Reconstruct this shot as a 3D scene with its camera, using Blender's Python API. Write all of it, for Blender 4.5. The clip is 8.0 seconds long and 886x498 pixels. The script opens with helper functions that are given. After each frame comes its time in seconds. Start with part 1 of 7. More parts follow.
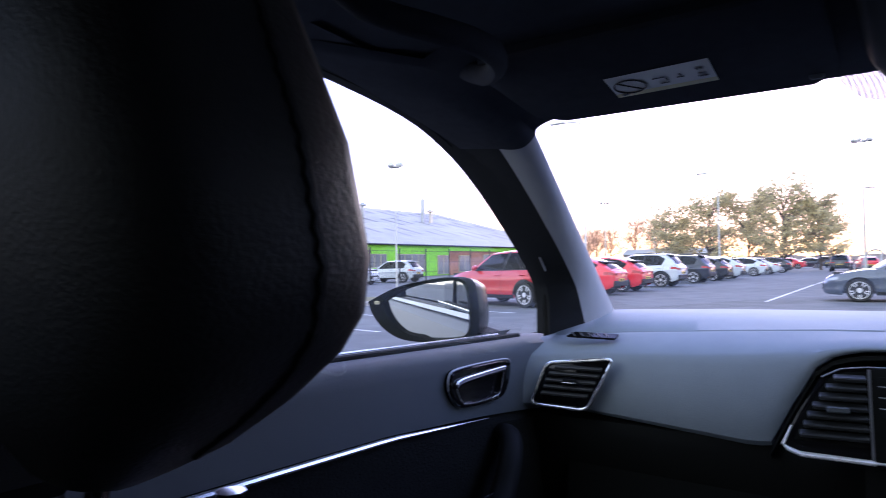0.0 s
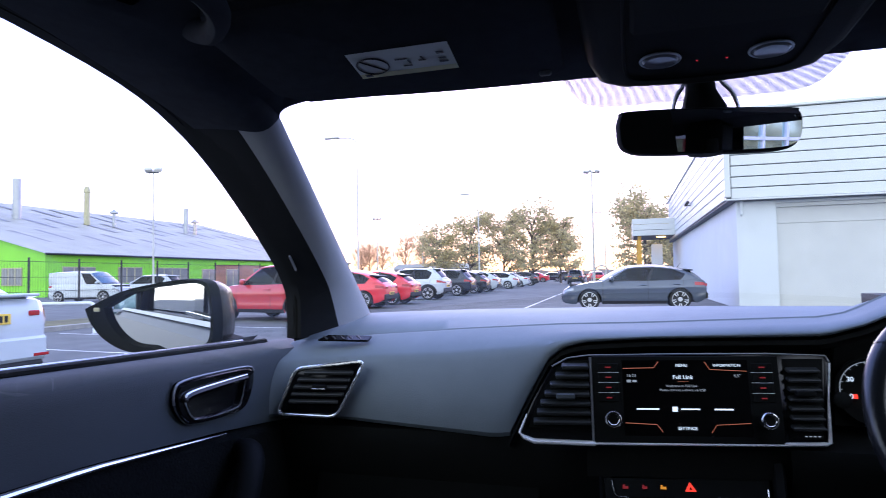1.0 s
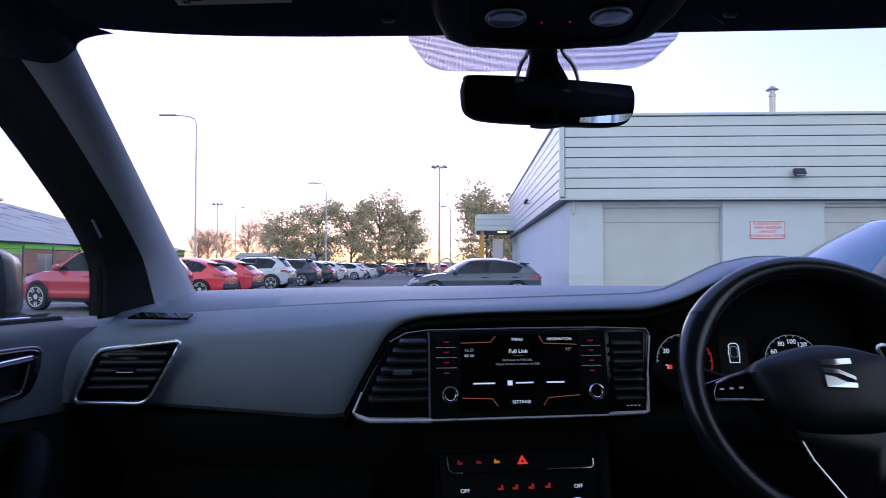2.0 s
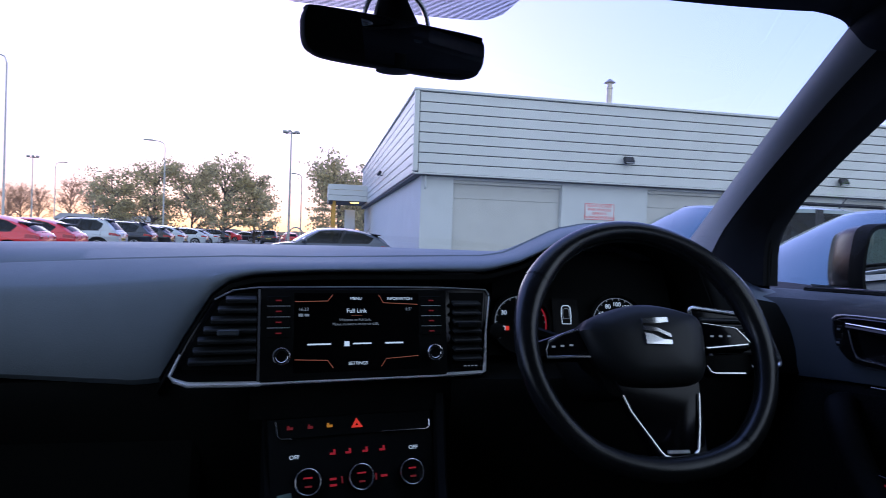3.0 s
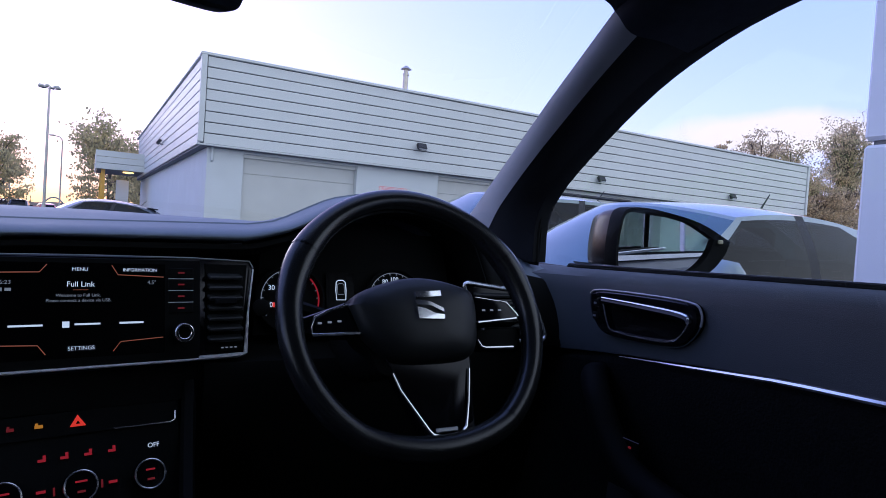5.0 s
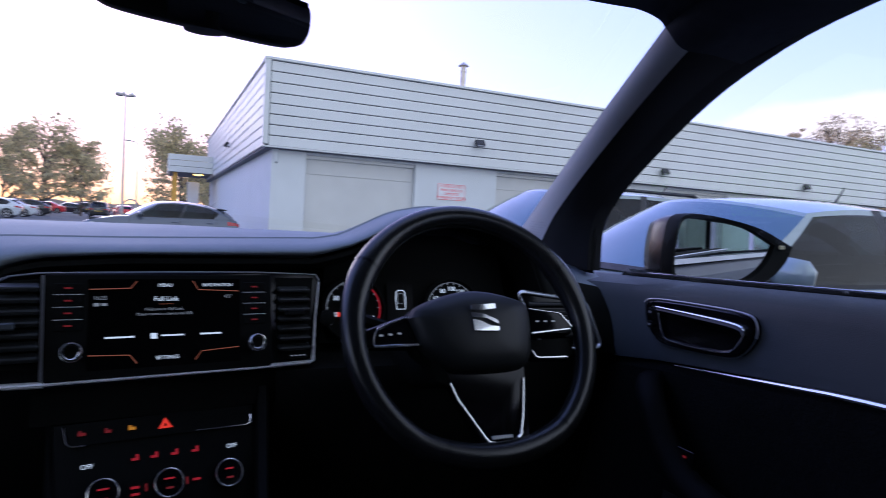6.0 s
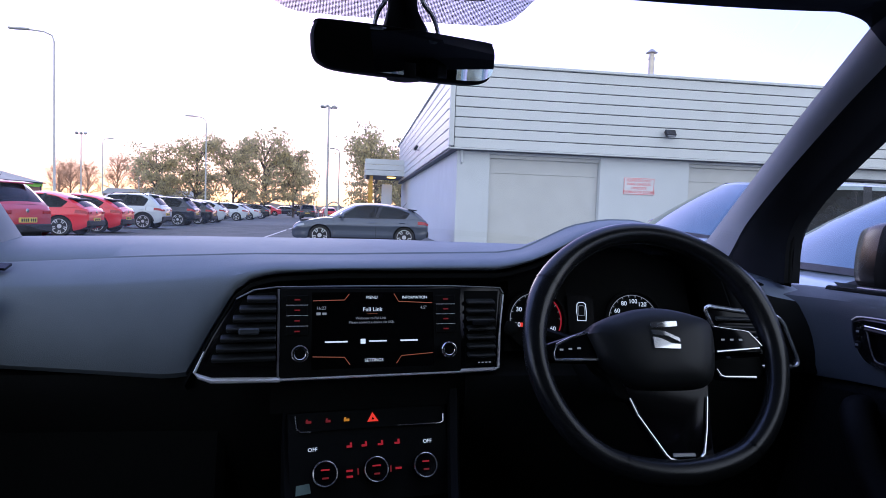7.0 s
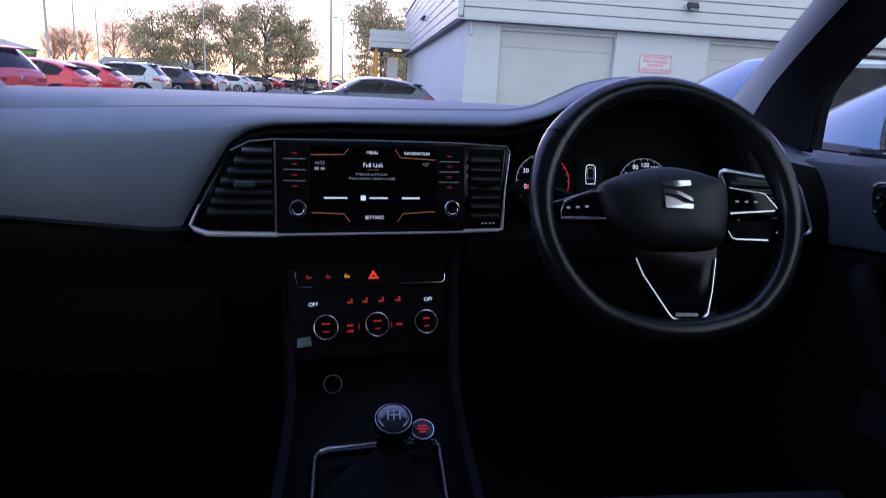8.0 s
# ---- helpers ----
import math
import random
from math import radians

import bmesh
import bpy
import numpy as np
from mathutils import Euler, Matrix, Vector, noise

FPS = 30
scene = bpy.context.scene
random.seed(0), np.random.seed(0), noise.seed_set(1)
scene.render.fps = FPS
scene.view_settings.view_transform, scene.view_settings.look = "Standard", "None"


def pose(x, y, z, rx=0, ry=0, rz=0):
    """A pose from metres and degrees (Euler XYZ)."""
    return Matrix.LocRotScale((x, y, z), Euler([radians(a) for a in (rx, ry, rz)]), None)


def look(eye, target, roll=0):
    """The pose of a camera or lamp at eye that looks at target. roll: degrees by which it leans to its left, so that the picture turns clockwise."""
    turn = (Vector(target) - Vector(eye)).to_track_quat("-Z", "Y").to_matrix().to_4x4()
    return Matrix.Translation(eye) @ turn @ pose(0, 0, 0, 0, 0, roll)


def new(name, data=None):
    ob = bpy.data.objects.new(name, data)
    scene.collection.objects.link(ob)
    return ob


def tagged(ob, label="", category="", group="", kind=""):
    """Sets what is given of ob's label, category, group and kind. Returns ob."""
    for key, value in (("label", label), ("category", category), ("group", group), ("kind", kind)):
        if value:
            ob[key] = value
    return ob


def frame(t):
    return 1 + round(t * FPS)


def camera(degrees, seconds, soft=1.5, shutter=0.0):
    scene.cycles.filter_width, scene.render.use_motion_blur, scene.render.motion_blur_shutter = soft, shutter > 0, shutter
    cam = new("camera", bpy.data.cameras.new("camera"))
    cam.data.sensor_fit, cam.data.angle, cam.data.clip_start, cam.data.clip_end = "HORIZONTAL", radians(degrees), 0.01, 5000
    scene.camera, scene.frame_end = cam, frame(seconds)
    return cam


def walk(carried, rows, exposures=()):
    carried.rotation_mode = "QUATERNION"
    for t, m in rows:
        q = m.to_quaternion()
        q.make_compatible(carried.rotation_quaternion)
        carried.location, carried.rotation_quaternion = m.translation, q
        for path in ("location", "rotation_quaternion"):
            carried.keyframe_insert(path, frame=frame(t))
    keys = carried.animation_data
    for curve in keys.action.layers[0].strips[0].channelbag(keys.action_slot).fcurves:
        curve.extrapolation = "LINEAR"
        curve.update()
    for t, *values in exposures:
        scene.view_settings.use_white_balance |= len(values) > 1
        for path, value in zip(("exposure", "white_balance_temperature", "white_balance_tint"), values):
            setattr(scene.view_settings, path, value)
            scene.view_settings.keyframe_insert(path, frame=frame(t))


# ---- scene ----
cam = camera(70.0, 8.0, 0.5, 0.2)
PATH = [
    (0, (-0.101, -0.149, 1.198), (-1.287, 1.461, 1.249), -0.9),
    (0.2, (-0.098, -0.13, 1.193), (-1.127, 1.584, 1.257), -1.1),
    (0.5, (-0.098, -0.107, 1.182), (-0.927, 1.712, 1.262), -1.1),
    (1, (-0.095, -0.071, 1.169), (-0.648, 1.849, 1.254), -1.0),
    (1.5, (-0.094, -0.044, 1.151), (-0.391, 1.933, 1.231), -0.5),
    (1.7, (-0.094, -0.031, 1.146), (-0.304, 1.956, 1.218), -0.3),
    (2.8, (-0.076, 0.026, 1.118), (0.207, 2.006, 1.106), 1.5),
    (3, (-0.073, 0.034, 1.115), (0.311, 1.996, 1.089), 2.0),
    (3.5, (-0.053, 0.063, 1.112), (0.611, 1.949, 1.082), 2.9),
    (4, (-0.034, 0.085, 1.105), (0.824, 1.89, 1.064), 3.7),
    (4.5, (-0.02, 0.096, 1.098), (0.937, 1.851, 1.05), 3.8),
    (4.7, (-0.016, 0.099, 1.098), (0.972, 1.837, 1.049), 3.8),
    (5.8, (-0.02, 0.083, 1.108), (0.948, 1.833, 1.041), 3.3),
    (6, (-0.029, 0.065, 1.124), (0.793, 1.887, 1.049), 3.1),
    (6.2, (-0.039, 0.041, 1.131), (0.574, 1.943, 1.05), 2.6),
    (6.5, (-0.048, 0.015, 1.144), (0.329, 1.977, 1.046), 2.1),
    (7, (-0.043, 0.012, 1.156), (0.228, 1.99, 1.044), 2.0),
    (7.5, (-0.036, 0.033, 1.138), (0.224, 2.003, 0.911), 2.3),
    (8, (-0.034, 0.043, 1.119), (0.229, 1.965, 0.632), 3.1),
]
walk(cam, [(t, look(eye, target, roll)) for t, eye, target, roll in PATH],
     exposures=[(t, 2.5 + e, k, tint) for t, e, k, tint in (
         (0.0, 1.0, 5280, 8), (0.5, 1.35, 5160, 5), (0.9, 1.02, 5200, 6), (1.4, 0.33, 5070, 6), (1.7, 0.15, 5030, 6), (2.8, -0.10, 4880, 6), (4.0, -0.16, 4900, 7), (4.7, -0.14, 4980, 8),
         (5.8, 0.06, 5100, 11), (6.2, 0.09, 5120, 10), (7.0, 0.25, 5190, 9), (8.0, 0.2, 5130, 9))])

# ---- daylight: clear sky at dusk, the glow of the low sun beyond the trees ahead ----
SUN_UP, SUN_TURN = radians(14), radians(-10)
world = bpy.data.worlds.new("dusk_sky")
scene.world = world
world.use_nodes = True
wn, wl = world.node_tree.nodes, world.node_tree.links
background = wn["Background"]
sky = wn.new("ShaderNodeTexSky")
sky.sky_type, sky.sun_disc = "NISHITA", False
sky.sun_elevation, sky.sun_rotation = SUN_UP, SUN_TURN
sky.air_density, sky.dust_density, sky.ozone_density = 1.0, 0.8, 1.2
# one bank of pale cloud low over the far fence
CLOUD = Vector((0.822, 0.545, 0.165))
geo = wn.new("ShaderNodeTexCoord")
mp = wn.new("ShaderNodeMapping")
mp.vector_type = "TEXTURE"
mp.inputs["Location"].default_value = CLOUD
mp.inputs["Rotation"].default_value = (0, 0, math.atan2(CLOUD.y, CLOUD.x))
mp.inputs["Scale"].default_value = (0.4, 0.21, 0.044)
ball = wn.new("ShaderNodeTexGradient")
ball.gradient_type = "SPHERICAL"
puff = wn.new("ShaderNodeTexNoise")
puff.inputs["Scale"].default_value, puff.inputs["Detail"].default_value = 9.0, 6.0
both = wn.new("ShaderNodeMath")
both.operation = "MULTIPLY_ADD"
both.inputs[1].default_value = 0.9
fall = wn.new("ShaderNodeMapRange")
fall.inputs["From Min"].default_value, fall.inputs["From Max"].default_value = 0.60, 0.95
fall.inputs["To Max"].default_value = 0.95
mixer = wn.new("ShaderNodeMix")
mixer.data_type = "RGBA"
mixer.inputs[7].default_value = (1.60, 1.22, 1.06, 1)
wl.new(geo.outputs["Generated"], mp.inputs["Vector"])
wl.new(mp.outputs["Vector"], ball.inputs["Vector"])
wl.new(geo.outputs["Generated"], puff.inputs["Vector"])
wl.new(puff.outputs["Fac"], both.inputs[0])
wl.new(ball.outputs["Fac"], both.inputs[2])
wl.new(both.outputs[0], fall.inputs["Value"])
wl.new(fall.outputs["Result"], mixer.inputs[0])
even = wn.new("ShaderNodeGamma")
even.inputs["Gamma"].default_value = 0.33
hue = wn.new("ShaderNodeMix")
hue.data_type, hue.blend_type = "RGBA", "MULTIPLY"
hue.inputs[0].default_value = 1.0
wl.new(sky.outputs["Color"], even.inputs["Color"])
rich = wn.new("ShaderNodeHueSaturation")
wl.new(even.outputs["Color"], rich.inputs["Color"])
wl.new(rich.outputs["Color"], hue.inputs[6])
up = wn.new("ShaderNodeSeparateXYZ")
low = wn.new("ShaderNodeMapRange")
low.interpolation_type = "SMOOTHSTEP"
low.inputs["From Min"].default_value, low.inputs["From Max"].default_value = 0.0, 0.20
low.inputs["To Min"].default_value, low.inputs["To Max"].default_value = 1.0, 0.0
haze = wn.new("ShaderNodeMix")
haze.data_type, haze.blend_type = "RGBA", "MULTIPLY"
haze.inputs[7].default_value = (1.04, 0.84, 0.66, 1)
wl.new(geo.outputs["Generated"], up.inputs["Vector"])
wl.new(up.outputs["Z"], low.inputs["Value"])
facing = wn.new("ShaderNodeVectorMath")
facing.operation = "DOT_PRODUCT"
facing.inputs[1].default_value = (math.sin(SUN_TURN), math.cos(SUN_TURN), 0.0)
west = wn.new("ShaderNodeMapRange")
west.interpolation_type = "SMOOTHSTEP"
west.inputs["From Min"].default_value, west.inputs["From Max"].default_value = -0.1, 0.9
dusk = wn.new("ShaderNodeMath")
dusk.operation = "MULTIPLY"
wl.new(geo.outputs["Generated"], facing.inputs[0])
wl.new(facing.outputs["Value"], west.inputs["Value"])
wl.new(low.outputs["Result"], dusk.inputs[0])
wl.new(west.outputs["Result"], dusk.inputs[1])
wl.new(dusk.outputs[0], haze.inputs[0])
rosy = wn.new("ShaderNodeMapRange")
rosy.interpolation_type = "SMOOTHSTEP"
rosy.inputs["From Min"].default_value, rosy.inputs["From Max"].default_value = -0.5, 0.4
wl.new(facing.outputs["Value"], rosy.inputs["Value"])
tone = wn.new("ShaderNodeMix")
tone.data_type = "RGBA"
tone.inputs[6].default_value, tone.inputs[7].default_value = (1.22, 1.04, 0.94, 1), (1.02, 0.785, 1.13, 1)
wl.new(rosy.outputs["Result"], tone.inputs[0])
wl.new(tone.outputs[2], hue.inputs[7])
clear = wn.new("ShaderNodeMapRange")
clear.interpolation_type = "SMOOTHSTEP"
clear.inputs["From Min"].default_value, clear.inputs["From Max"].default_value = -0.5, 0.35
clear.inputs["To Min"].default_value, clear.inputs["To Max"].default_value = 0.6, 1.9
wl.new(facing.outputs["Value"], clear.inputs["Value"])
wl.new(clear.outputs["Result"], rich.inputs["Saturation"])
wl.new(hue.outputs[2], haze.inputs[6])
wl.new(haze.outputs[2], mixer.inputs[6])
wl.new(mixer.outputs[2], background.inputs["Color"])
background.inputs["Strength"].default_value = 0.150

sun = new("sun", bpy.data.lights.new("sun", "SUN"))
sun.data.energy, sun.data.angle, sun.data.color = 0.05, radians(20), (1.0, 0.90, 0.78)
sun.matrix_world = look((0, 0, 30), Vector((0, 0, 30)) - Vector((math.sin(SUN_TURN) * math.cos(SUN_UP), math.cos(SUN_TURN) * math.cos(SUN_UP), math.sin(SUN_UP))))

# ---- materials ----
def material(name, color, rough=0.5, metal=0.0, vary=0.12, scale=8.0, bump=0.0, bump_scale=200.0, coat=0.0, spec=0.5, big=None):
    """Plain surface with two scales of tone variation and a fine relief."""
    mat = bpy.data.materials.new(name)
    mat.use_nodes = True
    n, l = mat.node_tree.nodes, mat.node_tree.links
    b = n["Principled BSDF"]
    b.inputs["Roughness"].default_value, b.inputs["Metallic"].default_value = rough, metal
    b.inputs["Coat Weight"].default_value, b.inputs["Specular IOR Level"].default_value = coat, spec
    b.inputs["Coat Roughness"].default_value = 0.05
    tc = n.new("ShaderNodeTexCoord")
    t1, t2 = n.new("ShaderNodeTexNoise"), n.new("ShaderNodeTexNoise")
    t1.inputs["Scale"].default_value, t1.inputs["Detail"].default_value = scale, 5
    t2.inputs["Scale"].default_value, t2.inputs["Detail"].default_value = big or scale * 0.12, 3
    add = n.new("ShaderNodeMath")
    add.operation = "ADD"
    rng = n.new("ShaderNodeMapRange")
    rng.inputs["From Min"].default_value, rng.inputs["From Max"].default_value = 0.7, 1.3
    rng.inputs["To Min"].default_value, rng.inputs["To Max"].default_value = 1 - vary, 1 + vary
    mul = n.new("ShaderNodeVectorMath")
    mul.operation = "SCALE"
    mul.inputs[0].default_value = color
    for t in (t1, t2):
        l.new(tc.outputs["Object"], t.inputs["Vector"])
    l.new(t1.outputs["Fac"], add.inputs[0])
    l.new(t2.outputs["Fac"], add.inputs[1])
    l.new(add.outputs[0], rng.inputs["Value"])
    l.new(rng.outputs["Result"], mul.inputs["Scale"])
    l.new(mul.outputs[0], b.inputs["Base Color"])
    if bump:
        t3 = n.new("ShaderNodeTexNoise")
        t3.inputs["Scale"].default_value, t3.inputs["Detail"].default_value = bump_scale, 4
        l.new(tc.outputs["Object"], t3.inputs["Vector"])
        bp = n.new("ShaderNodeBump")
        bp.inputs["Strength"].default_value, bp.inputs["Distance"].default_value = bump, 1.0 / bump_scale
        l.new(t3.outputs["Fac"], bp.inputs["Height"])
        l.new(bp.outputs["Normal"], b.inputs["Normal"])
    return mat


def glow(name, color, strength):
    mat = bpy.data.materials.new(name)
    mat.use_nodes = True
    b = mat.node_tree.nodes["Principled BSDF"]
    b.inputs["Base Color"].default_value = (0.01, 0.01, 0.01, 1)
    b.inputs["Emission Color"].default_value, b.inputs["Emission Strength"].default_value = (*color, 1), strength
    return mat


def clear_glass(name, tint, gloss=1.0, power=5.0, edge=0.75):
    """A thin pane: lets light straight through, with a glossy sheen by angle."""
    mat = bpy.data.materials.new(name)
    mat.use_nodes = True
    n, l = mat.node_tree.nodes, mat.node_tree.links
    n.remove(n["Principled BSDF"])
    tr, gl, mx = n.new("ShaderNodeBsdfTransparent"), n.new("ShaderNodeBsdfGlossy"), n.new("ShaderNodeMixShader")
    lw, pw, ma = n.new("ShaderNodeLayerWeight"), n.new("ShaderNodeMath"), n.new("ShaderNodeMath")
    tr.inputs["Color"].default_value = (*tint, 1)
    gl.inputs["Roughness"].default_value = 0.02
    gl.inputs["Color"].default_value = (gloss, gloss, gloss, 1)
    pw.operation, ma.operation = "POWER", "MULTIPLY_ADD"
    pw.inputs[1].default_value = power
    ma.inputs[1].default_value, ma.inputs[2].default_value = edge, 0.035
    l.new(lw.outputs["Facing"], pw.inputs[0])
    l.new(pw.outputs[0], ma.inputs[0])
    l.new(ma.outputs[0], mx.inputs[0])
    l.new(tr.outputs[0], mx.inputs[1])
    l.new(gl.outputs[0], mx.inputs[2])
    l.new(mx.outputs[0], n["Material Output"].inputs["Surface"])
    return mat


def dotted_glass(name):
    """The printed dots of a windscreen's shade band."""
    mat = clear_glass(name, (0.95, 0.97, 0.97))
    n, l = mat.node_tree.nodes, mat.node_tree.links
    tc, vo, lt, ink, mx = (n.new("ShaderNodeTexCoord"), n.new("ShaderNodeTexVoronoi"), n.new("ShaderNodeMath"),
                           n.new("ShaderNodeBsdfDiffuse"), n.new("ShaderNodeMixShader"))
    vo.inputs["Scale"].default_value, vo.inputs["Randomness"].default_value = 560, 0.0
    vo.voronoi_dimensions = "2D"
    lt.operation = "LESS_THAN"
    lt.inputs[1].default_value = 0.46
    ink.inputs["Color"].default_value = (0.07, 0.07, 0.075, 1)
    out = n["Material Output"]
    l.new(tc.outputs["Object"], vo.inputs["Vector"])
    l.new(vo.outputs["Distance"], lt.inputs[0])
    l.new(lt.outputs[0], mx.inputs[0])
    l.new(out.inputs["Surface"].links[0].from_socket, mx.inputs[1])
    l.new(ink.outputs[0], mx.inputs[2])
    l.new(mx.outputs[0], out.inputs["Surface"])
    return mat


def asphalt_material():
    mat = material("asphalt", (0.120, 0.126, 0.119), 0.85, vary=0.35, scale=1.2, bump=0.5, bump_scale=60, big=0.08)
    return mat


ASPHALT = asphalt_material()
LINE = material("road_paint", (0.62, 0.62, 0.6), 0.7, vary=0.35, scale=6)
CONCRETE = material("concrete", (0.36, 0.35, 0.32), 0.85, vary=0.25, scale=4, bump=0.4, bump_scale=40)
VERGE = material("dry_grass", (0.16, 0.15, 0.07), 0.95, vary=0.4, scale=3, bump=0.8, bump_scale=30)
RENDERED = material("painted_render", (0.66, 0.69, 0.70), 0.75, vary=0.06, scale=1.5, bump=0.05, bump_scale=90)
CLADDING = material("grey_cladding", (0.67, 0.69, 0.68), 0.42, vary=0.05, scale=0.8)
SEAM = material("cladding_joint", (0.10, 0.105, 0.11), 0.7)
SHUTTER = material("shutter_door", (0.62, 0.625, 0.60), 0.55, vary=0.06, scale=2)
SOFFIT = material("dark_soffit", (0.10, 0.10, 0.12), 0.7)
STEEL = material("galvanised_steel", (0.42, 0.43, 0.45), 0.45, 0.7, vary=0.15, scale=5)
POLE = material("lamp_post_steel", (0.58, 0.57, 0.54), 0.65, 0.2, vary=0.15, scale=3)
FLUE = material("flue_metal", (0.58, 0.52, 0.45), 0.4, 0.8, vary=0.2, scale=6)
DARK_METAL = material("dark_metal", (0.03, 0.03, 0.035), 0.5, 0.3)
GREEN = material("lime_green_paint", (0.30, 0.72, 0.03), 0.6, vary=0.08, scale=1)
ROOFING = material("roof_sheet", (0.36, 0.35, 0.28), 0.6, 0.0, vary=0.16, scale=0.5, big=0.05)
ROOFLIGHT = material("rooflight", (0.16, 0.16, 0.15), 0.5)
BRICK = material("brown_brick", (0.42, 0.20, 0.12), 0.85, vary=0.3, scale=6)
PANE = material("window_pane", (0.22, 0.23, 0.24), 0.12, vary=0.3, scale=0.6, spec=0.8)
FRAME_WHITE = material("window_frame", (0.45, 0.42, 0.25), 0.5)
WHITE = material("white_panel", (0.72, 0.75, 0.80), 0.5, vary=0.04, scale=2)
YELLOW = material("yellow_paint", (0.75, 0.42, 0.04), 0.5)
RED_INK = material("sign_red", (0.75, 0.05, 0.06), 0.6)
SIGN_WHITE = material("sign_white", (0.78, 0.77, 0.78), 0.5)
BARK = material("bark", (0.11, 0.085, 0.065), 0.9, vary=0.3, scale=10, bump=0.6, bump_scale=25)
TWIG = material("bare_twigs", (0.48, 0.28, 0.15), 0.9, vary=0.3, scale=3)


def leaf_material(name, color):
    mat = bpy.data.materials.new(name)
    mat.use_nodes = True
    n, l = mat.node_tree.nodes, mat.node_tree.links
    n.remove(n["Principled BSDF"])
    df, tl, mx = n.new("ShaderNodeBsdfDiffuse"), n.new("ShaderNodeBsdfTranslucent"), n.new("ShaderNodeMixShader")
    gm, rm = n.new("ShaderNodeNewGeometry"), n.new("ShaderNodeValToRGB")
    e = rm.color_ramp.elements
    e[0].color = (color[0] * 0.48, color[1] * 0.52, color[2] * 0.52, 1)
    e[1].color = (color[0] * 1.25, color[1] * 1.25, color[2] * 1.2, 1)
    mx.inputs[0].default_value = 0.55
    l.new(gm.outputs["Random Per Island"], rm.inputs["Fac"])
    for k, sh in enumerate((df, tl)):
        l.new(rm.outputs["Color"], sh.inputs["Color"])
        l.new(sh.outputs[0], mx.inputs[k + 1])
    l.new(mx.outputs[0], n["Material Output"].inputs["Surface"])
    return mat


LEAF = leaf_material("leaves_olive", (0.70, 0.60, 0.34))
LEAF_PALE = leaf_material("leaves_autumn", (0.72, 0.57, 0.38))

TYRE = material("tyre_rubber", (0.02, 0.02, 0.02), 0.85, bump=0.2)
ALLOY = material("alloy", (0.62, 0.62, 0.64), 0.35, 0.25, coat=0.5)
TRIM = material("black_trim", (0.018, 0.018, 0.02), 0.6)
CHROME = material("chrome", (0.75, 0.76, 0.78), 0.12, 1.0, vary=0.03)
SATIN = material("satin_metal", (0.95, 0.97, 0.96), 0.20, 0.9, vary=0.03)
BRUSHED = material("brushed_aluminium", (0.96, 0.97, 0.97), 0.32, 0.25, vary=0.03)
CAR_SCREEN = material("car_windscreen", (0.15, 0.22, 0.25), 0.05, 0.85, vary=0.06)
TAIL_RED = material("tail_lamp", (0.36, 0.010, 0.012), 0.2, coat=0.5)
LAMP_CLEAR = material("headlamp", (0.38, 0.40, 0.43), 0.1, 0.4, coat=1.0)
PLATE_Y = material("rear_plate", (0.80, 0.58, 0.10), 0.5)
PLATE_W = material("front_plate", (0.75, 0.75, 0.75), 0.5)


def paint(name, color, metal=0.2):
    return material(name, color, 0.35, metal, vary=0.04, scale=3, coat=1.0)


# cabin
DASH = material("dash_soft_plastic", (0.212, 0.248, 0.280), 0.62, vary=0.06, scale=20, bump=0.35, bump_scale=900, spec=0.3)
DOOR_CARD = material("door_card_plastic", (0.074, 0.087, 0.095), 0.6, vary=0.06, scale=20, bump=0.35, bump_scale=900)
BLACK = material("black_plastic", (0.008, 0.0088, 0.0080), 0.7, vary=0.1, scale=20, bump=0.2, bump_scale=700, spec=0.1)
GLOSS = material("piano_black", (0.005, 0.005, 0.006), 0.16, spec=0.35)
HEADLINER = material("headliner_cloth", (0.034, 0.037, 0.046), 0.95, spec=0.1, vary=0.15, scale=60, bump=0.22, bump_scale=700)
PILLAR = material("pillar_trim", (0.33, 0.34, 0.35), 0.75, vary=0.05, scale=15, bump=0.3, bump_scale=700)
OVERHEAD = material("dark_moulded_plastic", (0.007, 0.0075, 0.008), 0.65, spec=0.06, vary=0.08, scale=20, bump=0.15, bump_scale=700)
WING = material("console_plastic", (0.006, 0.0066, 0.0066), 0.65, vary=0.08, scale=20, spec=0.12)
LEATHER = material("black_leather", (0.020, 0.0213, 0.0235), 0.5, spec=0.3, vary=0.25, scale=30, bump=0.22, bump_scale=420)
SLAT = material("vent_slat_plastic", (0.032, 0.035, 0.035), 0.45, vary=0.06, scale=30)
# also colours the shaded side of the windscreen pillars
SAIL_AND_SHADE = material("sail_plastic", (0.012, 0.013, 0.014), 0.8, spec=0.15, vary=0.08, scale=30, bump=0.15, bump_scale=700)
RIM_LEATHER = material("wheel_leather", (0.0145, 0.0160, 0.0155), 0.26, vary=0.1, scale=40, bump=0.08, bump_scale=500, spec=0.6)
HUB = material("hub_skin", (0.015, 0.0175, 0.0165), 0.48, vary=0.06, scale=30, bump=0.05, bump_scale=600)
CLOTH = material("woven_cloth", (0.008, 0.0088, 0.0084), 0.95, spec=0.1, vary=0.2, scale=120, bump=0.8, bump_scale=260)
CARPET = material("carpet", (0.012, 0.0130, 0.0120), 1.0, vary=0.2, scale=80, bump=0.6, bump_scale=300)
MIRROR = material("mirror_silver", (0.88, 0.90, 0.90), 0.01, 1.0, vary=0.0)
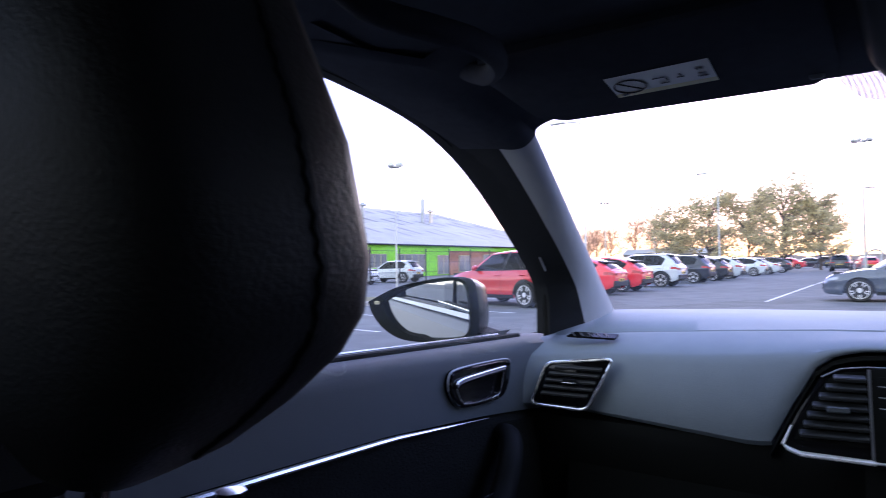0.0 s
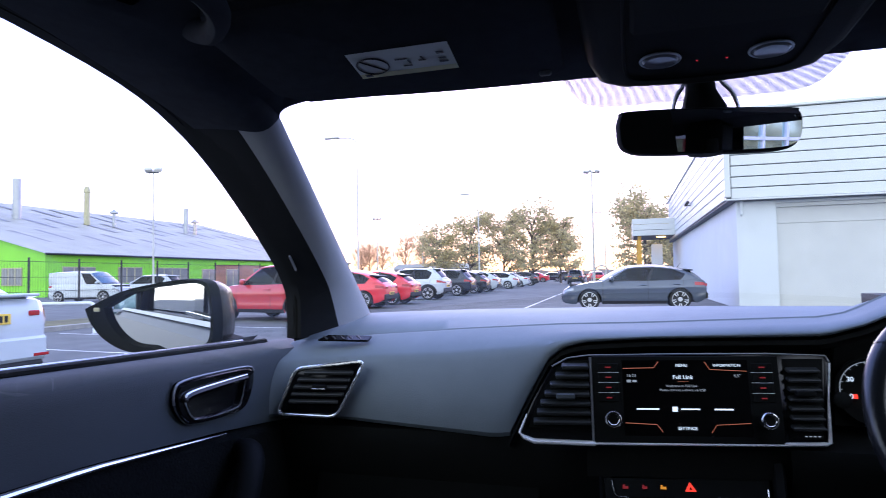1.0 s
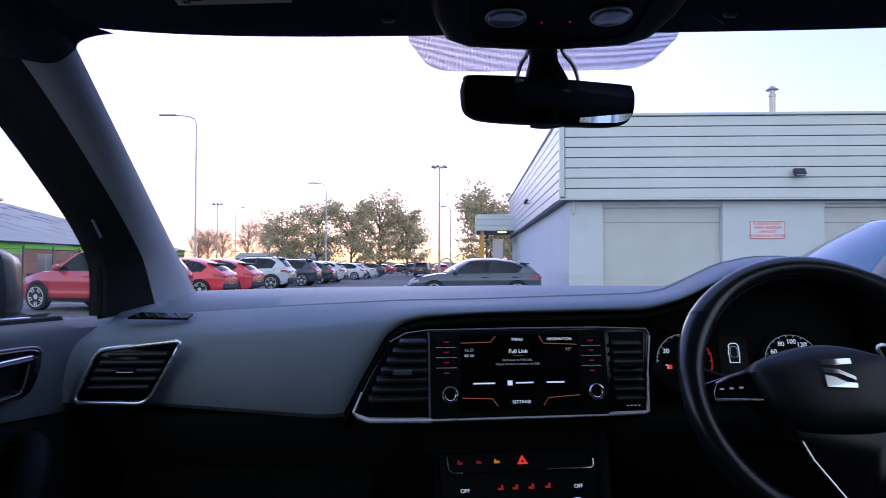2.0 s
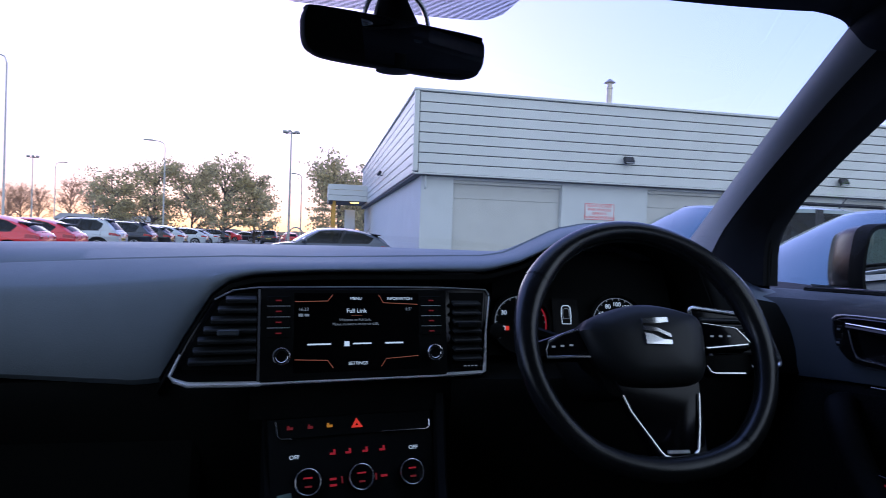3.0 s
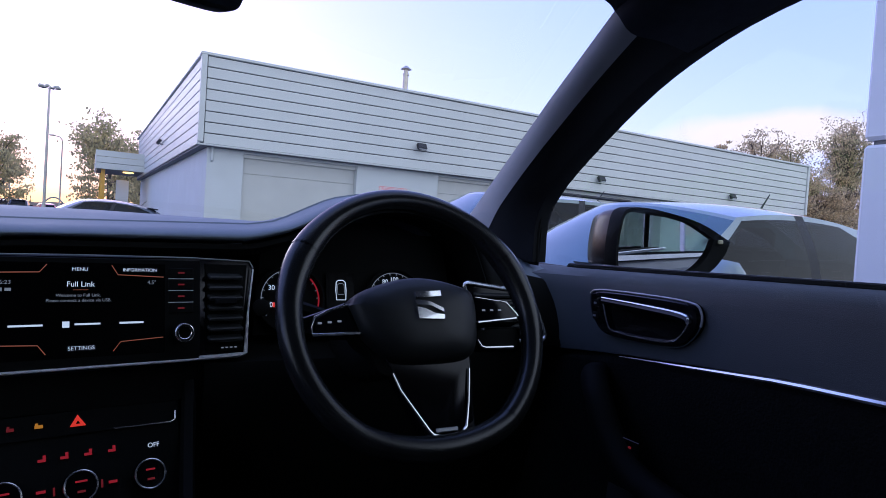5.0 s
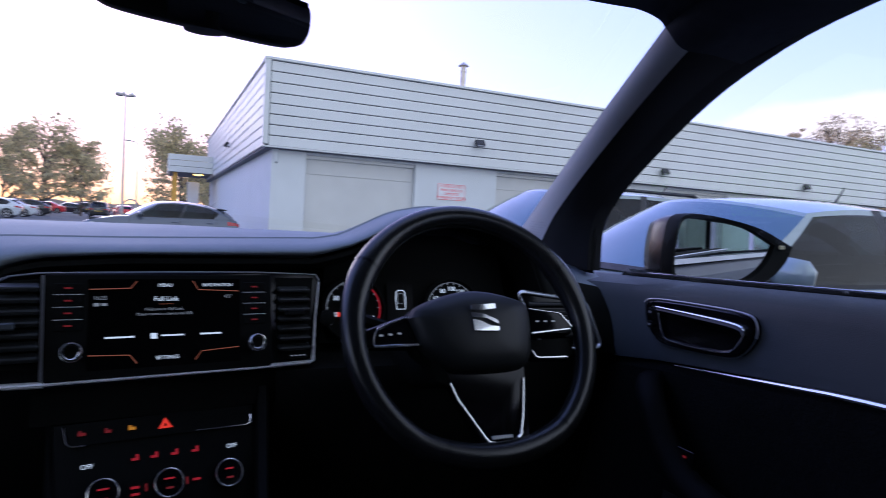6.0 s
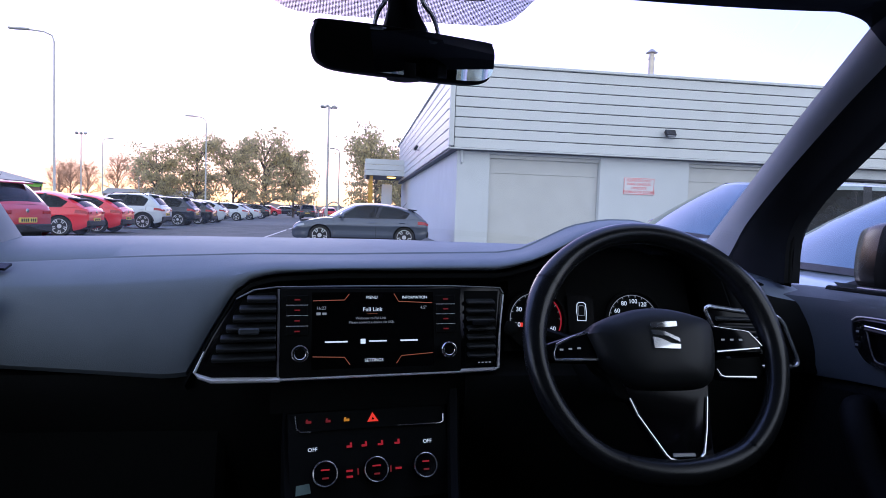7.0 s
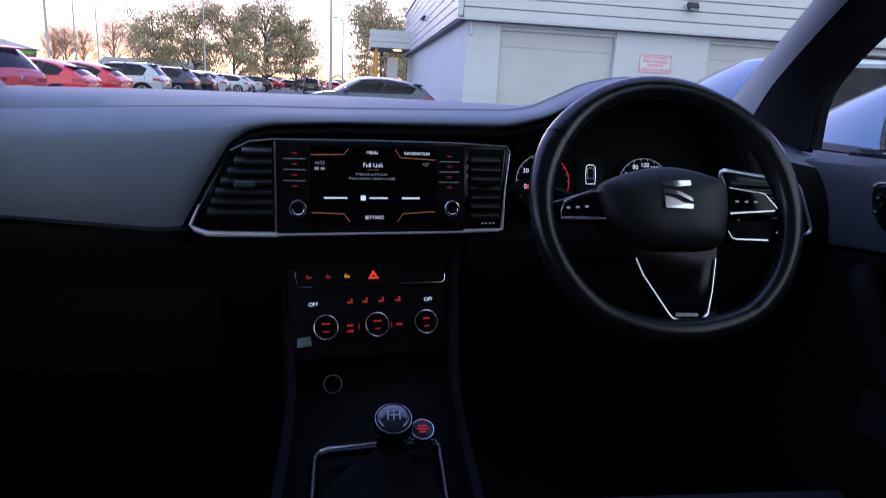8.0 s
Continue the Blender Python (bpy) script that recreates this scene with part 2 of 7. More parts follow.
LABEL_PAPER = material("label_paper", (0.78, 0.78, 0.74), 0.6, vary=0.05)
LABEL_INK = material("label_ink", (0.04, 0.04, 0.05), 0.6)
PILLAR.node_tree.nodes["Principled BSDF"].inputs["Sheen Weight"].default_value = 0.5
PILLAR.node_tree.nodes["Principled BSDF"].inputs["Sheen Roughness"].default_value = 0.35
LENS = material("lamp_lens", (0.22, 0.23, 0.25), 0.15, coat=0.5)
SCREEN = material("screen_glass", (0.003, 0.003, 0.003), 0.22, vary=0.0, spec=0.1)
OWN_PAINT = material("silver_body_paint", (0.10, 0.105, 0.112), 0.5, 0.1, vary=0.03, scale=3, spec=0.3)
POST_GLOSS = material("polished_black_post", (0.008, 0.009, 0.009), 0.05, vary=0.0, coat=1.0, spec=0.6)
TINTED = clear_glass("car_side_glass", (0.12, 0.15, 0.16), 0.6, 4.0, 0.8)
WINDSCREEN = clear_glass("windscreen_glass", (0.95, 0.97, 0.97))
SIDE_GLASS = clear_glass("side_glass", (0.95, 0.97, 0.97), 1.0, 4.0, 0.95)
DOTS = dotted_glass("shade_band")
TXT_WHITE = glow("display_white", (0.85, 0.87, 0.9), 0.13)
TXT_DIM = glow("display_grey", (0.6, 0.6, 0.62), 0.05)
TXT_ORANGE = glow("display_orange", (0.9, 0.24, 0.11), 0.038)
LED_RED = glow("red_backlight", (1.0, 0.03, 0.05), 0.045)
LED_RED_DIM = glow("dim_red_backlight", (0.9, 0.05, 0.06), 0.022)
LED_HAZARD = glow("hazard_backlight", (1.0, 0.045, 0.02), 0.12)
LED_AMBER = glow("amber_backlight", (1.0, 0.35, 0.02), 0.07)
SODIUM = glow("canopy_lamp", (1.0, 0.5, 0.1), 0.8)


# ---- mesh tools ----
class Geo:
    """Vertices and faces of one mesh."""

    def __init__(self):
        self.v, self.f = [], []

    def add(self, verts, faces):
        k = len(self.v)
        self.v += [tuple(p) for p in verts]
        self.f += [tuple(i + k for i in q) for q in faces]
        return self

    def box(self, c, s, m=None, chamfer=0.0):
        """A box at c of size s, its edges cut by chamfer."""
        hx, hy, hz = s[0] / 2, s[1] / 2, s[2] / 2
        k = min(chamfer, hx * 0.9, hy * 0.9, hz * 0.9)
        if k <= 0:
            vs = [(x * hx, y * hy, z * hz) for x in (-1, 1) for y in (-1, 1) for z in (-1, 1)]
            fs = [(0, 1, 3, 2), (4, 6, 7, 5), (0, 4, 5, 1), (2, 3, 7, 6), (0, 2, 6, 4), (1, 5, 7, 3)]
        else:
            vs, at = [], {}
            for x in (-1, 1):
                for y in (-1, 1):
                    for z in (-1, 1):
                        for a in range(3):
                            at[x, y, z, a] = len(vs)
                            vs.append((x * (hx if a == 0 else hx - k), y * (hy if a == 1 else hy - k), z * (hz if a == 2 else hz - k)))
            fs = []
            for sg in (-1, 1):
                fs.append([at[sg, y, z, 0] for y, z in ((-1, -1), (1, -1), (1, 1), (-1, 1))][::sg])
                fs.append([at[x, sg, z, 1] for x, z in ((-1, -1), (-1, 1), (1, 1), (1, -1))][::sg])
                fs.append([at[x, y, sg, 2] for x, y in ((-1, -1), (1, -1), (1, 1), (-1, 1))][::sg])
            for p in (-1, 1):
                for q in (-1, 1):
                    fs.append([at[p, q, -1, 0], at[p, q, -1, 1], at[p, q, 1, 1], at[p, q, 1, 0]][:: p * q])
                    fs.append([at[p, -1, q, 2], at[p, -1, q, 0], at[p, 1, q, 0], at[p, 1, q, 2]][:: p * q])
                    fs.append([at[-1, p, q, 1], at[-1, p, q, 2], at[1, p, q, 2], at[1, p, q, 1]][:: p * q])
            for x in (-1, 1):
                for y in (-1, 1):
                    for z in (-1, 1):
                        fs.append([at[x, y, z, a] for a in range(3)][:: x * y * z])
        t = Matrix.Translation(c) @ (m or Matrix())
        return self.add([t @ Vector(p) for p in vs], fs)

    def loft(self, rings, closed=True, caps=True):
        """Skin over rings of equally many points."""
        n = len(rings[0])
        vs = [p for r in rings for p in r]
        fs = []
        for i in range(len(rings) - 1):
            for j in range(n if closed else n - 1):
                a, b = i * n + j, i * n + (j + 1) % n
                fs.append((a, b, b + n, a + n))
        if caps and closed:
            fs.append(tuple(range(n))[::-1])
            fs.append(tuple(range((len(rings) - 1) * n, len(rings) * n)))
        return self.add(vs, fs)

    def tube(self, path, r, n=8, closed=False, flat=1.0):
        """A round bar along a path; r may be a list."""
        ps = [Vector(p) for p in path]
        rings, up = [], None
        for i, p in enumerate(ps):
            a = ps[i - 1] if (i or closed) else p
            b = ps[(i + 1) % len(ps)] if (i < len(ps) - 1 or closed) else p
            d = (b - a).normalized()
            if up is None:
                up = Vector((0, 0, 1)) if abs(d.z) < 0.9 else Vector((1, 0, 0))
            side = d.cross(up).normalized()
            up = side.cross(d).normalized()
            k = r[i] if isinstance(r, (list, tuple)) else r
            rings.append([p + (side * math.cos(2 * math.pi * j / n) + up * math.sin(2 * math.pi * j / n) * flat) * k for j in range(n)])
        if closed:
            rings.append(rings[0])
        return self.loft(rings, True, not closed)

    def plate(self, outline, place, depth, lip=0.0):
        """A flat outline (u, v) set by place(u, v, w), depth thick in w, its front edge rounded by lip."""
        n = len(outline)
        cu, cv = sum(p[0] for p in outline) / n, sum(p[1] for p in outline) / n
        ins = [(u + (cu - u) * lip / max(1e-6, math.hypot(u - cu, v - cv)), v + (cv - v) * lip / max(1e-6, math.hypot(u - cu, v - cv))) for u, v in outline]
        rings = [[place(u, v, 0) for u, v in outline], [place(u, v, depth - lip * 0.6) for u, v in outline]]
        if lip:
            rings.append([place(u, v, depth) for u, v in ins])
        return self.loft(rings, True, True)

    def revolve(self, profile, m, n=24):
        """(radius, height) turned about the local z axis of m."""
        rings = [[m @ Vector((r * math.cos(2 * math.pi * j / n), r * math.sin(2 * math.pi * j / n), h)) for j in range(n)] for r, h in profile]
        return self.loft(rings, True, True)

    def grid(self, rows):
        return self.loft(rows, False, False)


def mesh(name, g, mat, smooth=35):
    me = bpy.data.meshes.new(name)
    if isinstance(g, Geo):
        me.from_pydata(g.v, [], g.f)
    me.materials.append(mat)
    bm = bmesh.new()
    bm.from_mesh(me)
    bmesh.ops.recalc_face_normals(bm, faces=bm.faces)
    bm.to_mesh(me)
    bm.free()
    if smooth:
        me.shade_smooth()
        me.set_sharp_from_angle(angle=radians(smooth))
    return me


def part(name, g, mat, parent=None, label="", smooth=35):
    ob = new(name, g if isinstance(g, bpy.types.Mesh) else mesh(name, g, mat, smooth))
    ob.parent = parent
    if label:
        tagged(ob, label)
    return ob


def thing(name, label, category, m=None, group="", kind=""):
    ob = new(name)
    ob.empty_display_size = 0.1
    if m is not None:
        ob.matrix_world = m
    return tagged(ob, label, category, group, kind)


def single(name, g, mat, label, category, kind="", group="", smooth=35):
    return tagged(part(name, g, mat, None, "", smooth), label, category, group, kind)


def words(name, text, size, m, mat, parent, label="", align="CENTER"):
    """Lettering as a thin mesh, in the xy plane of m."""
    cu = bpy.data.curves.new(name, "FONT")
    cu.body, cu.size, cu.align_x, cu.align_y, cu.extrude = text, size, align, "CENTER", size * 0.01
    tmp = new(name, cu)
    me = bpy.data.meshes.new_from_object(tmp.evaluated_get(bpy.context.evaluated_depsgraph_get()))
    bpy.data.objects.remove(tmp)
    me.materials.clear()
    me.materials.append(mat)
    ob = new(name, me)
    ob.parent = parent
    ob.matrix_basis = m
    if label:
        tagged(ob, label)
    return ob


def spline(pts, x):
    """Smoothed interpolation through (x, value) pairs."""
    if x <= pts[0][0]:
        return pts[0][1]
    for (a, p), (b, q) in zip(pts, pts[1:]):
        if x <= b:
            k = (x - a) / (b - a)
            return p + (q - p) * k
    return pts[-1][1]


def curve(points, n):
    """n points of a Catmull-Rom curve through points."""
    ps = [Vector(p) for p in points]
    ps = [ps[0] * 2 - ps[1]] + ps + [ps[-1] * 2 - ps[-2]]
    out = []
    for i in range(n):
        s = i / (n - 1) * (len(ps) - 3)
        k = min(int(s), len(ps) - 4)
        t = s - k
        a, b, c, d = ps[k:k + 4]
        out.append(0.5 * ((2 * b) + (c - a) * t + (2 * a - 5 * b + 4 * c - d) * t * t + (3 * b - a - 3 * c + d) * t ** 3))
    return out


def rounded(points, r, n=4):
    """A closed outline with its corners rounded by r."""
    out = []
    m = len(points)
    for i in range(m):
        p = Vector((*points[i], 0))
        a, b = Vector((*points[i - 1], 0)) - p, Vector((*points[(i + 1) % m], 0)) - p
        k = min(r, a.length * 0.45, b.length * 0.45)
        a, b = p + a.normalized() * k, p + b.normalized() * k
        for j in range(n + 1):
            u = j / n
            q = a * (1 - u) ** 2 + p * 2 * u * (1 - u) + b * u * u
            out.append((q.x, q.y))
    return out


# ---- ground ----
g = Geo()
g.add([(-900, -900, 0), (900, -900, 0), (900, 1500, 0), (-900, 1500, 0)], [(0, 1, 2, 3)])
single("ground", g, ASPHALT, "worn grey asphalt of the car park", "ground", "structure", smooth=0)


def stripe(name, x0, y0, x1, y1, width=0.09, label="worn white parking bay line on asphalt"):
    d = Vector((x1 - x0, y1 - y0, 0)).normalized()
    s = Vector((-d.y, d.x, 0)) * width / 2
    g = Geo()
    n = 6
    rows = []
    for i in range(n + 1):
        p = Vector((x0, y0, 0.004)) + Vector((x1 - x0, y1 - y0, 0)) * i / n
        rows.append([p + s * (1 + 0.1 * math.sin(i * 2.3)), p - s])
    g.grid(rows)
    single(name, g, LINE, label, "road marking", "structure", "parking bay lines", 0)


for k in range(3):
    stripe("bay_line", -12.6, 8.9 + 2.45 * k + 0.15, -7.9, 8.45 + 2.45 * k)
stripe("bay_line", -10.4, 6.45, -7.4, 6.2)
for k in range(12):
    stripe("bay_line", -13.6, 18.6 + 2.6 * k, -9.0, 18.5 + 2.6 * k)
stripe("bay_line", -3.45, 20.0, -3.75, 34.5, 0.11, "long worn white line along the parking aisle")
stripe("bay_line", -3.75, 35.5, -3.95, 48.0, 0.11, "long worn white line along the parking aisle")
for k in range(5):
    stripe("bay_line", 2.3, -0.25 + 2.45 * k, 7.1, -0.25 + 2.45 * k)

# kerbed grass strip beyond the left bays
g = Geo()
rows = []
for i in range(40):
    y = 6 + i * 2.4
    rows.append([(-13.3 - 0.02 * i, y, 0.0), (-13.3 - 0.02 * i, y, 0.11), (-13.45 - 0.02 * i, y, 0.12), (-13.46 - 0.02 * i, y, 0.10)])
g.grid(rows)
single("kerb", g, CONCRETE, "low concrete kerb along the parking bays", "kerb", "structure")
g = Geo()
g.grid([[(-13.46 - 0.02 * i, 6 + i * 2.4, 0.10), (-15.2, 6 + i * 2.4, 0.13), (-16.2, 6 + i * 2.4, 0.004)] for i in range(40)])
single("verge", g, VERGE, "narrow worn grass verge behind the kerb", "verge", "structure")


# ---- hoop barrier ----
def hoop(m):
    ob = thing("hoop_barrier", "white painted tubular steel hoop barrier at the kerb", "barrier", m)
    pts = [(-0.66, 0, 0)] + [(-0.66 + 0.12 - 0.12 * math.cos(a), 0, 0.58 + 0.12 * math.sin(a)) for a in np.linspace(0, math.pi / 2, 6)]
    pts += [(0.66 - 0.12 + 0.12 * math.sin(a), 0, 0.58 + 0.12 * math.cos(a)) for a in np.linspace(0, math.pi / 2, 6)] + [(0.66, 0, 0)]
    part("hoop", Geo().tube(pts, 0.038, 10), WHITE, ob)
    for x in (-0.66, 0.66):
        part("base_flange", Geo().revolve([(0.07, 0), (0.07, 0.012), (0.045, 0.02)], pose(x, 0, 0), 14), STEEL, ob)


hoop(pose(-12.25, 11.3, 0, 0, 0, 17))


# ---- palisade fence and green building ----
fence = thing("mesh_fence", "dark green welded mesh fence on steel posts", "fence")
FX, FY0, FN = -27.3, 17.5, 18
for i in range(FN + 1):
    part("post", Geo().box((FX - 0.10 * i, FY0 + 3.0 * i, 1.2), (0.07, 0.07, 2.4), None, 0.008), DARK_METAL, fence)
for i in range(FN):
    gx = Geo()
    for j in range(20):
        gx.box((FX - 0.10 * i - 0.005 * j, FY0 + 3.0 * i + 0.15 * j + 0.07, 1.15), (0.008, 0.010, 2.2))
    for z in (0.15, 0.75, 1.45, 2.2):
        gx.box((FX - 0.10 * i - 0.05, FY0 + 3.0 * i + 1.5, z), (0.012, 3.0, 0.02), pose(0, 0, 0, 0, 0, 1.9))
    part("mesh_panel", gx, DARK_METAL, fence, smooth=0)

BX, BY0, BY1, EAVE, RIDGE_X, RIDGE = -45.0, 40.0, 98.0, 3.55, -74.0, 11.1
works = thing("industrial_unit", "long low industrial building, lime green walls and grey sheet roof", "building")
gw = Geo()
gw.add([(BX, BY0, 0), (BX, 62, 0), (BX, 62, EAVE), (BX, BY0, EAVE)], [(0, 1, 2, 3)])
part("wall", gw, GREEN, works, "lime green painted side wall")
gw = Geo().add([(BX, BY0, 0), (2 * RIDGE_X - BX, BY0, 0), (2 * RIDGE_X - BX, BY0, EAVE), (RIDGE_X, BY0, RIDGE - 0.1), (BX, BY0, EAVE)], [(0, 1, 2, 3, 4)])
part("wall", gw, GREEN, works, "lime green painted gable wall")
gw = Geo()
gw.add([(BX + 0.02, 62, 0), (BX + 0.02, BY1, 0), (BX + 0.02, BY1, EAVE), (BX + 0.02, 62, EAVE)], [(0, 1, 2, 3)])
part("wall", gw, BRICK, works, "brown brick far length of wall")
gw = Geo().box(((BX + 0.05), (62 + BY1) / 2, EAVE - 0.35), (0.2, BY1 - 62, 0.6), None, 0.02)
part("fascia", gw, GREEN, works)
gw = Geo()
for side in (0, 1):
    xs = [BX + 0.45, RIDGE_X] if side == 0 else [RIDGE_X, 2 * RIDGE_X - BX - 0.45]
    zs = [EAVE - 0.02, RIDGE] if side == 0 else [RIDGE, EAVE - 0.02]
    rows = []
    for i in range(2):
        rows.append([(xs[i], BY0 - 0.4 + (BY1 - BY0 + 0.8) * j / 90, zs[i] + (0.035 if j % 2 else 0)) for j in range(91)])
    gw.grid(rows)
part("roof", gw, ROOFING, works, "weathered grey profiled sheet roof")
part("gutter", Geo().tube([(BX + 0.5, BY0 - 0.4, EAVE - 0.05), (BX + 0.5, BY1, EAVE - 0.05)], 0.09, 8), DARK_METAL, works)
slope = (RIDGE - EAVE) / (BX - RIDGE_X)
for j in range(13):
    for k in range(3):
        xa = BX - 4.5 - 8.2 * k - (j % 2) * 1.6
        ya = BY0 + 4 + j * 4.1
        gl = Geo().add([(xa, ya, EAVE + slope * (BX - xa) + 0.10), (xa, ya + 0.8, EAVE + slope * (BX - xa) + 0.10),
                        (xa - 4.6, ya + 0.8, EAVE + slope * (BX - xa + 4.6) + 0.10), (xa - 4.6, ya, EAVE + slope * (BX - xa + 4.6) + 0.10)], [(0, 1, 2, 3)])
        part("rooflight", gl, ROOFLIGHT, works, smooth=0)


def wall_window(y0, w, h, z, panes, mat, frame_mat):
    win = part("window", Geo().box((BX + 0.03, y0 + w / 2, z + h / 2), (0.10, w, h), None, 0.01), frame_mat, works)
    for i in range(panes):
        part("pane", Geo().box((BX + 0.085, y0 + w * (i + 0.5) / panes, z + h / 2), (0.02, w / panes - 0.14, h - 0.16)), mat, win, smooth=0)


for y0, w, h, z, panes in ((41.6, 3.4, 1.5, 1.0, 3), (47.6, 3.0, 1.5, 1.0, 3), (52.4, 4.8, 2.0, 0.5, 4), (59.6, 2.4, 2.3, 0.1, 2), (64.0, 2.6, 2.1, 0.3, 2), (69.6, 3.0, 1.6, 0.9, 2),
                           (84, 4.5, 1.7, 0.8, 3), (91, 4.5, 1.7, 0.8, 3)):
    wall_window(y0, w, h, z, panes, PANE, FRAME_WHITE)
for x0 in (-48.4, -54.0):
    win = part("window", Geo().box((x0, BY0 - 0.03, 1.7), (2.2, 0.10, 1.5), None, 0.01), FRAME_WHITE, works)
    for i in range(3):
        part("pane", Geo().box((x0 - 0.72 + 0.72 * i, BY0 - 0.085, 1.7), (0.6, 0.02, 1.3)), PANE, win, smooth=0)
# flues and vents on the roof
for x, y, r, h, mat, cap in ((-62, 51.7, 0.42, 4.6, STEEL, 0), (-62, 60.8, 0.34, 4.2, FRAME_WHITE, 1), (-62, 65.0, 0.36, 2.0, STEEL, 2),
                             (-62, 78.6, 0.36, 4.0, STEEL, 0), (-62, 80.6, 0.42, 2.0, FLUE, 2), (-62, 47.5, 0.45, 2.3, STEEL, 2)):
    zb = EAVE + slope * (BX - x) - 0.3
    prof = [(r, 0), (r, h)]
    if cap == 1:
        prof += [(r * 1.3, h + 0.1), (r * 0.8, h + 0.7), (0.05, h + 0.8)]
    elif cap == 2:
        prof = [(r * 0.6, 0), (r * 0.6, h), (r * 1.5, h + 0.1), (r * 1.5, h + 0.25), (0.05, h + 0.6)]
    part("flue", Geo().revolve(prof, pose(x, y, zb), 14), mat, works)


# ---- workshop building ----
WX, WY, WZ0, WZ1, WEND = 2.9, 20.7, 3.34, 6.12, 34.5
shop = thing("workshop", "grey workshop with ribbed metal fascia and roller shutter doors", "building")


def wall_box(x0, x1, y0, y1, z0, z1, mat, label=""):
    part("wall", Geo().box(((x0 + x1) / 2, (y0 + y1) / 2, (z0 + z1) / 2), (x1 - x0, y1 - y0, z1 - z0), None, 0.012), mat, shop, label)


DOORS = ((4.32, 8.2), (11.46, 15.4), (19.6, 23.4), (26.6, 30.4))
FACE = WY + 0.3
edges = [WX + 0.3] + [e for d in DOORS for e in d] + [WEND - 0.3]
for a, b in zip(edges[::2], edges[1::2]):
    wall_box(a, b, FACE, FACE + 0.35, 0, WZ0 - 0.06, RENDERED, "painted light grey rendered pier")
for a, b in DOORS:
    wall_box(a, b, FACE + 0.02, FACE + 0.35, 3.20, WZ0 - 0.06, RENDERED)
wall_box(WX + 0.3, WX + 0.65, FACE + 0.35, 48.0, 0, WZ0 - 0.06, RENDERED, "painted light grey side wall")
wall_box(WEND - 0.65, WEND - 0.3, FACE + 0.35, 48.0, 0, WZ0 - 0.06, RENDERED)
wall_box(WX + 0.65, WEND - 0.65, 47.6, 48.0, 0, WZ0 - 0.06, RENDERED)
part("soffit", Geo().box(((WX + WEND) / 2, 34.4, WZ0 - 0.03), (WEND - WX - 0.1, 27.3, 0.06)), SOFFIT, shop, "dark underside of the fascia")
part("roof", Geo().box(((WX + WEND) / 2, 34.4, WZ1 - 0.25), (WEND - WX - 0.2, 27.2, 0.1)), ROOFING, shop)
part("fascia_backing", Geo().box(((WX + WEND) / 2, WY + 0.12, (WZ0 + WZ1) / 2), (WEND - WX - 0.1, 0.1, WZ1 - WZ0 - 0.02)), SEAM, shop, smooth=0)
part("fascia_backing", Geo().box((WX + 0.12, 34.4, (WZ0 + WZ1) / 2), (0.1, 27.2, WZ1 - WZ0 - 0.02)), SEAM, shop, smooth=0)
part("fascia_backing", Geo().box((WEND - 0.12, 34.4, (WZ0 + WZ1) / 2), (0.1, 27.2, WZ1 - WZ0 - 0.02)), SEAM, shop, smooth=0)
NPL = 8
PH = (WZ1 - WZ0 - 0.10) / NPL
front_plank = mesh("plank", Geo().box((0, 0, 0), (WEND - WX - 0.3, 0.07, PH - 0.030), None, 0.010), CLADDING)
side_plank = mesh("plank", Geo().box((0, 0, 0), (26.2, 0.07, PH - 0.030), None, 0.010), CLADDING)
for r in range(NPL):
    z = WZ0 + PH * (r + 0.5)
    o = part("plank", front_plank, None, shop)
    o.matrix_basis = pose((WX + WEND) / 2, WY + 0.04, z)
    o = part("plank", side_plank, None, shop)
    o.matrix_basis = pose(WX + 0.04, WY + 0.12 + 13.1, z, 0, 0, 90)
part("corner_trim", Geo().box((WX + 0.04, WY + 0.04, (WZ0 + WZ1) / 2), (0.17, 0.17, WZ1 - WZ0 - 0.1), None, 0.02), CLADDING, shop)
part("corner_trim", Geo().box((WEND - 0.02, WY + 0.04, (WZ0 + WZ1) / 2), (0.17, 0.17, WZ1 - WZ0 - 0.1), None, 0.02), CLADDING, shop)
part("coping", Geo().box(((WX + WEND) / 2, WY + 0.10, WZ1 - 0.045), (WEND - WX + 0.14, 0.32, 0.09), None, 0.015), CLADDING, shop)
part("coping", Geo().box((WX + 0.10, 34.5, WZ1 - 0.045), (0.32, 27.2, 0.088), None, 0.015), CLADDING, shop)
part("drip_trim", Geo().box(((WX + WEND) / 2, WY + 0.02, WZ0 - 0.02), (WEND - WX + 0.1, 0.10, 0.05), None, 0.01), CLADDING, shop)
for a, b in DOORS:
    door = part("shutter_door", Geo().box(((a + b) / 2, FACE + 0.28, 1.6), (b - a, 0.06, 3.18)), SHUTTER, shop, "closed cream-grey sectional shutter door")
    part("door_curtain", Geo().box(((a + b) / 2, FACE + 0.24, 1.30), (b - a - 0.04, 0.04, 2.56), None, 0.006), SHUTTER, door)
    part("door_panel", Geo().box(((a + b) / 2, FACE + 0.235, 2.835), (b - a - 0.04, 0.04, 0.49), None, 0.006), SHUTTER, door)
    part("door_head", Geo().box(((a + b) / 2, FACE + 0.20, 3.14), (b - a, 0.16, 0.12), None, 0.01), SHUTTER, door)
part("downpipe", Geo().tube([(WX + 0.45, FACE - 0.06, WZ0 - 0.05), (WX + 0.45, FACE - 0.06, WZ0 - 0.45), (WX + 0.45, FACE + 0.05, WZ0 - 0.5)], 0.045, 8), RENDERED, shop)

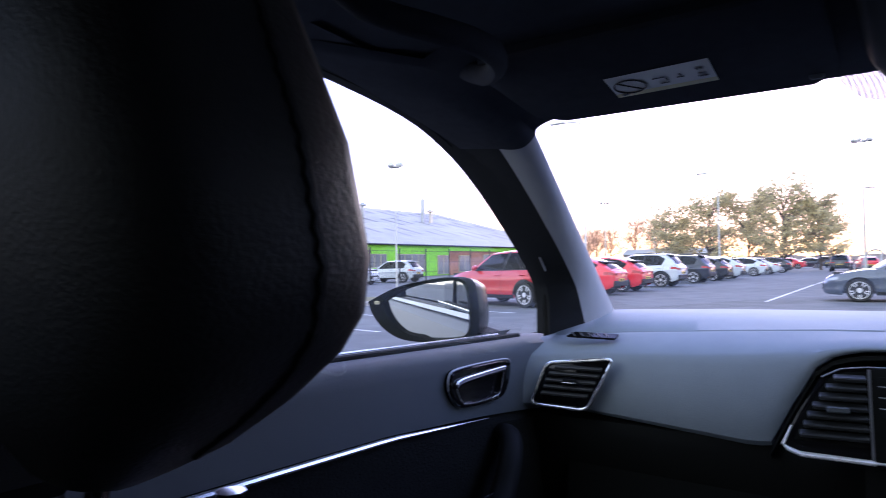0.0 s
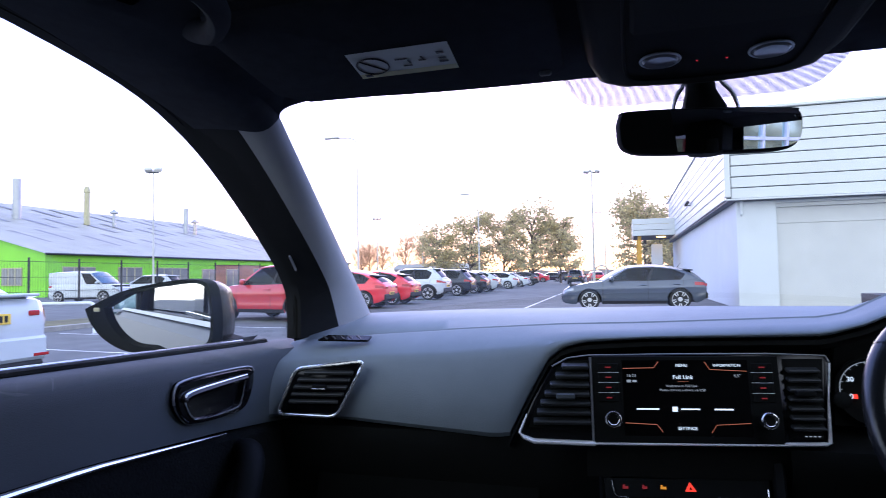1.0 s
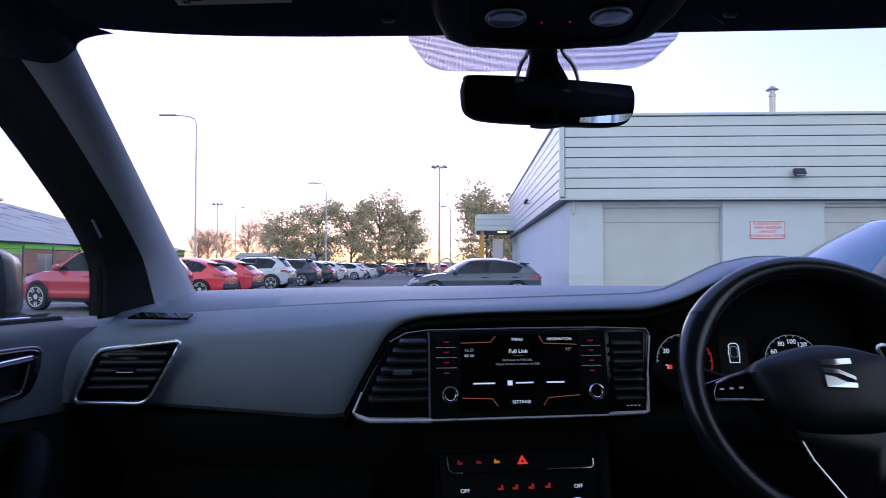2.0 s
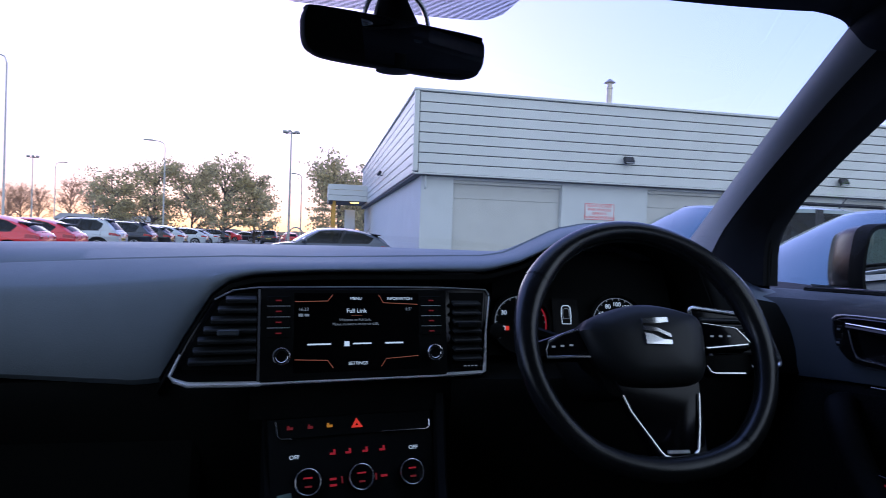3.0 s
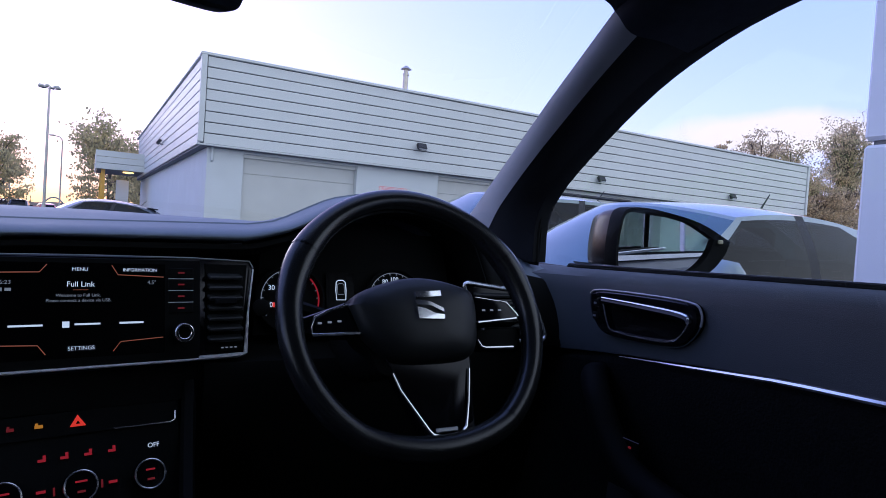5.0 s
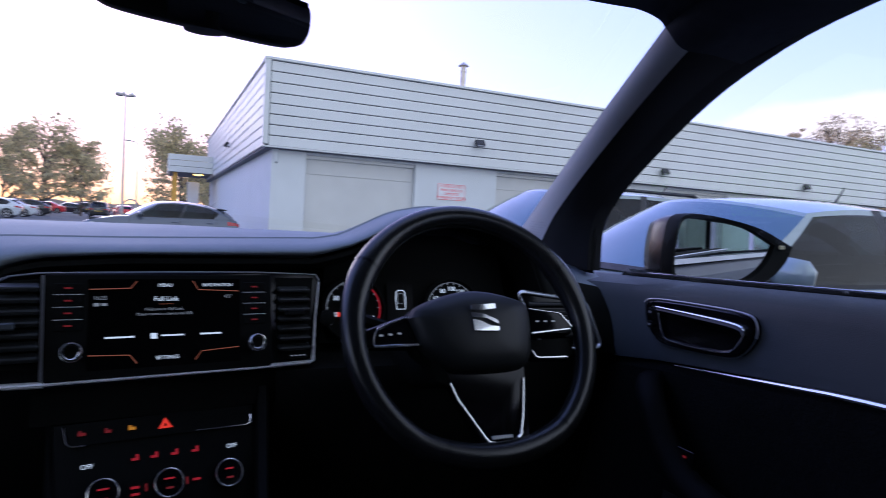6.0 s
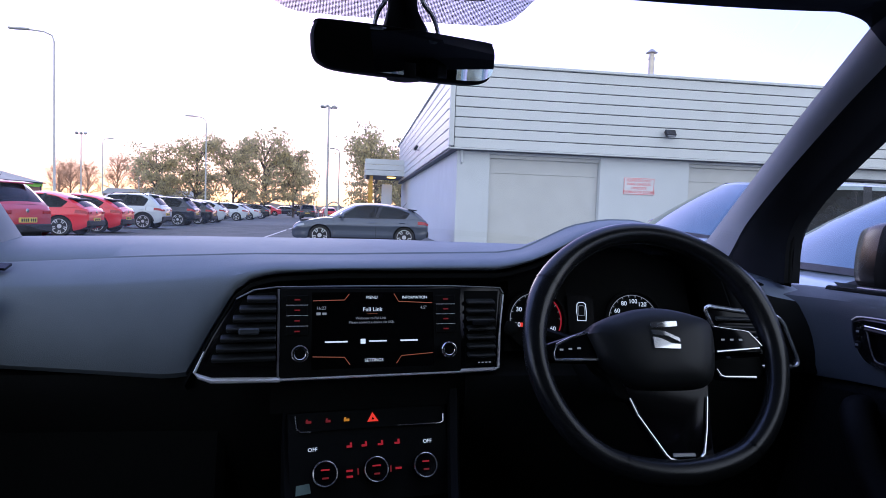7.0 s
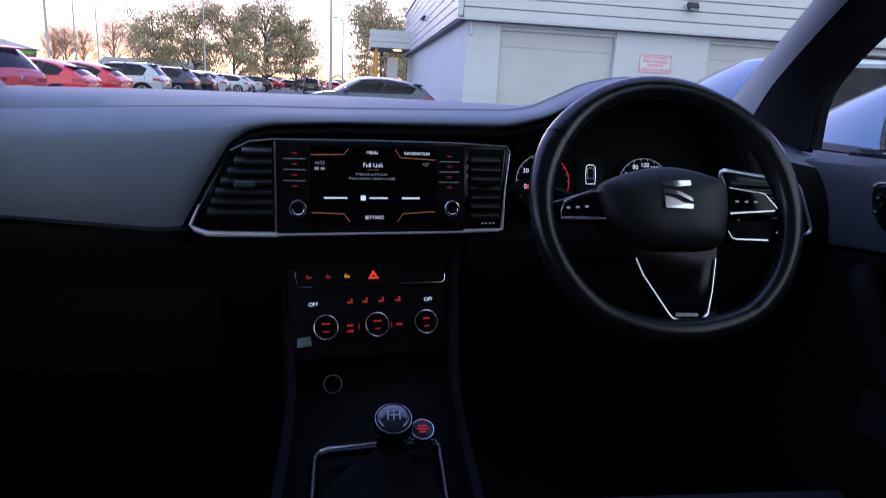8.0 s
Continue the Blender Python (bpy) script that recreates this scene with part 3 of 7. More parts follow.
# sign on the pier
for sx in (9.62, 18.2):
    sign = part("sign", Geo().box((sx, FACE - 0.012, 2.33), (1.12, 0.02, 0.58), None, 0.004), SIGN_WHITE, shop, "white warning sign with red capital letters")
    for k, text in enumerate(("PLEASE DO NOT", "PARK VEHICLES", "OPPOSITE", "WORKSHOP DOORS")):
        words("lettering", text, 0.125, pose(sx, FACE - 0.026, 2.53 - 0.134 * k, 90), RED_INK, sign)
    fr = Geo()
    for u, v, a, b in ((0, 0.275, 1.10, 0.014), (0, -0.275, 1.10, 0.014), (-0.545, 0, 0.014, 0.54), (0.545, 0, 0.014, 0.54)):
        fr.box((sx + u, FACE - 0.0245, 2.33 + v), (a, 0.005, b))
    part("sign_border", fr, RED_INK, sign, smooth=0)

# flue through the roof
part("flue", Geo().revolve([(0.125, 0), (0.125, 2.15), (0.14, 2.17), (0.14, 2.25), (0.11, 2.27), (0.11, 2.42), (0.25, 2.44), (0.05, 2.60)], pose(12.2, 26.0, 5.85), 16), FLUE, shop, "stained metal flue with a cowl")


def floodlight(x, y, z, turn):
    m = pose(x, y, z, 0, 0, turn)
    lamp = part("floodlight", Geo().box(m @ Vector((0, -0.16, 0.10)), (0.36, 0.14, 0.24), m.to_3x3().to_4x4() @ pose(0, 0, 0, -35), 0.02), DARK_METAL, shop, "black wall floodlight")
    part("lens", Geo().box(m @ Vector((0, -0.225, 0.055)), (0.30, 0.02, 0.19), m.to_3x3().to_4x4() @ pose(0, 0, 0, -35)), LENS, lamp)
    part("bracket", Geo().tube([m @ Vector((0, 0.05, 0.0)), m @ Vector((0, -0.08, 0.0)), m @ Vector((0, -0.14, 0.05))], 0.025, 6), DARK_METAL, lamp)


floodlight(10.45, WY, 4.05, 0)
floodlight(19.2, WY, 3.75, 0)
floodlight(28.0, WY, 3.75, 0)
floodlight(WX, 31.5, 4.25, -90)

# entrance canopy at the far end of the side wall
canopy = thing("entrance_canopy", "grey clad flat canopy on yellow posts, lamp lit", "canopy", pose(0.55, 0, 0))
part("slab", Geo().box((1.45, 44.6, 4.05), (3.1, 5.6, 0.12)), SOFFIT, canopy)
for k in range(3):
    part("plank", Geo().box((1.45, 41.75, 3.66 + 0.36 * k), (3.2, 0.08, 0.34), None, 0.01), CLADDING, canopy)
    part("plank", Geo().box((-0.12, 44.6, 3.66 + 0.36 * k), (0.08, 5.7, 0.34), None, 0.01), CLADDING, canopy)
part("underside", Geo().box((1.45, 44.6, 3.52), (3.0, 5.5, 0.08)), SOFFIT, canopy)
for x, y in ((0.25, 42.2), (0.25, 46.8)):
    part("post", Geo().box((x, y, 1.75), (0.22, 0.22, 3.5), None, 0.02), YELLOW, canopy)
part("lamp", Geo().revolve([(0.05, 0.1), (0.28, 0.08), (0.30, 0.0), (0.1, -0.03)], pose(1.6, 42.9, 3.42), 14), SODIUM, canopy, "lit orange bulkhead lamp")
single("notice_board", Geo().box((1.9, 43.5, 1.55), (0.7, 0.12, 2.9), None, 0.03), WHITE, "tall white notice board under the canopy", "sign")
ab = thing("pavement_sign", "white folding A-board sign on the ground", "sign")
for s in (-1, 1):
    part("board", Geo().box((-0.55, 41.0 + 0.18 * s, 0.6), (0.9, 0.03, 1.25), pose(0, 0, 0, 14 * s), 0.008), WHITE, ab)
arch = Geo().tube([(-2.6 - 1.1 * math.cos(a), 70, 2.0 * math.sin(a)) for a in np.linspace(0.0, math.pi, 18)], 0.07, 8)
single("pipe_arch", arch, STEEL, "pale curved pipe standing by the far road", "pipe")


# ---- lamp posts ----
def street_lamp(x, y, h, arm, label="tall grey street lamp with a single arm"):
    ob = thing("street_lamp", label, "lamp post", pose(x, y, 0))
    part("pole", Geo().tube([(0, 0, 0), (0, 0, 1.2), (0, 0, 1.25), (0, 0, h - 0.6)], [0.10, 0.10, 0.07, 0.05], 10), POLE, ob)
    part("arm", Geo().tube([(0, 0, h - 0.62), (arm * 0.05, 0, h - 0.25), (arm * 0.25, 0, h - 0.06), (arm * 0.6, 0, h)], 0.045, 8), POLE, ob)
    part("lantern", Geo().box((arm * 0.82, 0, h + 0.02), (abs(arm) * 0.5, 0.26, 0.12), None, 0.04), POLE, ob)


def mast(x, y, h, heads, label="tall mast with a ring of floodlights", r=0.13, k0=1.0):
    ob = thing("floodlight_mast", label, "lamp post", pose(x, y, 0))
    part("pole", Geo().tube([(0, 0, 0), (0, 0, h)], [r, r * 0.6], 10), POLE, ob)
    part("crossbar", Geo().tube([(-0.75 * k0, 0, h - 0.1), (0.75 * k0, 0, h - 0.1)], 0.04, 6), DARK_METAL, ob)
    for k in range(heads):
        a = 2 * math.pi * k / heads + 0.3
        part("floodlight", Geo().box((0.62 * k0 * math.cos(a), 0.5 * k0 * math.sin(a), h + 0.02), (0.34, 0.28, 0.18), pose(0, 0, 0, 25, 0, math.degrees(a)), 0.03), POLE, ob)


street_lamp(-17.7, 40.0, 10.9, -2.3)
street_lamp(-13.75, 60.0, 9.1, -1.7)
mast(-2.9, 60.0, 10.6, 6)
mast(-30.0, 74.0, 8.5, 4, "slim mast with floodlights beyond the cars", 0.09, 0.7)
street_lamp(-30.8, 82.0, 8.8, 1.2, "far thin street lamp")
street_lamp(-29.2, 90.0, 8.6, 0.9, "far thin street lamp")
street_lamp(-1.9, 62.0, 7.0, -0.9, "far thin street lamp")
street_lamp(-7.4, 85.0, 7.8, -1.2, "far thin street lamp")
mast(-21.65, 25.0, 6.45, 2, "slim pole with two floodlights", 0.05, 0.4)


# ---- trees ----
def tree(x, y, h, spread, leaves, leaf_mat, size, seed, label, trunk_h=0.25, bare=0.0, limbs=26, base=0.3):
    rnd = random.Random(seed)
    ob = thing("tree", label, "tree", pose(x, y, 0, 0, 0, rnd.uniform(0, 360)))
    gt = Geo()
    gt.tube([(0, 0, 0), (0.05, 0.03, h * trunk_h), (-0.05, 0.08, h * 0.6), (0.02, 0, h * 0.92)], [h * 0.022, h * 0.017, h * 0.010, 0.02], 8)
    tips = []
    for k in range(limbs):
        a, z0 = rnd.uniform(0, 2 * math.pi), h * rnd.uniform(trunk_h, 0.75)
        r = spread * rnd.uniform(0.5, 1.0) * (1.0 - 0.5 * (z0 / h - trunk_h))
        end = Vector((r * math.cos(a), r * math.sin(a), min(h * 0.97, z0 + h * rnd.uniform(0.06, 0.34))))
        st = Vector((0, 0, z0))
        mid = (st + end) / 2 + Vector((0, 0, h * 0.04))
        gt.tube([st, mid, end], [h * 0.008, h * 0.005, 0.012], 5)
        tips += [mid, end, (mid + end) / 2]
        for q in range(3 if bare < 0.5 else 9):
            e2 = mid.lerp(end, rnd.uniform(0.1, 1)) + Vector((rnd.gauss(0, 1), rnd.gauss(0, 1), rnd.gauss(0.7, 0.8))) * h * (0.055 if bare < 0.5 else 0.09)
            gt.tube([mid.lerp(end, rnd.uniform(0.0, 0.9)), e2], [h * 0.003, 0.008], 4)
            tips.append(e2)
            if bare >= 0.5:
                for w in range(5):
                    gt.tube([e2, e2 + Vector((rnd.gauss(0, 1), rnd.gauss(0, 1), rnd.gauss(0.5, 0.7))) * h * 0.05], [0.014, 0.006], 3)
    part("trunk", gt, BARK if bare < 0.5 else TWIG, ob, "bark-covered trunk and limbs")
    if leaves:
        gl = Geo()
        clumps = [(t, spread * rnd.uniform(0.10, 0.24)) for t in tips if rnd.random() > bare]
        for k in range(leaves):
            c, rad = rnd.choice(clumps)
            d = Vector((rnd.gauss(0, 1), rnd.gauss(0, 1), rnd.gauss(0, 0.5))) * rad * 0.66
            p = c + d
            if p.z < h * base * 0.6:
                continue
            m = Euler((rnd.uniform(0, 6.3), rnd.uniform(0, 6.3), rnd.uniform(0, 6.3))).to_matrix()
            s = size * rnd.uniform(0.6, 1.3)
            gl.add([p + m @ Vector(q) for q in ((-s, 0, 0), (0, -s * 0.55, s * 0.15), (s, 0, 0), (0, s * 0.55, s * 0.15))], [(0, 1, 2, 3)])
        me = bpy.data.meshes.new("crown")
        me.from_pydata(gl.v, [], gl.f)
        me.materials.append(leaf_mat)
        part("crown", me, None, ob, "uneven crown of small leaves")
    return ob


for k, (x, y, h, s) in enumerate(((-24.0, 80, 7.7, 3.6), (-19.8, 82, 8.9, 3.9), (-15.6, 83, 8.9, 3.9), (-11.4, 80, 9.3, 4.1), (-8.0, 81, 7.9, 3.4))):
    tree(x, y, h * 1.07, s, 5000, LEAF, 0.17, 10 + k, "broad olive-green tree still in leaf behind the cars", 0.07, 0.06, 38, 0.1)
tree(1.6, 60, 8.3, 3.6, 6200, LEAF, 0.15, 31, "olive-green tree behind the workshop's canopy", 0.10, 0.06, 36, 0.15)
tree(4.2, 63, 7.4, 3.0, 5000, LEAF, 0.16, 32, "olive-green tree behind the workshop's canopy", 0.10, 0.06, 32, 0.15)
for k, (x, y, h) in enumerate(((-47, 112, 7.5), (-43.5, 110, 7.0), (-39, 110, 9.2), (-36.2, 113, 8.2), (-50.5, 116, 7.8))):
    tree(x, y, h, 2.6, 0, LEAF, 0.1, 50 + k, "small leafless tree against the dusk sky", 0.2, 1.0, 26)
for k, (x, y, h, r) in enumerate(((49.6, 37, 10.8, 1.6), (54.8, 37.5, 12.2, 3.3), (59.0, 37, 11.6, 3.2), (62.8, 36.5, 9.4, 3.2), (68.9, 37.5, 15.4, 3.0), (72.2, 38.5, 17.0, 3.2), (66.0, 36.5, 7.0, 3.2))):
    tree(x, y, h, r, 9500, LEAF_PALE, 0.11, 70 + k, "autumn tree with pale golden leaves", 0.04, 0.10, 52, 0.0)

# palisade fence by those trees
pf = thing("palisade_fence", "grey steel palisade fence below the autumn trees", "fence")
for k in range(60):
    part("pale", Geo().box((44 + 0.6 * k, 33.0, 1.2), (0.32, 0.03, 2.4), None, 0.01), STEEL, pf)
for z in (0.5, 1.9):
    part("rail", Geo().box((62, 33.05, z), (36, 0.05, 0.08)), STEEL, pf)
# far band of roofs and hedge beyond the car park, distance haze mixed into its colour
g = Geo()
rnd = random.Random(5)
row = [[(-260 + 4 * i, 210 + 6 * math.sin(i), 0) for i in range(120)], [(-260 + 4 * i, 210 + 6 * math.sin(i), 2.0 + 0.7 * rnd.random()) for i in range(120)]]
g.grid(row)
single("backdrop", g, material("far_hazy_hedge", (0.30, 0.25, 0.24), 0.9, vary=0.3, scale=0.3), "dim far band of hedges and roofs", "backdrop", "structure")
hut = thing("far_shed", "long low grey shed beyond the car park", "building")
part("wall", Geo().box((-31, 104, 1.2), (14, 5, 2.4)), material("shed_wall", (0.30, 0.29, 0.29), 0.8, vary=0.2, scale=0.8), hut)
part("roof", Geo().add([(-38.3, 101.2, 2.4), (-23.7, 101.2, 2.4), (-23.7, 104, 3.3), (-38.3, 104, 3.3), (-38.3, 106.8, 2.4), (-23.7, 106.8, 2.4)], [(0, 1, 2, 3), (3, 2, 5, 4), (0, 3, 4), (1, 5, 2)]), ROOFING, hut)


# ---- cars ----
def arch_z(y, wheels, r, sill):
    for w in wheels:
        if abs(y - w) < r:
            return max(sill, 0.315 + math.sqrt(r * r - (y - w) ** 2))
    return sill


SECTION = ((0.0, 0.92), (0.10, 0.965), (0.22, 0.99), (0.38, 0.978), (0.58, 0.985), (0.70, 1.0), (0.76, 0.985), (0.9, 0.945), (1.0, 0.90))


def car(label, paint_mat, m, L=4.3, W=1.8, H=1.45, style="hatch", group="parked cars", rails=False, doors=5, rear_plate=True, name="car"):
    """A parked car; its front points along +y."""
    ob = thing(name, label, "car" if style != "van" else "van", m, group)
    hl, hw = L / 2, W / 2
    suv = style == "suv"
    wr, arch = (0.35, 0.41) if suv else (0.325, 0.375)
    wheels = (hl - 0.88, -hl + 0.80)
    sill = 0.24 if suv else 0.19
    belt = (0.63 if suv else 0.635) * H
    cowl_y, head_y = hl - 1.28, hl - 2.05
    rear_y, base_y = -hl + 0.62, -hl + 0.14
    if style == "saloon":
        rear_y, base_y = -hl + 1.45, -hl + 0.62
    if style == "van":
        cowl_y, head_y, rear_y, base_y = hl - 0.95, hl - 1.75, -hl + 0.12, -hl + 0.05
        belt = 0.58 * H
    top = [(-hl, belt * 0.86), (-hl + 0.06, belt * 0.97), (-hl + 0.3, belt * 1.015), (0.0, belt * 0.985), (cowl_y, belt * 0.985), (cowl_y + 0.35, belt * 0.96),
           (hl - 0.45, belt * 0.86), (hl - 0.14, belt * 0.78), (hl - 0.03, belt * 0.64), (hl, belt * 0.55)]
    bot = [(-hl, sill + 0.2), (-hl + 0.12, sill + 0.08), (-hl + 0.4, sill), (hl - 0.4, sill), (hl - 0.1, sill + 0.02), (hl, sill + 0.08)]
    wid = [(-hl, 0.74), (-hl + 0.05, 0.82), (-hl + 0.2, 0.91), (-hl + 0.6, 0.98), (-hl + 1.0, 1.0), (hl - 1.2, 1.0), (hl - 0.7, 0.975), (hl - 0.35, 0.90), (hl - 0.12, 0.77), (hl - 0.03, 0.66), (hl, 0.60)]

    def side_point(y, k, s, out=0.0):
        """Point of the flank: k from 0 at the sill to 1 at the shoulder."""
        zb, z0 = spline(top, y), spline(bot, y)
        z = z0 + (zb - z0) * k
        return Vector((s * (hw * spline(wid, y) * spline(SECTION, k) + out), y, z))

    ys = sorted(set([round(v, 3) for v in np.linspace(-hl + 0.08, hl - 0.08, 34)] + [-hl, -hl + 0.03, hl - 0.03, hl] +
                    [round(w + arch * math.sin(a), 3) for w in wheels for a in np.linspace(-math.pi / 2, math.pi / 2, 15)]))
    rings = []
    for y in ys:
        zb, z0 = spline(top, y), spline(bot, y)
        za = arch_z(y, wheels, arch, z0)
        ring = []
        for j in range(11):
            k = j / 10
            z = za + (zb - za) * k
            ring.append((hw * spline(wid, y) * spline(SECTION, (z - z0) / (zb - z0)), y, z))
        w = ring[-1][0]
        ring += [(w * 0.93, y, zb + 0.014), (w * 0.6, y, zb + 0.030), (0, y, zb + 0.036)]
        rings.append(ring + [(-x, yy, z) for x, yy, z in ring[-2::-1]])
    g = Geo()
    g.loft(rings, False, False)
    n = len(rings[0])
    g.f.append(tuple(range(n)))
    g.f.append(tuple(range((len(rings) - 1) * n, len(rings) * n)))
    # cabin: belt line to roof rail, column by column
    arc, peak = (0.095, (head_y + rear_y) / 2 + 0.28) if style == "hatch" else (0.05, (head_y + rear_y) / 2)
    roof_z = lambda y: H - 0.075 - arc * ((y - peak) / ((head_y - rear_y) / 2)) ** 2
    wb, wt = hw * 0.885, hw * (0.70 if style != "van" else 0.84)
    low = lambda y, s: Vector((s * wb * min(1.0, spline(wid, y) + 0.03), y, spline(top, y) + 0.004))
    high = lambda y, s: Vector((s * wt, y, roof_z(y)))
    mid_b, mid_t = (cowl_y + base_y) / 2 + 0.10, (head_y + rear_y) / 2 + 0.05
    cols = [(cowl_y, head_y), (cowl_y - 0.16, head_y - 0.07), (mid_b + 0.05, mid_t + 0.05), (mid_b - 0.05, mid_t - 0.04),
            (base_y + 0.62, rear_y + 0.30), (base_y + 0.30 if style != "saloon" else base_y + 0.45, rear_y + 0.12), (base_y, rear_y)]
    kinds = ["pillar", "glass", "post", "glass", "quarter", "pillar"]
    if style == "van":
        kinds = ["pillar", "glass", "pillar", "pillar", "pillar", "pillar"]
        cols[2:4] = [(cowl_y - 1.05, head_y - 0.62), (cowl_y - 1.2, head_y - 0.8)]
    black, panes = Geo(), []
    for s in (-1, 1):
        for (a, b), kind in zip(zip(cols, cols[1:]), kinds):
            def pt(u, t):
                lo, hi = low(a[0] + (b[0] - a[0]) * u, s), high(a[1] + (b[1] - a[1]) * u, s)
                p = lo.lerp(hi, t)
                p.x += s * 0.035 * math.sin(math.pi * t) * (0.8 if style != "van" else 0.4)
                return p
            us = [0, 0.25, 0.5, 0.75, 1]
            patch = lambda t0, t1, nt: [[pt(u, t0 + (t1 - t0) * i / nt) for u in us] for i in range(nt + 1)]
            if kind == "glass":
                black.grid(patch(0, 0.05, 1))
                g.grid(patch(0.93, 1, 1))
                panes.append(Geo().grid(patch(0.05, 0.93, 5)))
            elif kind == "quarter":
                # glass that narrows to a point towards the tail
                t0, t1 = (lambda u: 0.05 + 0.55 * u), (lambda u: 0.93 - 0.26 * u)
                split = lambda f0, f1, nt: [[pt(u, f0(u) + (f1(u) - f0(u)) * i / nt) for u in us] for i in range(nt + 1)]
                g.grid(split(lambda u: 0.0, t0, 3))
                g.grid(split(t1, lambda u: 1.0, 3))
                panes.append(Geo().grid(split(t0, t1, 4)))
            elif kind == "post":
                black.grid(patch(0, 1, 6))
            else:
                g.grid(patch(0, 1, 6))
    # roof, windscreen and rear window
    def cross(y, z, w, bow, crown, t=0.0):
        return [Vector((w * q, y + bow * (1 - q * q), z + crown * (1 - q * q))) for q in np.linspace(-1, 1, 11)]
    roof = [cross(head_y + (rear_y - head_y) * i / 10, roof_z(head_y + (rear_y - head_y) * i / 10), wt, (0.07 if style != "saloon" else 0.24) * (1 - i / 5) if i < 5 else -0.05 * (i - 5) / 5, 0.075) for i in range(11)]
    g.grid(roof)
    lo = cross(cowl_y, spline(top, cowl_y) + 0.004, low(cowl_y, 1).x, 0.16, 0.03)
    hi = roof[0]
    side_bow = 0.028 if style != "van" else 0.014
    swell = lambda u, t, dy: Vector((u * side_bow, dy * (1 - u ** 4), 0.03 * (1 - u ** 4))) * math.sin(math.pi * t)
    us = np.linspace(-1, 1, 11)
    ws = [[p.lerp(q, t) + swell(u, t, 0.0) for u, p, q in zip(us, lo, hi)] for t in (0, 0.06, 0.3, 0.55, 0.8, 0.95, 1)]
    black.grid(ws[0:2])
    g.grid(ws[5:7])
    wsg = Geo().grid(ws[1:6])
    lo = cross(base_y, spline(top, base_y) + 0.004, low(base_y, 1).x, -0.07, 0.03)
    hi = roof[-1]
    rs = [[p.lerp(q, t) + swell(u, t, -0.03) for u, p, q in zip(us, lo, hi)] for t in (0, 0.10, 0.3, 0.55, 0.8, 0.93, 1)]
    sub = (lambda rows, a, b: [r[a:b] for r in rows])
    g.grid(rs[0:2])
    g.grid(rs[5:7])
    g.grid(sub(rs, 0, 2))
    g.grid(sub(rs, 9, 11))
    part("body", g, paint_mat, ob)
    if style == "van":
        g2 = Geo().grid(sub(rs[1:6], 1, 10))
        part("rear_door", g2, paint_mat, ob)
    else:
        part("rear_window", Geo().grid(sub(rs[1:6], 1, 10)), TINTED, ob, "tinted rear window")
        part("spoiler", Geo().box((0, rear_y - 0.10 if style != "saloon" else -hl + 0.1, (roof_z(rear_y) + 0.045) if style != "saloon" else belt * 1.03), (W * 0.64, 0.30, 0.035), pose(0, 0, 0, 7 if style != "saloon" else -8), 0.012), paint_mat if style != "hatch" else TRIM, ob)
    part("windscreen", wsg, CAR_SCREEN, ob, "sky-reflecting windscreen")
    part("window_surround", black, TRIM, ob)
    for p in panes:
        part("side_window", p, TINTED, ob)
    if style != "van":
        # cabin seen through the glass: seats with headrests, dashboard
        for sx in (-1, 1):
            seat_g = Geo().box((sx * hw * 0.42, mid_b + 0.10, belt * 0.95), (0.46, 0.20, belt * 0.62), pose(0, 0, 0, 12), 0.07)
            seat_g.box((sx * hw * 0.42, mid_b + 0.02, belt * 1.30), (0.26, 0.11, 0.18), pose(0, 0, 0, 8), 0.04)
            part("front_seat", seat_g, TRIM, ob)
        part("rear_bench", Geo().box((0, base_y + 0.62, belt * 0.92), (W * 0.66, 0.22, belt * 0.52), pose(0, 0, 0, 14), 0.07), TRIM, ob)
        part("dashboard", Geo().box((0, cowl_y - 0.16, belt * 0.93), (W * 0.72, 0.42, 0.16), None, 0.05), TRIM, ob)
    part("underbody", Geo().box((0, 0, (sill + belt) / 2 - 0.02), (W - 0.52, L - 0.5, belt - sill - 0.12)), TRIM, ob)
    # wheels
    tyre = mesh("tyre", Geo().revolve([(wr * 0.72, -0.10), (wr * 0.94, -0.105), (wr, -0.07), (wr, 0.07), (wr * 0.94, 0.105), (wr * 0.72, 0.10)], Matrix(), 28), TYRE)
    gr = Geo().revolve([(wr * 0.74, -0.09), (wr * 0.74, 0.09), (wr * 0.70, 0.095), (wr * 0.68, 0.03), (0.02, 0.02)], Matrix(), 28)
    rim_back = mesh("barrel", gr, TRIM)
    gs = Geo()
    for k in range(10):
        a = 36 * k + (8 if k % 2 else -8)
        gs.box(pose(0, 0, 0, 0, 0, a) @ Vector((wr * 0.38, 0, 0.085)), (wr * 0.66, 0.034, 0.03), pose(0, 0, 0, 0, -6, a), 0.006)
    gs.revolve([(0.075, 0.05), (0.07, 0.10), (0.03, 0.105)], Matrix(), 14)
    gs.revolve([(wr * 0.745, 0.07), (wr * 0.745, 0.108), (wr * 0.69, 0.108), (wr * 0.69, 0.07)], Matrix(), 28)
    spokes = mesh("spokes", gs, ALLOY)
    for s in (-1, 1):
        for y in wheels:
            w = part("wheel", tyre, None, ob)
            w.matrix_basis = pose(s * (hw - 0.115), y, wr, 90, 0, 90 if s > 0 else -90)
            part("rim_barrel", rim_back, None, w)
            part("alloy_rim", spokes, None, w, "silver multi-spoke alloy rim")
        # wheel-arch and sill trim, door lines, handles, lamps
        gt = Geo()
        yy = np.linspace(wheels[1] + arch + 0.02, wheels[0] - arch - 0.02, 8)
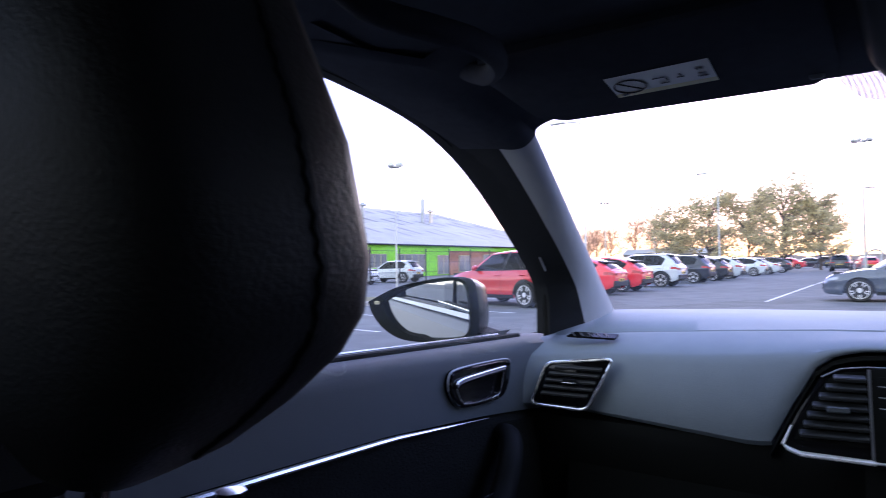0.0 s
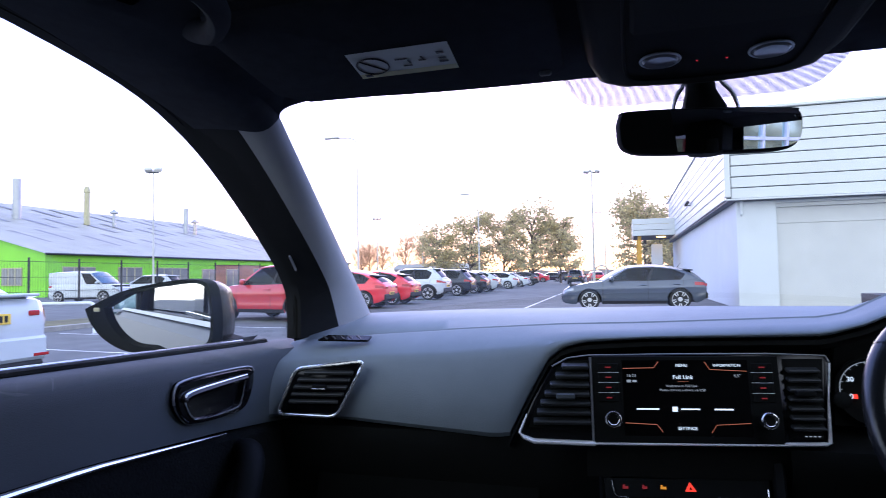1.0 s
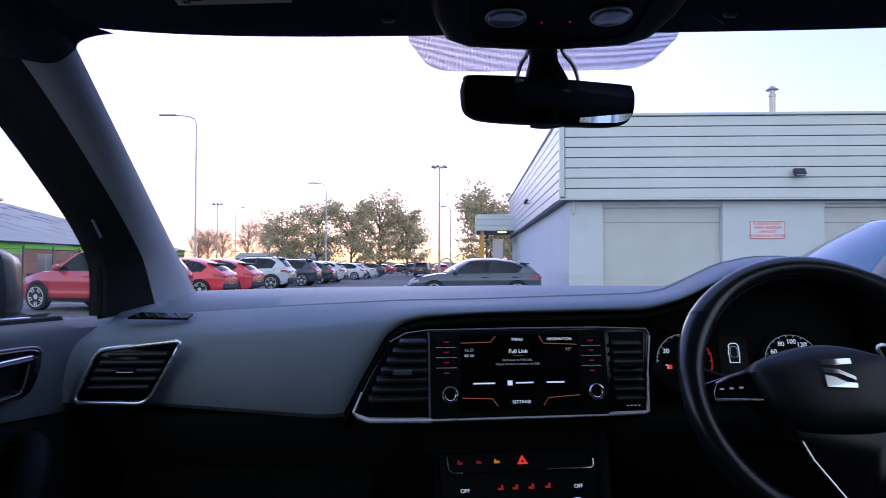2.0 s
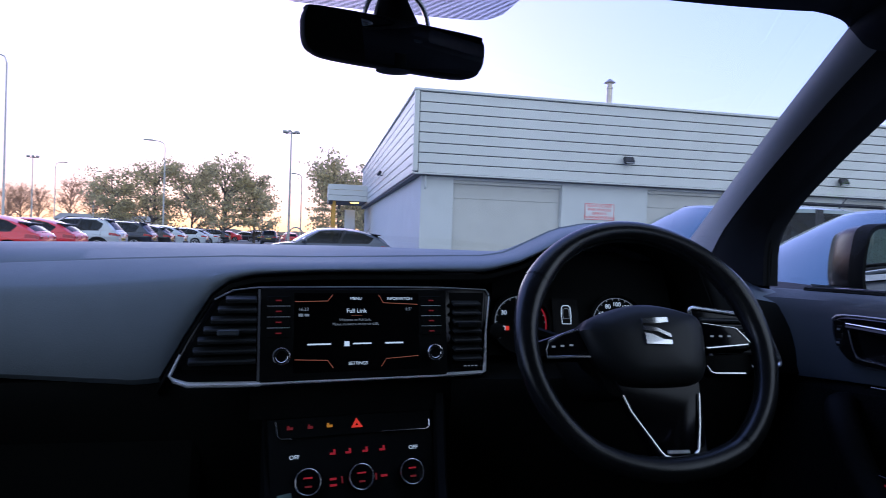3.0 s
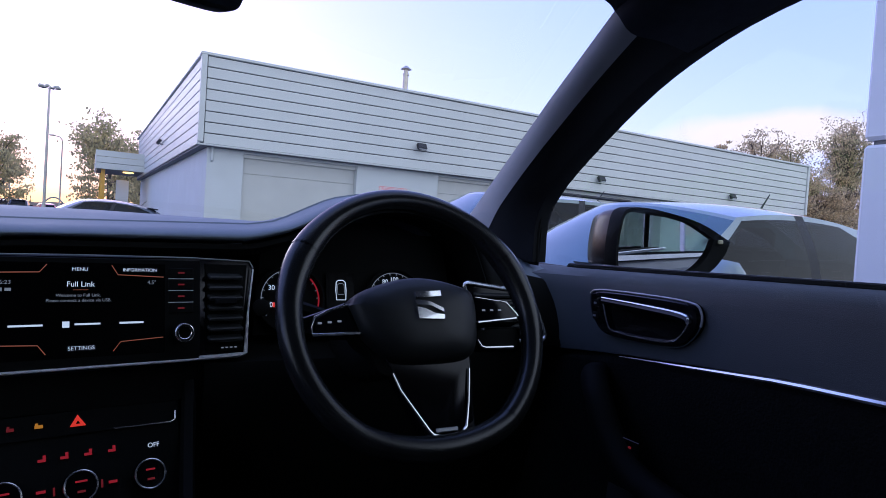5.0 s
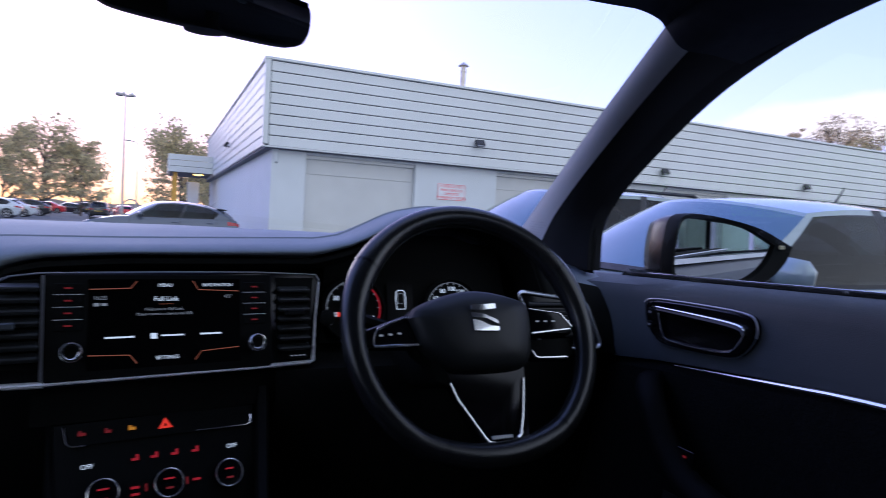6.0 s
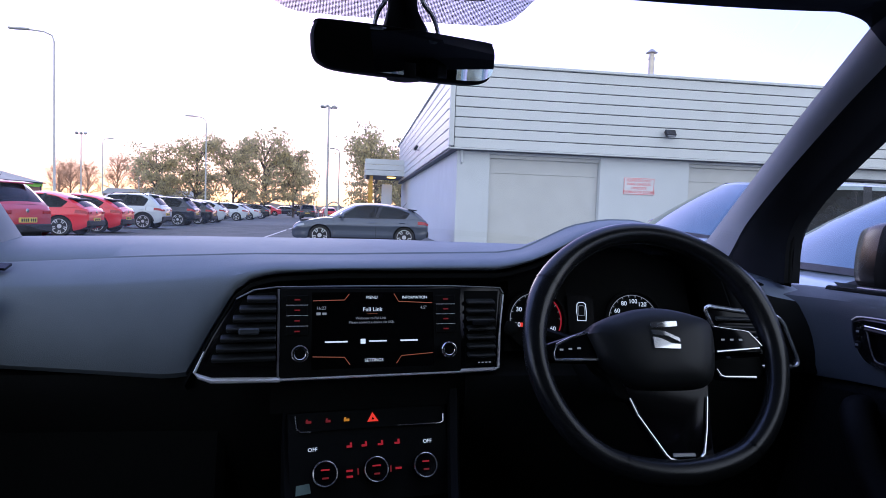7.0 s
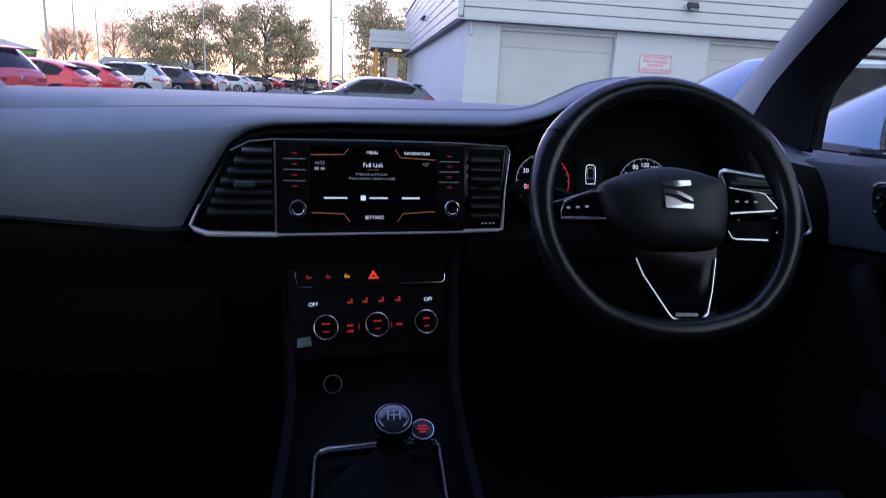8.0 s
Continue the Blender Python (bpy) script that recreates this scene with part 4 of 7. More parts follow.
        gt.grid([[side_point(y, k, s, 0.008) for y in yy] for k in (0.0, 0.06, 0.13)])
        part("sill_trim", gt, TRIM, ob)
        if suv:
            for w in wheels:
                ga = Geo()
                ga.grid([[side_point(w + rr * math.cos(a), max(0.0, (0.315 + rr * math.sin(a) - spline(bot, w)) / (spline(top, w) - spline(bot, w))), s, 0.010) for a in np.linspace(0.05, math.pi - 0.05, 15)] for rr in (arch - 0.005, arch + 0.055)])
                part("arch_trim", ga, TRIM, ob)
        for y in ((cowl_y - 0.02, mid_b, base_y + 0.55) if doors == 5 else (cowl_y - 0.02, mid_b - 0.35)):
            part("door_gap", Geo().grid([[side_point(y + d, k, s, 0.002) for d in (-0.006, 0.006)] for k in np.linspace(0.14, 0.985, 9)]), TRIM, ob)
        for y in ((mid_b + 0.14, base_y + 0.74) if doors == 5 else (mid_b - 0.22,)):
            part("door_handle", Geo().box(side_point(y, 0.83, s, 0.02), (0.03, 0.20, 0.03), None, 0.01), paint_mat, ob)
        mir = side_point(cowl_y - 0.30, 1.0, s)
        dm = part("door_mirror", Geo().box((mir.x + s * 0.10, mir.y, mir.z + 0.09), (0.22, 0.12, 0.15), pose(0, 0, 0, 0, s * 8, s * -12), 0.045), paint_mat, ob, "", 80)
        part("mirror_foot", Geo().box((mir.x + s * 0.0, mir.y, mir.z + 0.02), (0.12, 0.06, 0.04), None, 0.012), TRIM, dm)
        part("headlight", Geo().grid([[side_point(y, k, s, 0.012) for y in np.linspace(hl - 0.38, hl - 0.05, 7)] for k in (0.76, 0.83, 0.90)]), LAMP_CLEAR, ob, "clear headlamp")
        tz0, tz1 = (0.68, 0.94)
        part("tail_light", Geo().grid([[side_point(y, k, s, 0.012) for y in np.linspace(-hl + 0.36, -hl + 0.02, 6)] for k in (tz0 + 0.08, (tz0 + tz1) / 2, tz1 - 0.03)]), TAIL_RED, ob, "red tail lamp")
        part("tail_light_inner", Geo().box((s * hw * 0.60, -hl + 0.004, belt * 0.84), (hw * (0.26 if style != "saloon" else 0.15), 0.04, belt * (0.09 if style != "saloon" else 0.06)), None, 0.01), TAIL_RED, ob)
        if rails:
            part("roof_rail", Geo().tube([(s * (wt + 0.01), head_y - 0.05, roof_z(head_y)), (s * (wt - 0.0), head_y - 0.25, roof_z(head_y - 0.25) + 0.075), (s * (wt - 0.02), rear_y + 0.25, roof_z(rear_y + 0.25) + 0.075), (s * wt, rear_y + 0.05, roof_z(rear_y))], 0.02, 6), TRIM, ob, "black roof rail")
    if style == "saloon":
        part("rear_bumper", Geo().box((0, -hl + 0.03, sill + 0.25), (W * 0.80, 0.12, 0.30), None, 0.05), paint_mat, ob)
        part("lower_valance", Geo().box((0, -hl + 0.03, sill + 0.07), (W * 0.74, 0.10, 0.08), None, 0.03), TRIM, ob)
        for s in (-1, 1):
            part("reflector", Geo().box((s * W * 0.34, -hl - 0.03, sill + 0.17), (0.20, 0.012, 0.035), None, 0.005), TAIL_RED, ob)
    else:
        part("rear_bumper", Geo().box((0, -hl + 0.02, sill + 0.24), (W * 0.78, 0.10, 0.20), None, 0.03), TRIM, ob)
    part("front_grille", Geo().box((0, hl - 0.01, belt * 0.46), (W * 0.5, 0.08, 0.22), None, 0.03), TRIM, ob)
    pl = part("number_plate", Geo().box((0, -hl - 0.012, belt * (0.66 if suv else 0.79 if style == "saloon" else 0.60)), (0.52, 0.03, 0.115), None, 0.006), PLATE_Y, ob, "yellow rear number plate")
    bars = Geo()
    for k in range(7):
        bars.box((-0.19 + 0.06 * k + (0.03 if k > 3 else 0), -hl - 0.029, belt * (0.66 if suv else 0.79 if style == "saloon" else 0.60)), (0.036, 0.004, 0.07))
    part("plate_bars", bars, TRIM, pl, smooth=0)
    part("number_plate", Geo().box((0, hl + 0.035, belt * 0.42), (0.52, 0.02, 0.115), None, 0.006), PLATE_W, ob, "white front number plate")
    if style != "van":
        part("antenna", Geo().tube([(0, rear_y + 0.18, roof_z(rear_y + 0.18) + 0.06), (0, rear_y + 0.04, roof_z(rear_y + 0.1) + 0.24)], [0.010, 0.004], 6), TRIM, ob)
    part("badge", Geo().revolve([(0.05, 0), (0.045, 0.012), (0.01, 0.014)], pose(0, -hl + 0.004, belt * 0.87, 90), 14), CHROME, ob)
    return ob


P_GREY = paint("slate_blue_grey_paint", (0.075, 0.090, 0.125), 0.3)
P_WHITE = paint("white_paint", (0.60, 0.64, 0.68), 0.0)
P_RED = paint("red_paint", (0.72, 0.028, 0.04), 0.0)
P_CRIMSON = paint("dark_red_paint", (0.46, 0.02, 0.03), 0.1)
P_DARK = paint("dark_blue_black_paint", (0.02, 0.024, 0.04), 0.4)
P_SILVER = paint("silver_paint", (0.25, 0.31, 0.32), 0.35)
P_BLACK = paint("black_paint", (0.012, 0.012, 0.014), 0.2)

car("slate grey five-door hatchback parked beside the workshop", P_GREY, pose(0.07, 21.55, 0, 0, 0, 90 + 1.5), 4.40, 1.80, 1.43, "hatch", "")
ROW = (
    ("red three-door hatchback in the parking row", P_RED, "hatch", 3.95, 1.74, 1.45, 3),
    ("red five-door hatchback in the parking row", P_RED, "hatch", 4.1, 1.76, 1.46, 5),
    ("white sport utility car in the parking row", P_WHITE, "suv", 4.36, 1.84, 1.62, 5),
    ("dark blue sport utility car in the parking row", P_DARK, "suv", 4.3, 1.84, 1.58, 5),
    ("black hatchback in the parking row", P_BLACK, "hatch", 4.2, 1.78, 1.50, 5),
    ("white estate car in the parking row", P_WHITE, "hatch", 4.3, 1.80, 1.52, 5),
    ("white hatchback further along the parking row", P_WHITE, "hatch", 4.2, 1.78, 1.46, 5),
    ("white saloon far along the parking row", P_WHITE, "saloon", 4.5, 1.80, 1.44, 5),
    ("black hatchback far along the parking row", P_BLACK, "hatch", 4.2, 1.78, 1.48, 5),
)
for k, (lab, pm, st, L, W, H, dn) in enumerate(ROW):
    y = (21.6, 24.6, 29.7, 35.3, 39.6, 43.5, 52.0, 58.0, 65.0)[k]
    car(lab, pm, pose(-9.45 - L / 2 + 0.80 - 0.02 * k, y + 0.9, 0, 0, 0, 90), L, W, H, st, "parking row", st == "suv", dn)
for k, (x, y, pm, st) in enumerate(((-15.0, 84, P_RED, "hatch"), (-13.0, 93, P_RED, "saloon"), (-11.5, 100, P_DARK, "hatch"), (-9.6, 100, P_DARK, "suv"),
                                    (-5.4, 72, P_BLACK, "suv"), (-3.6, 78, P_RED, "hatch"), (-16.5, 74, P_WHITE, "hatch"), (-20.5, 92, P_WHITE, "suv"))):
    car("far parked car near the trees, " + pm.name.replace("_paint", "").replace("_", " "), pm, pose(x, y, 0, 0, 0, (90, 90, 80, 20, 0, 10, 90, 90)[k]), 4.3, 1.8, 1.62 if st == "suv" else 1.46, st, "far parked cars")
car("white van beyond the mesh fence, seen side on", P_WHITE, pose(-30.2, 29.9, 0, 0, 0, -82), 4.5, 1.8, 1.82, "van", "")
car("white hatchback beyond the mesh fence", P_WHITE, pose(-30.6, 35.0, 0, 0, 0, 98), 4.4, 1.82, 1.6, "suv", "")
car("white liftback saloon with its tail towards the aisle", P_WHITE, pose(-8.98, 5.02, 0, 0, 0, 90), 4.8, 1.86, 1.56, "saloon", "")
car("red sport utility car standing across the parking bays", P_CRIMSON, pose(-9.65, 16.3, 0, 0, 0, 74), 4.4, 1.9, 1.62, "suv", "")
car("silver blue saloon parked alongside", P_SILVER, pose(3.62, 3.10, 0, 0, 0, 90), 4.8, 1.82, 1.425, "saloon", "")
car("silver sport utility car with black roof rails parked further along", P_SILVER, pose(4.0, 6.0, 0, 0, 0, 90), 4.5, 1.86, 1.62, "suv", "", True)
col = thing("white_column", "white panel-clad square column beside the parked saloon", "column")
for k in range(3):
    part("panel", Geo().box((2.22, 0.78, 0.72 + 1.45 * k), (0.5, 0.7, 1.436), None, 0.01), WHITE, col)
part("core", Geo().box((2.22, 0.78, 2.18), (0.46, 0.66, 4.34)), SEAM, col)
part("cap", Geo().box((2.22, 0.78, 4.375), (0.54, 0.74, 0.05), None, 0.01), WHITE, col)


# ---- glazed showroom behind the camera, seen in the door mirror ----
show = thing("showroom", "glazed showroom front with white mullions and red piers", "building")
part("fascia", Geo().box((12.0, -12.0, 4.6), (26, 0.6, 1.2), None, 0.02), WHITE, show)
part("roof", Geo().box((12.0, -19.0, 5.1), (26, 14, 0.2)), ROOFING, show)
part("plinth", Geo().box((12.0, -12.0, 0.2), (26, 0.4, 0.4)), CONCRETE, show)
part("back_wall", Geo().box((12.0, -25.5, 2.4), (26, 0.4, 4.8)), RENDERED, show)
for k in range(33):
    part("mullion", Geo().box((-0.9 + 0.8 * k, -12.0, 2.2), (0.08, 0.16, 3.8), None, 0.01), WHITE if k % 5 != 4 else RED_INK, show)
    if k < 32:
        part("pane", Geo().box((-0.5 + 0.8 * k, -12.02, 2.2), (0.71, 0.03, 3.7)), material("solar_glass", (0.55, 0.74, 0.68), 0.06, 0.9, vary=0.05) if k == 0 else bpy.data.materials["solar_glass"], show, smooth=0)
part("transom", Geo().box((12.0, -11.98, 2.6), (26, 0.12, 0.08)), WHITE, show)


# ======== the cabin ========
def at(m):
    return lambda u, v, w: m @ Vector((u, v, w))


def bar(name, m, u, v, w, h, mat, parent, lift=0.0012, label=""):
    return part(name, Geo().box(m @ Vector((u, v, lift)), (w, h, 0.0012), m.to_3x3().to_4x4()), mat, parent, label, 0)


# ---- shell: roof lining, floor, pillars, glass ----
def roof_z(x, y):
    f = spline([(-1.8, 1.36), (-1.2, 1.45), (-0.4, 1.475), (0.2, 1.462), (0.45, 1.444), (0.60, 1.430), (0.745, 1.417)], y)
    return f - 0.012 * (abs(x) / 0.7) ** 6 + (0.020 * (x / 0.7) ** 4 if x < 0 else 0.0)


def header_y(x):
    return 0.745 - min(0.06, 0.028 * (abs(x) / 0.56) ** 5)


g = Geo()
g.grid([[(x, -1.8 + (header_y(x) + 1.8) * k, roof_z(x, -1.8 + (header_y(x) + 1.8) * k)) for x in np.linspace(-0.70, 0.70, 57)] for k in np.linspace(0, 1, 30)])
g.grid([[(x, header_y(x) + d, roof_z(x, header_y(x)) + h) for x in np.linspace(-0.70, 0.70, 57)] for d, h in ((0, 0), (0.012, 0.006), (0.015, 0.03))])
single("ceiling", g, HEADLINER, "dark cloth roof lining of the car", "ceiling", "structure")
g = Geo().grid([[(x, y, roof_z(x, min(y, 0.7)) + 0.04) for x in np.linspace(-0.70, 0.70, 15)] for y in np.linspace(-1.85, 0.76, 20)])
single("roof_skin", g, OWN_PAINT, "silver roof panel of the car", "car roof", "structure")
g = Geo().grid([[(x, y, spline([(-1.8, 0.42), (0.9, 0.30), (1.15, 0.34), (1.45, 0.62)], y)) for x in np.linspace(-0.74, 0.74, 13)] for y in np.linspace(-1.8, 1.45, 24)])
single("floor", g, CARPET, "black carpeted cabin floor", "floor", "structure")

for s, side in ((-1, "left"), (1, "right")):
    g = Geo().add([(s * 0.74, 0.85, 0.28), (s * 0.70, 1.50, 0.28), (s * 0.70, 1.50, 1.05), (s * 0.735, 0.85, 1.02)], [(0, 1, 2, 3)])
    single("footwell_wall_" + side, g, CARPET, "black carpeted side of the footwell", "wall", "structure")
g = Geo().add([(-0.74, 1.42, 0.28), (0.74, 1.42, 0.28), (0.74, 1.42, 1.06), (-0.74, 1.42, 1.06)], [(0, 1, 2, 3)])
single("bulkhead", g, CARPET, "black lined front bulkhead of the cabin", "wall", "structure")
flank = {}
EDGE_TOP = [(0.30, 1.432), (0.45, 1.421), (0.60, 1.398), (0.70, 1.366), (0.79, 1.322), (0.90, 1.247), (0.975, 1.185), (1.010, 1.13), (1.012, 1.056)]
WS_TOP, WS_LOW = Vector((0.557, 0.712, 1.398)), Vector((0.668, 1.30, 1.086))
for s, side in ((-1, "left"), (1, "right")):
    lift = (lambda y: 0.026 * max(0.0, min(1.0, (0.96 - y) / 0.30))) if s < 0 else (lambda y: 0.0)
    frame_top = [(y, z + lift(y)) for y, z in EDGE_TOP]
    edge = curve([(s * 0.70, y, z) for y, z in frame_top], 26)
    # pillar trim between the windscreen and the door glass
    wsl = [WS_TOP.lerp(WS_LOW, t) for t in np.linspace(-0.12, 1, 18)]
    wsl = [Vector((s * (p.x + (0.022 if s > 0 else 0.0) * max(0, i - 1) / 16 + (0.007 if s > 0 and i < 6 else 0.0) * (6 - i) / 6), p.y, p.z)) for i, p in enumerate(wsl)]
    dr = [edge[round(5 + 20 * i / 17)] for i in range(18)]
    rows = []
    for q in range(13):
        k = (q / 12) ** 1.25
        row = []
        for i in range(18):
            p = wsl[i].lerp(dr[i] + Vector((-s * 0.012, 0, 0)), k)
            swell = 0.054 * math.sin(math.pi * k ** 0.66)
            row.append(p + Vector((-s * swell * 0.42, -swell * 0.9, 0.0)))
        rows.append(row)

    def along(q, i):
        return rows[q][int(min(i, 16))].lerp(rows[q][int(min(i, 16)) + 1], i - int(min(i, 16)))

    def seam(q):
        return 1.85 + 1.5 * math.sin(min(1.0, q / 6) * math.pi / 2)

    # pale trim ends at this row; past it the pillar's shade is painted dark
    face = 8 if s < 0 else 6
    trim = [[along(q, i) for i in np.linspace(seam(q) - 0.12, 17, 22)] for q in range(face)]
    g = Geo().grid(trim)
    g.grid([[p + Vector((s * 0.035, 0.03, 0.0)) for p in trim[0]], trim[0]])
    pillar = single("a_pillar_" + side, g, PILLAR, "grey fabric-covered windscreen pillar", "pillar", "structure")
    if s > 0:
        dots = Geo()
        for a in range(9):
            for b in range(7):
                i, k = 14.3 + 0.2 * a, 1.6 + 0.45 * b
                i0, k0 = int(i), int(k)
                lo = rows[k0][i0].lerp(rows[k0][i0 + 1], i - i0)
                hi = rows[k0 + 1][i0].lerp(rows[k0 + 1][i0 + 1], i - i0)
                dots.box(lo.lerp(hi, k - k0) + Vector((-s * 0.0003, -0.0005, 0)), (0.0009, 0.0009, 0.0009))
        part("speaker_grille", dots, DOOR_CARD, pillar, "small perforated speaker grille")
    # pillar head: the lining flows from the pillar into the roof
    head = []
    for q in range(13):
        k = q / 12
        a0 = along(q, seam(q))
        t0 = (rows[q][1] - rows[q][3]).normalized() * (0.10 + 0.10 * k)
        e0 = Vector((s * 0.56, 0.44, roof_z(0.56, 0.44) - 0.003)).lerp(edge[0] + Vector((-s * 0.014, 0.0, 0.004)), k)
        t1 = Vector((0, -1, 0.04)) * (0.14 + 0.10 * k)
        col = []
        for i in range(15):
            u = i / 14
            h0, h1, h2, h3 = 2 * u ** 3 - 3 * u * u + 1, u ** 3 - 2 * u * u + u, 3 * u * u - 2 * u ** 3, u ** 3 - u * u
            col.append(a0 * h0 + t0 * h1 + e0 * h2 + t1 * h3 + Vector((-s * 0.002, -0.002, -0.002)))
        head.append(col)
    wing = []
    for w in (1.0, 0.5):
        col = []
        for i, p in enumerate(head[0]):
            f = min(1.0, i / 6) ** 2 * (3 - 2 * min(1.0, i / 6)) * w
            q = p + Vector((-s * 0.07 * f, -0.01 * f, 0))
            q.z += (roof_z(q.x, min(q.y, 0.74)) + 0.001 - q.z) * min(1.0, f * 1.2)
            col.append(q)
        wing.append(col)
    head = wing + head
    for col in head:
        col[-1].z += 0.006
    g = Geo().grid(head)
    ca, c0, cb = Vector((s * 0.525, header_y(0.525) + 0.012, roof_z(0.525, header_y(0.525)) + 0.0055)), Vector((s * 0.560, 0.718, 1.412)), rows[0][1].lerp(rows[0][2], 0.86) + Vector((0, 0.001, 0))
    fil = [ca * (1 - u) ** 2 + c0 * 2 * u * (1 - u) + cb * u * u for u in np.linspace(0, 1, 13)]
    back = c0 + Vector((s * 0.01, -0.06, 0.012))
    g.grid([fil, [p.lerp(back, 0.5) for p in fil], [back] * 13])
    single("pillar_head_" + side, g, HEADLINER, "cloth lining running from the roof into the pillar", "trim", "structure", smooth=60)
    # door frame and rubber seal round the side glass
    seal = Geo().tube([p + Vector((0, 0.012, 0.012 if i < 22 else 0.0)) for i, p in enumerate(edge)], 0.014, 8)
    seal.tube([p + Vector((-s * 0.020, 0.026, 0.028)) for p in edge[:22]], 0.012, 8)
    single("door_seal_" + side, seal, BLACK, "black rubber seal round the side window", "seal", "structure")
    if s < 0:
        tag = Geo().box((-0.677, 0.960, 1.197), (0.003, 0.005, 0.036), pose(0, 0, 0, 42), 0.001)
        single("pillar_tag", tag, STEEL, "narrow pale tag on the pillar seam", "tag", "structure")
    inner = []
    for i, p in enumerate(edge):
        w = min(1.0, max(0.0, (i - 5) / 6))
        inner.append((p + Vector((-s * 0.022, -0.003, 0.012))).lerp(rows[face - 1][min(17, max(0, round((i - 5) * 17 / 20)))], w))
    tri = Geo().grid([inner, [p + Vector((-s * 0.010, -0.001, 0)) for p in edge], [p + Vector((s * 0.02, 0, 0)) for p in edge]])
    # rest of the pillar surface, its shade put into the colour
    tri.grid([[p + Vector((s * 0.0012, 0.0012, 0)) for p in row[2:]] for row in rows[face - 2:]])
    tri.add([(s * 0.705, 1.012, 1.05), (s * 0.705, 1.010, 1.16), (s * 0.700, 1.10, 1.13), (s * 0.695, 1.28, 1.06)], [(0, 1, 2, 3)])
    single("sail_and_pillar_shade_" + side, tri, SAIL_AND_SHADE, "black plastic trim behind the door mirror", "trim", "structure")
    # roof side rail above the doors
    g = Geo().grid([[(s * 0.70, y, z) for y, z in frame_top[:4]], [(s * 0.66, y + 0.01, z + 0.03) for y, z in frame_top[:4]], [(s * 0.60, y + 0.01, min(z + 0.04, roof_z(0.6, y) + 0.004)) for y, z in frame_top[:4]]])
    g.grid([[(s * 0.70, y, z) for y, z in ((-1.7, 1.33), (-0.9, 1.42), (0.0, 1.436), (0.30, 1.432 + lift(0.30)))], [(s * 0.62, y, z) for y, z in ((-1.7, 1.36), (-0.9, 1.45), (0.0, 1.475), (0.30, 1.46))]])
    single("roof_rail_" + side, g, HEADLINER, "dark lining above the doors", "trim", "structure")
    # centre pillar and rear quarter
    g = Geo().box((s * 0.664, 0.03, 1.24), (0.07, 0.14, 0.44), None, 0.02)
    g.box((s * 0.71, 0.03, 0.68), (0.07, 0.14, 0.71), None, 0.02)
    single("b_pillar_" + side, g, BLACK, "black centre door pillar", "pillar", "structure")
    cover = Geo().grid([[(s * (0.722 - 0.010 * k), y, 1.04 + 0.40 * k) for y in (-0.045, 0.0, 0.06, 0.105)] for k in (0, 0.35, 0.7, 1.0)])
    single("door_post_cover_" + side, cover, POST_GLOSS, "gloss black outer cover of the door post", "trim", "structure")
    g = Geo().box((s * 0.71, -0.95, 0.68), (0.06, 1.80, 0.71), None, 0.015)
    g.box((s * 0.655, -1.45, 1.22), (0.06, 0.62, 0.44), None, 0.02)
    single("wall_rear_" + side, g, BLACK, "black trim of the rear side", "wall", "structure")
    pane = Geo().grid([[(s * 0.715, y, 1.03), (s * 0.703, y, z)] for y, z in [(0.10, 1.436)] + frame_top[:8]])
    w = single("window_" + side, pane, SIDE_GLASS, "clear front side window glass", "window", "structure")
    w.visible_shadow = False
    # rear side pane; its tint is added to hold back light from behind
    pane = Geo().grid([[(s * 0.715, y, 1.05), (s * 0.703, y, z)] for y, z in ((-1.36, 1.10), (-1.30, 1.19), (-1.20, 1.28), (-1.06, 1.36), (-0.85, 1.415), (-0.5, 1.433), (-0.04, 1.436))])
    w = single("rear_window_" + side, pane, clear_glass("rear_side_glass_" + side, (0.14, 0.15, 0.15), 1.0, 1.3, 0.9), "tinted rear side window glass", "window", "structure")
    # outer body side
    g = Geo().grid([[(s * x, y, z) for y in np.linspace(-2.0, 1.25, 12)] for x, z in ((0.78, 1.045), (0.82, 1.02), (0.88, 0.85), (0.90, 0.70), (0.88, 0.45), (0.84, 0.28))])
    flank[side] = single("body_side_" + side, g, OWN_PAINT, "silver painted outer body side", "car body", "structure")
    g = Geo().grid([[(s * 0.79, y, 1.05) for y in (-1.9, -0.5, 1.0)], [(s * 0.775, y, 1.062) for y in (-1.9, -0.5, 1.0)]])
    single("belt_moulding_" + side, g, STEEL, "bright moulding below the side windows", "trim", "structure")
# rear wall with its window
g = Geo().box((0, -1.80, 0.72), (1.44, 0.06, 0.62), None, 0.02)
g.box((-0.66, -1.70, 1.2), (0.14, 0.1, 0.42), None, 0.02).box((0.66, -1.70, 1.2), (0.14, 0.1, 0.42), None, 0.02)
# unseen tailgate pane, tinted so that little light enters from the rear
single("rear_window_back", Geo().add([(-0.60, -1.72, 1.03), (0.60, -1.72, 1.03), (0.58, -1.66, 1.40), (-0.58, -1.66, 1.40)], [(0, 1, 2, 3)]), clear_glass("rear_glass", (0.05, 0.053, 0.053)), "dark tinted tailgate window", "window", "structure")
single("wall_rear", g, BLACK, "black trim of the tailgate", "wall", "structure")
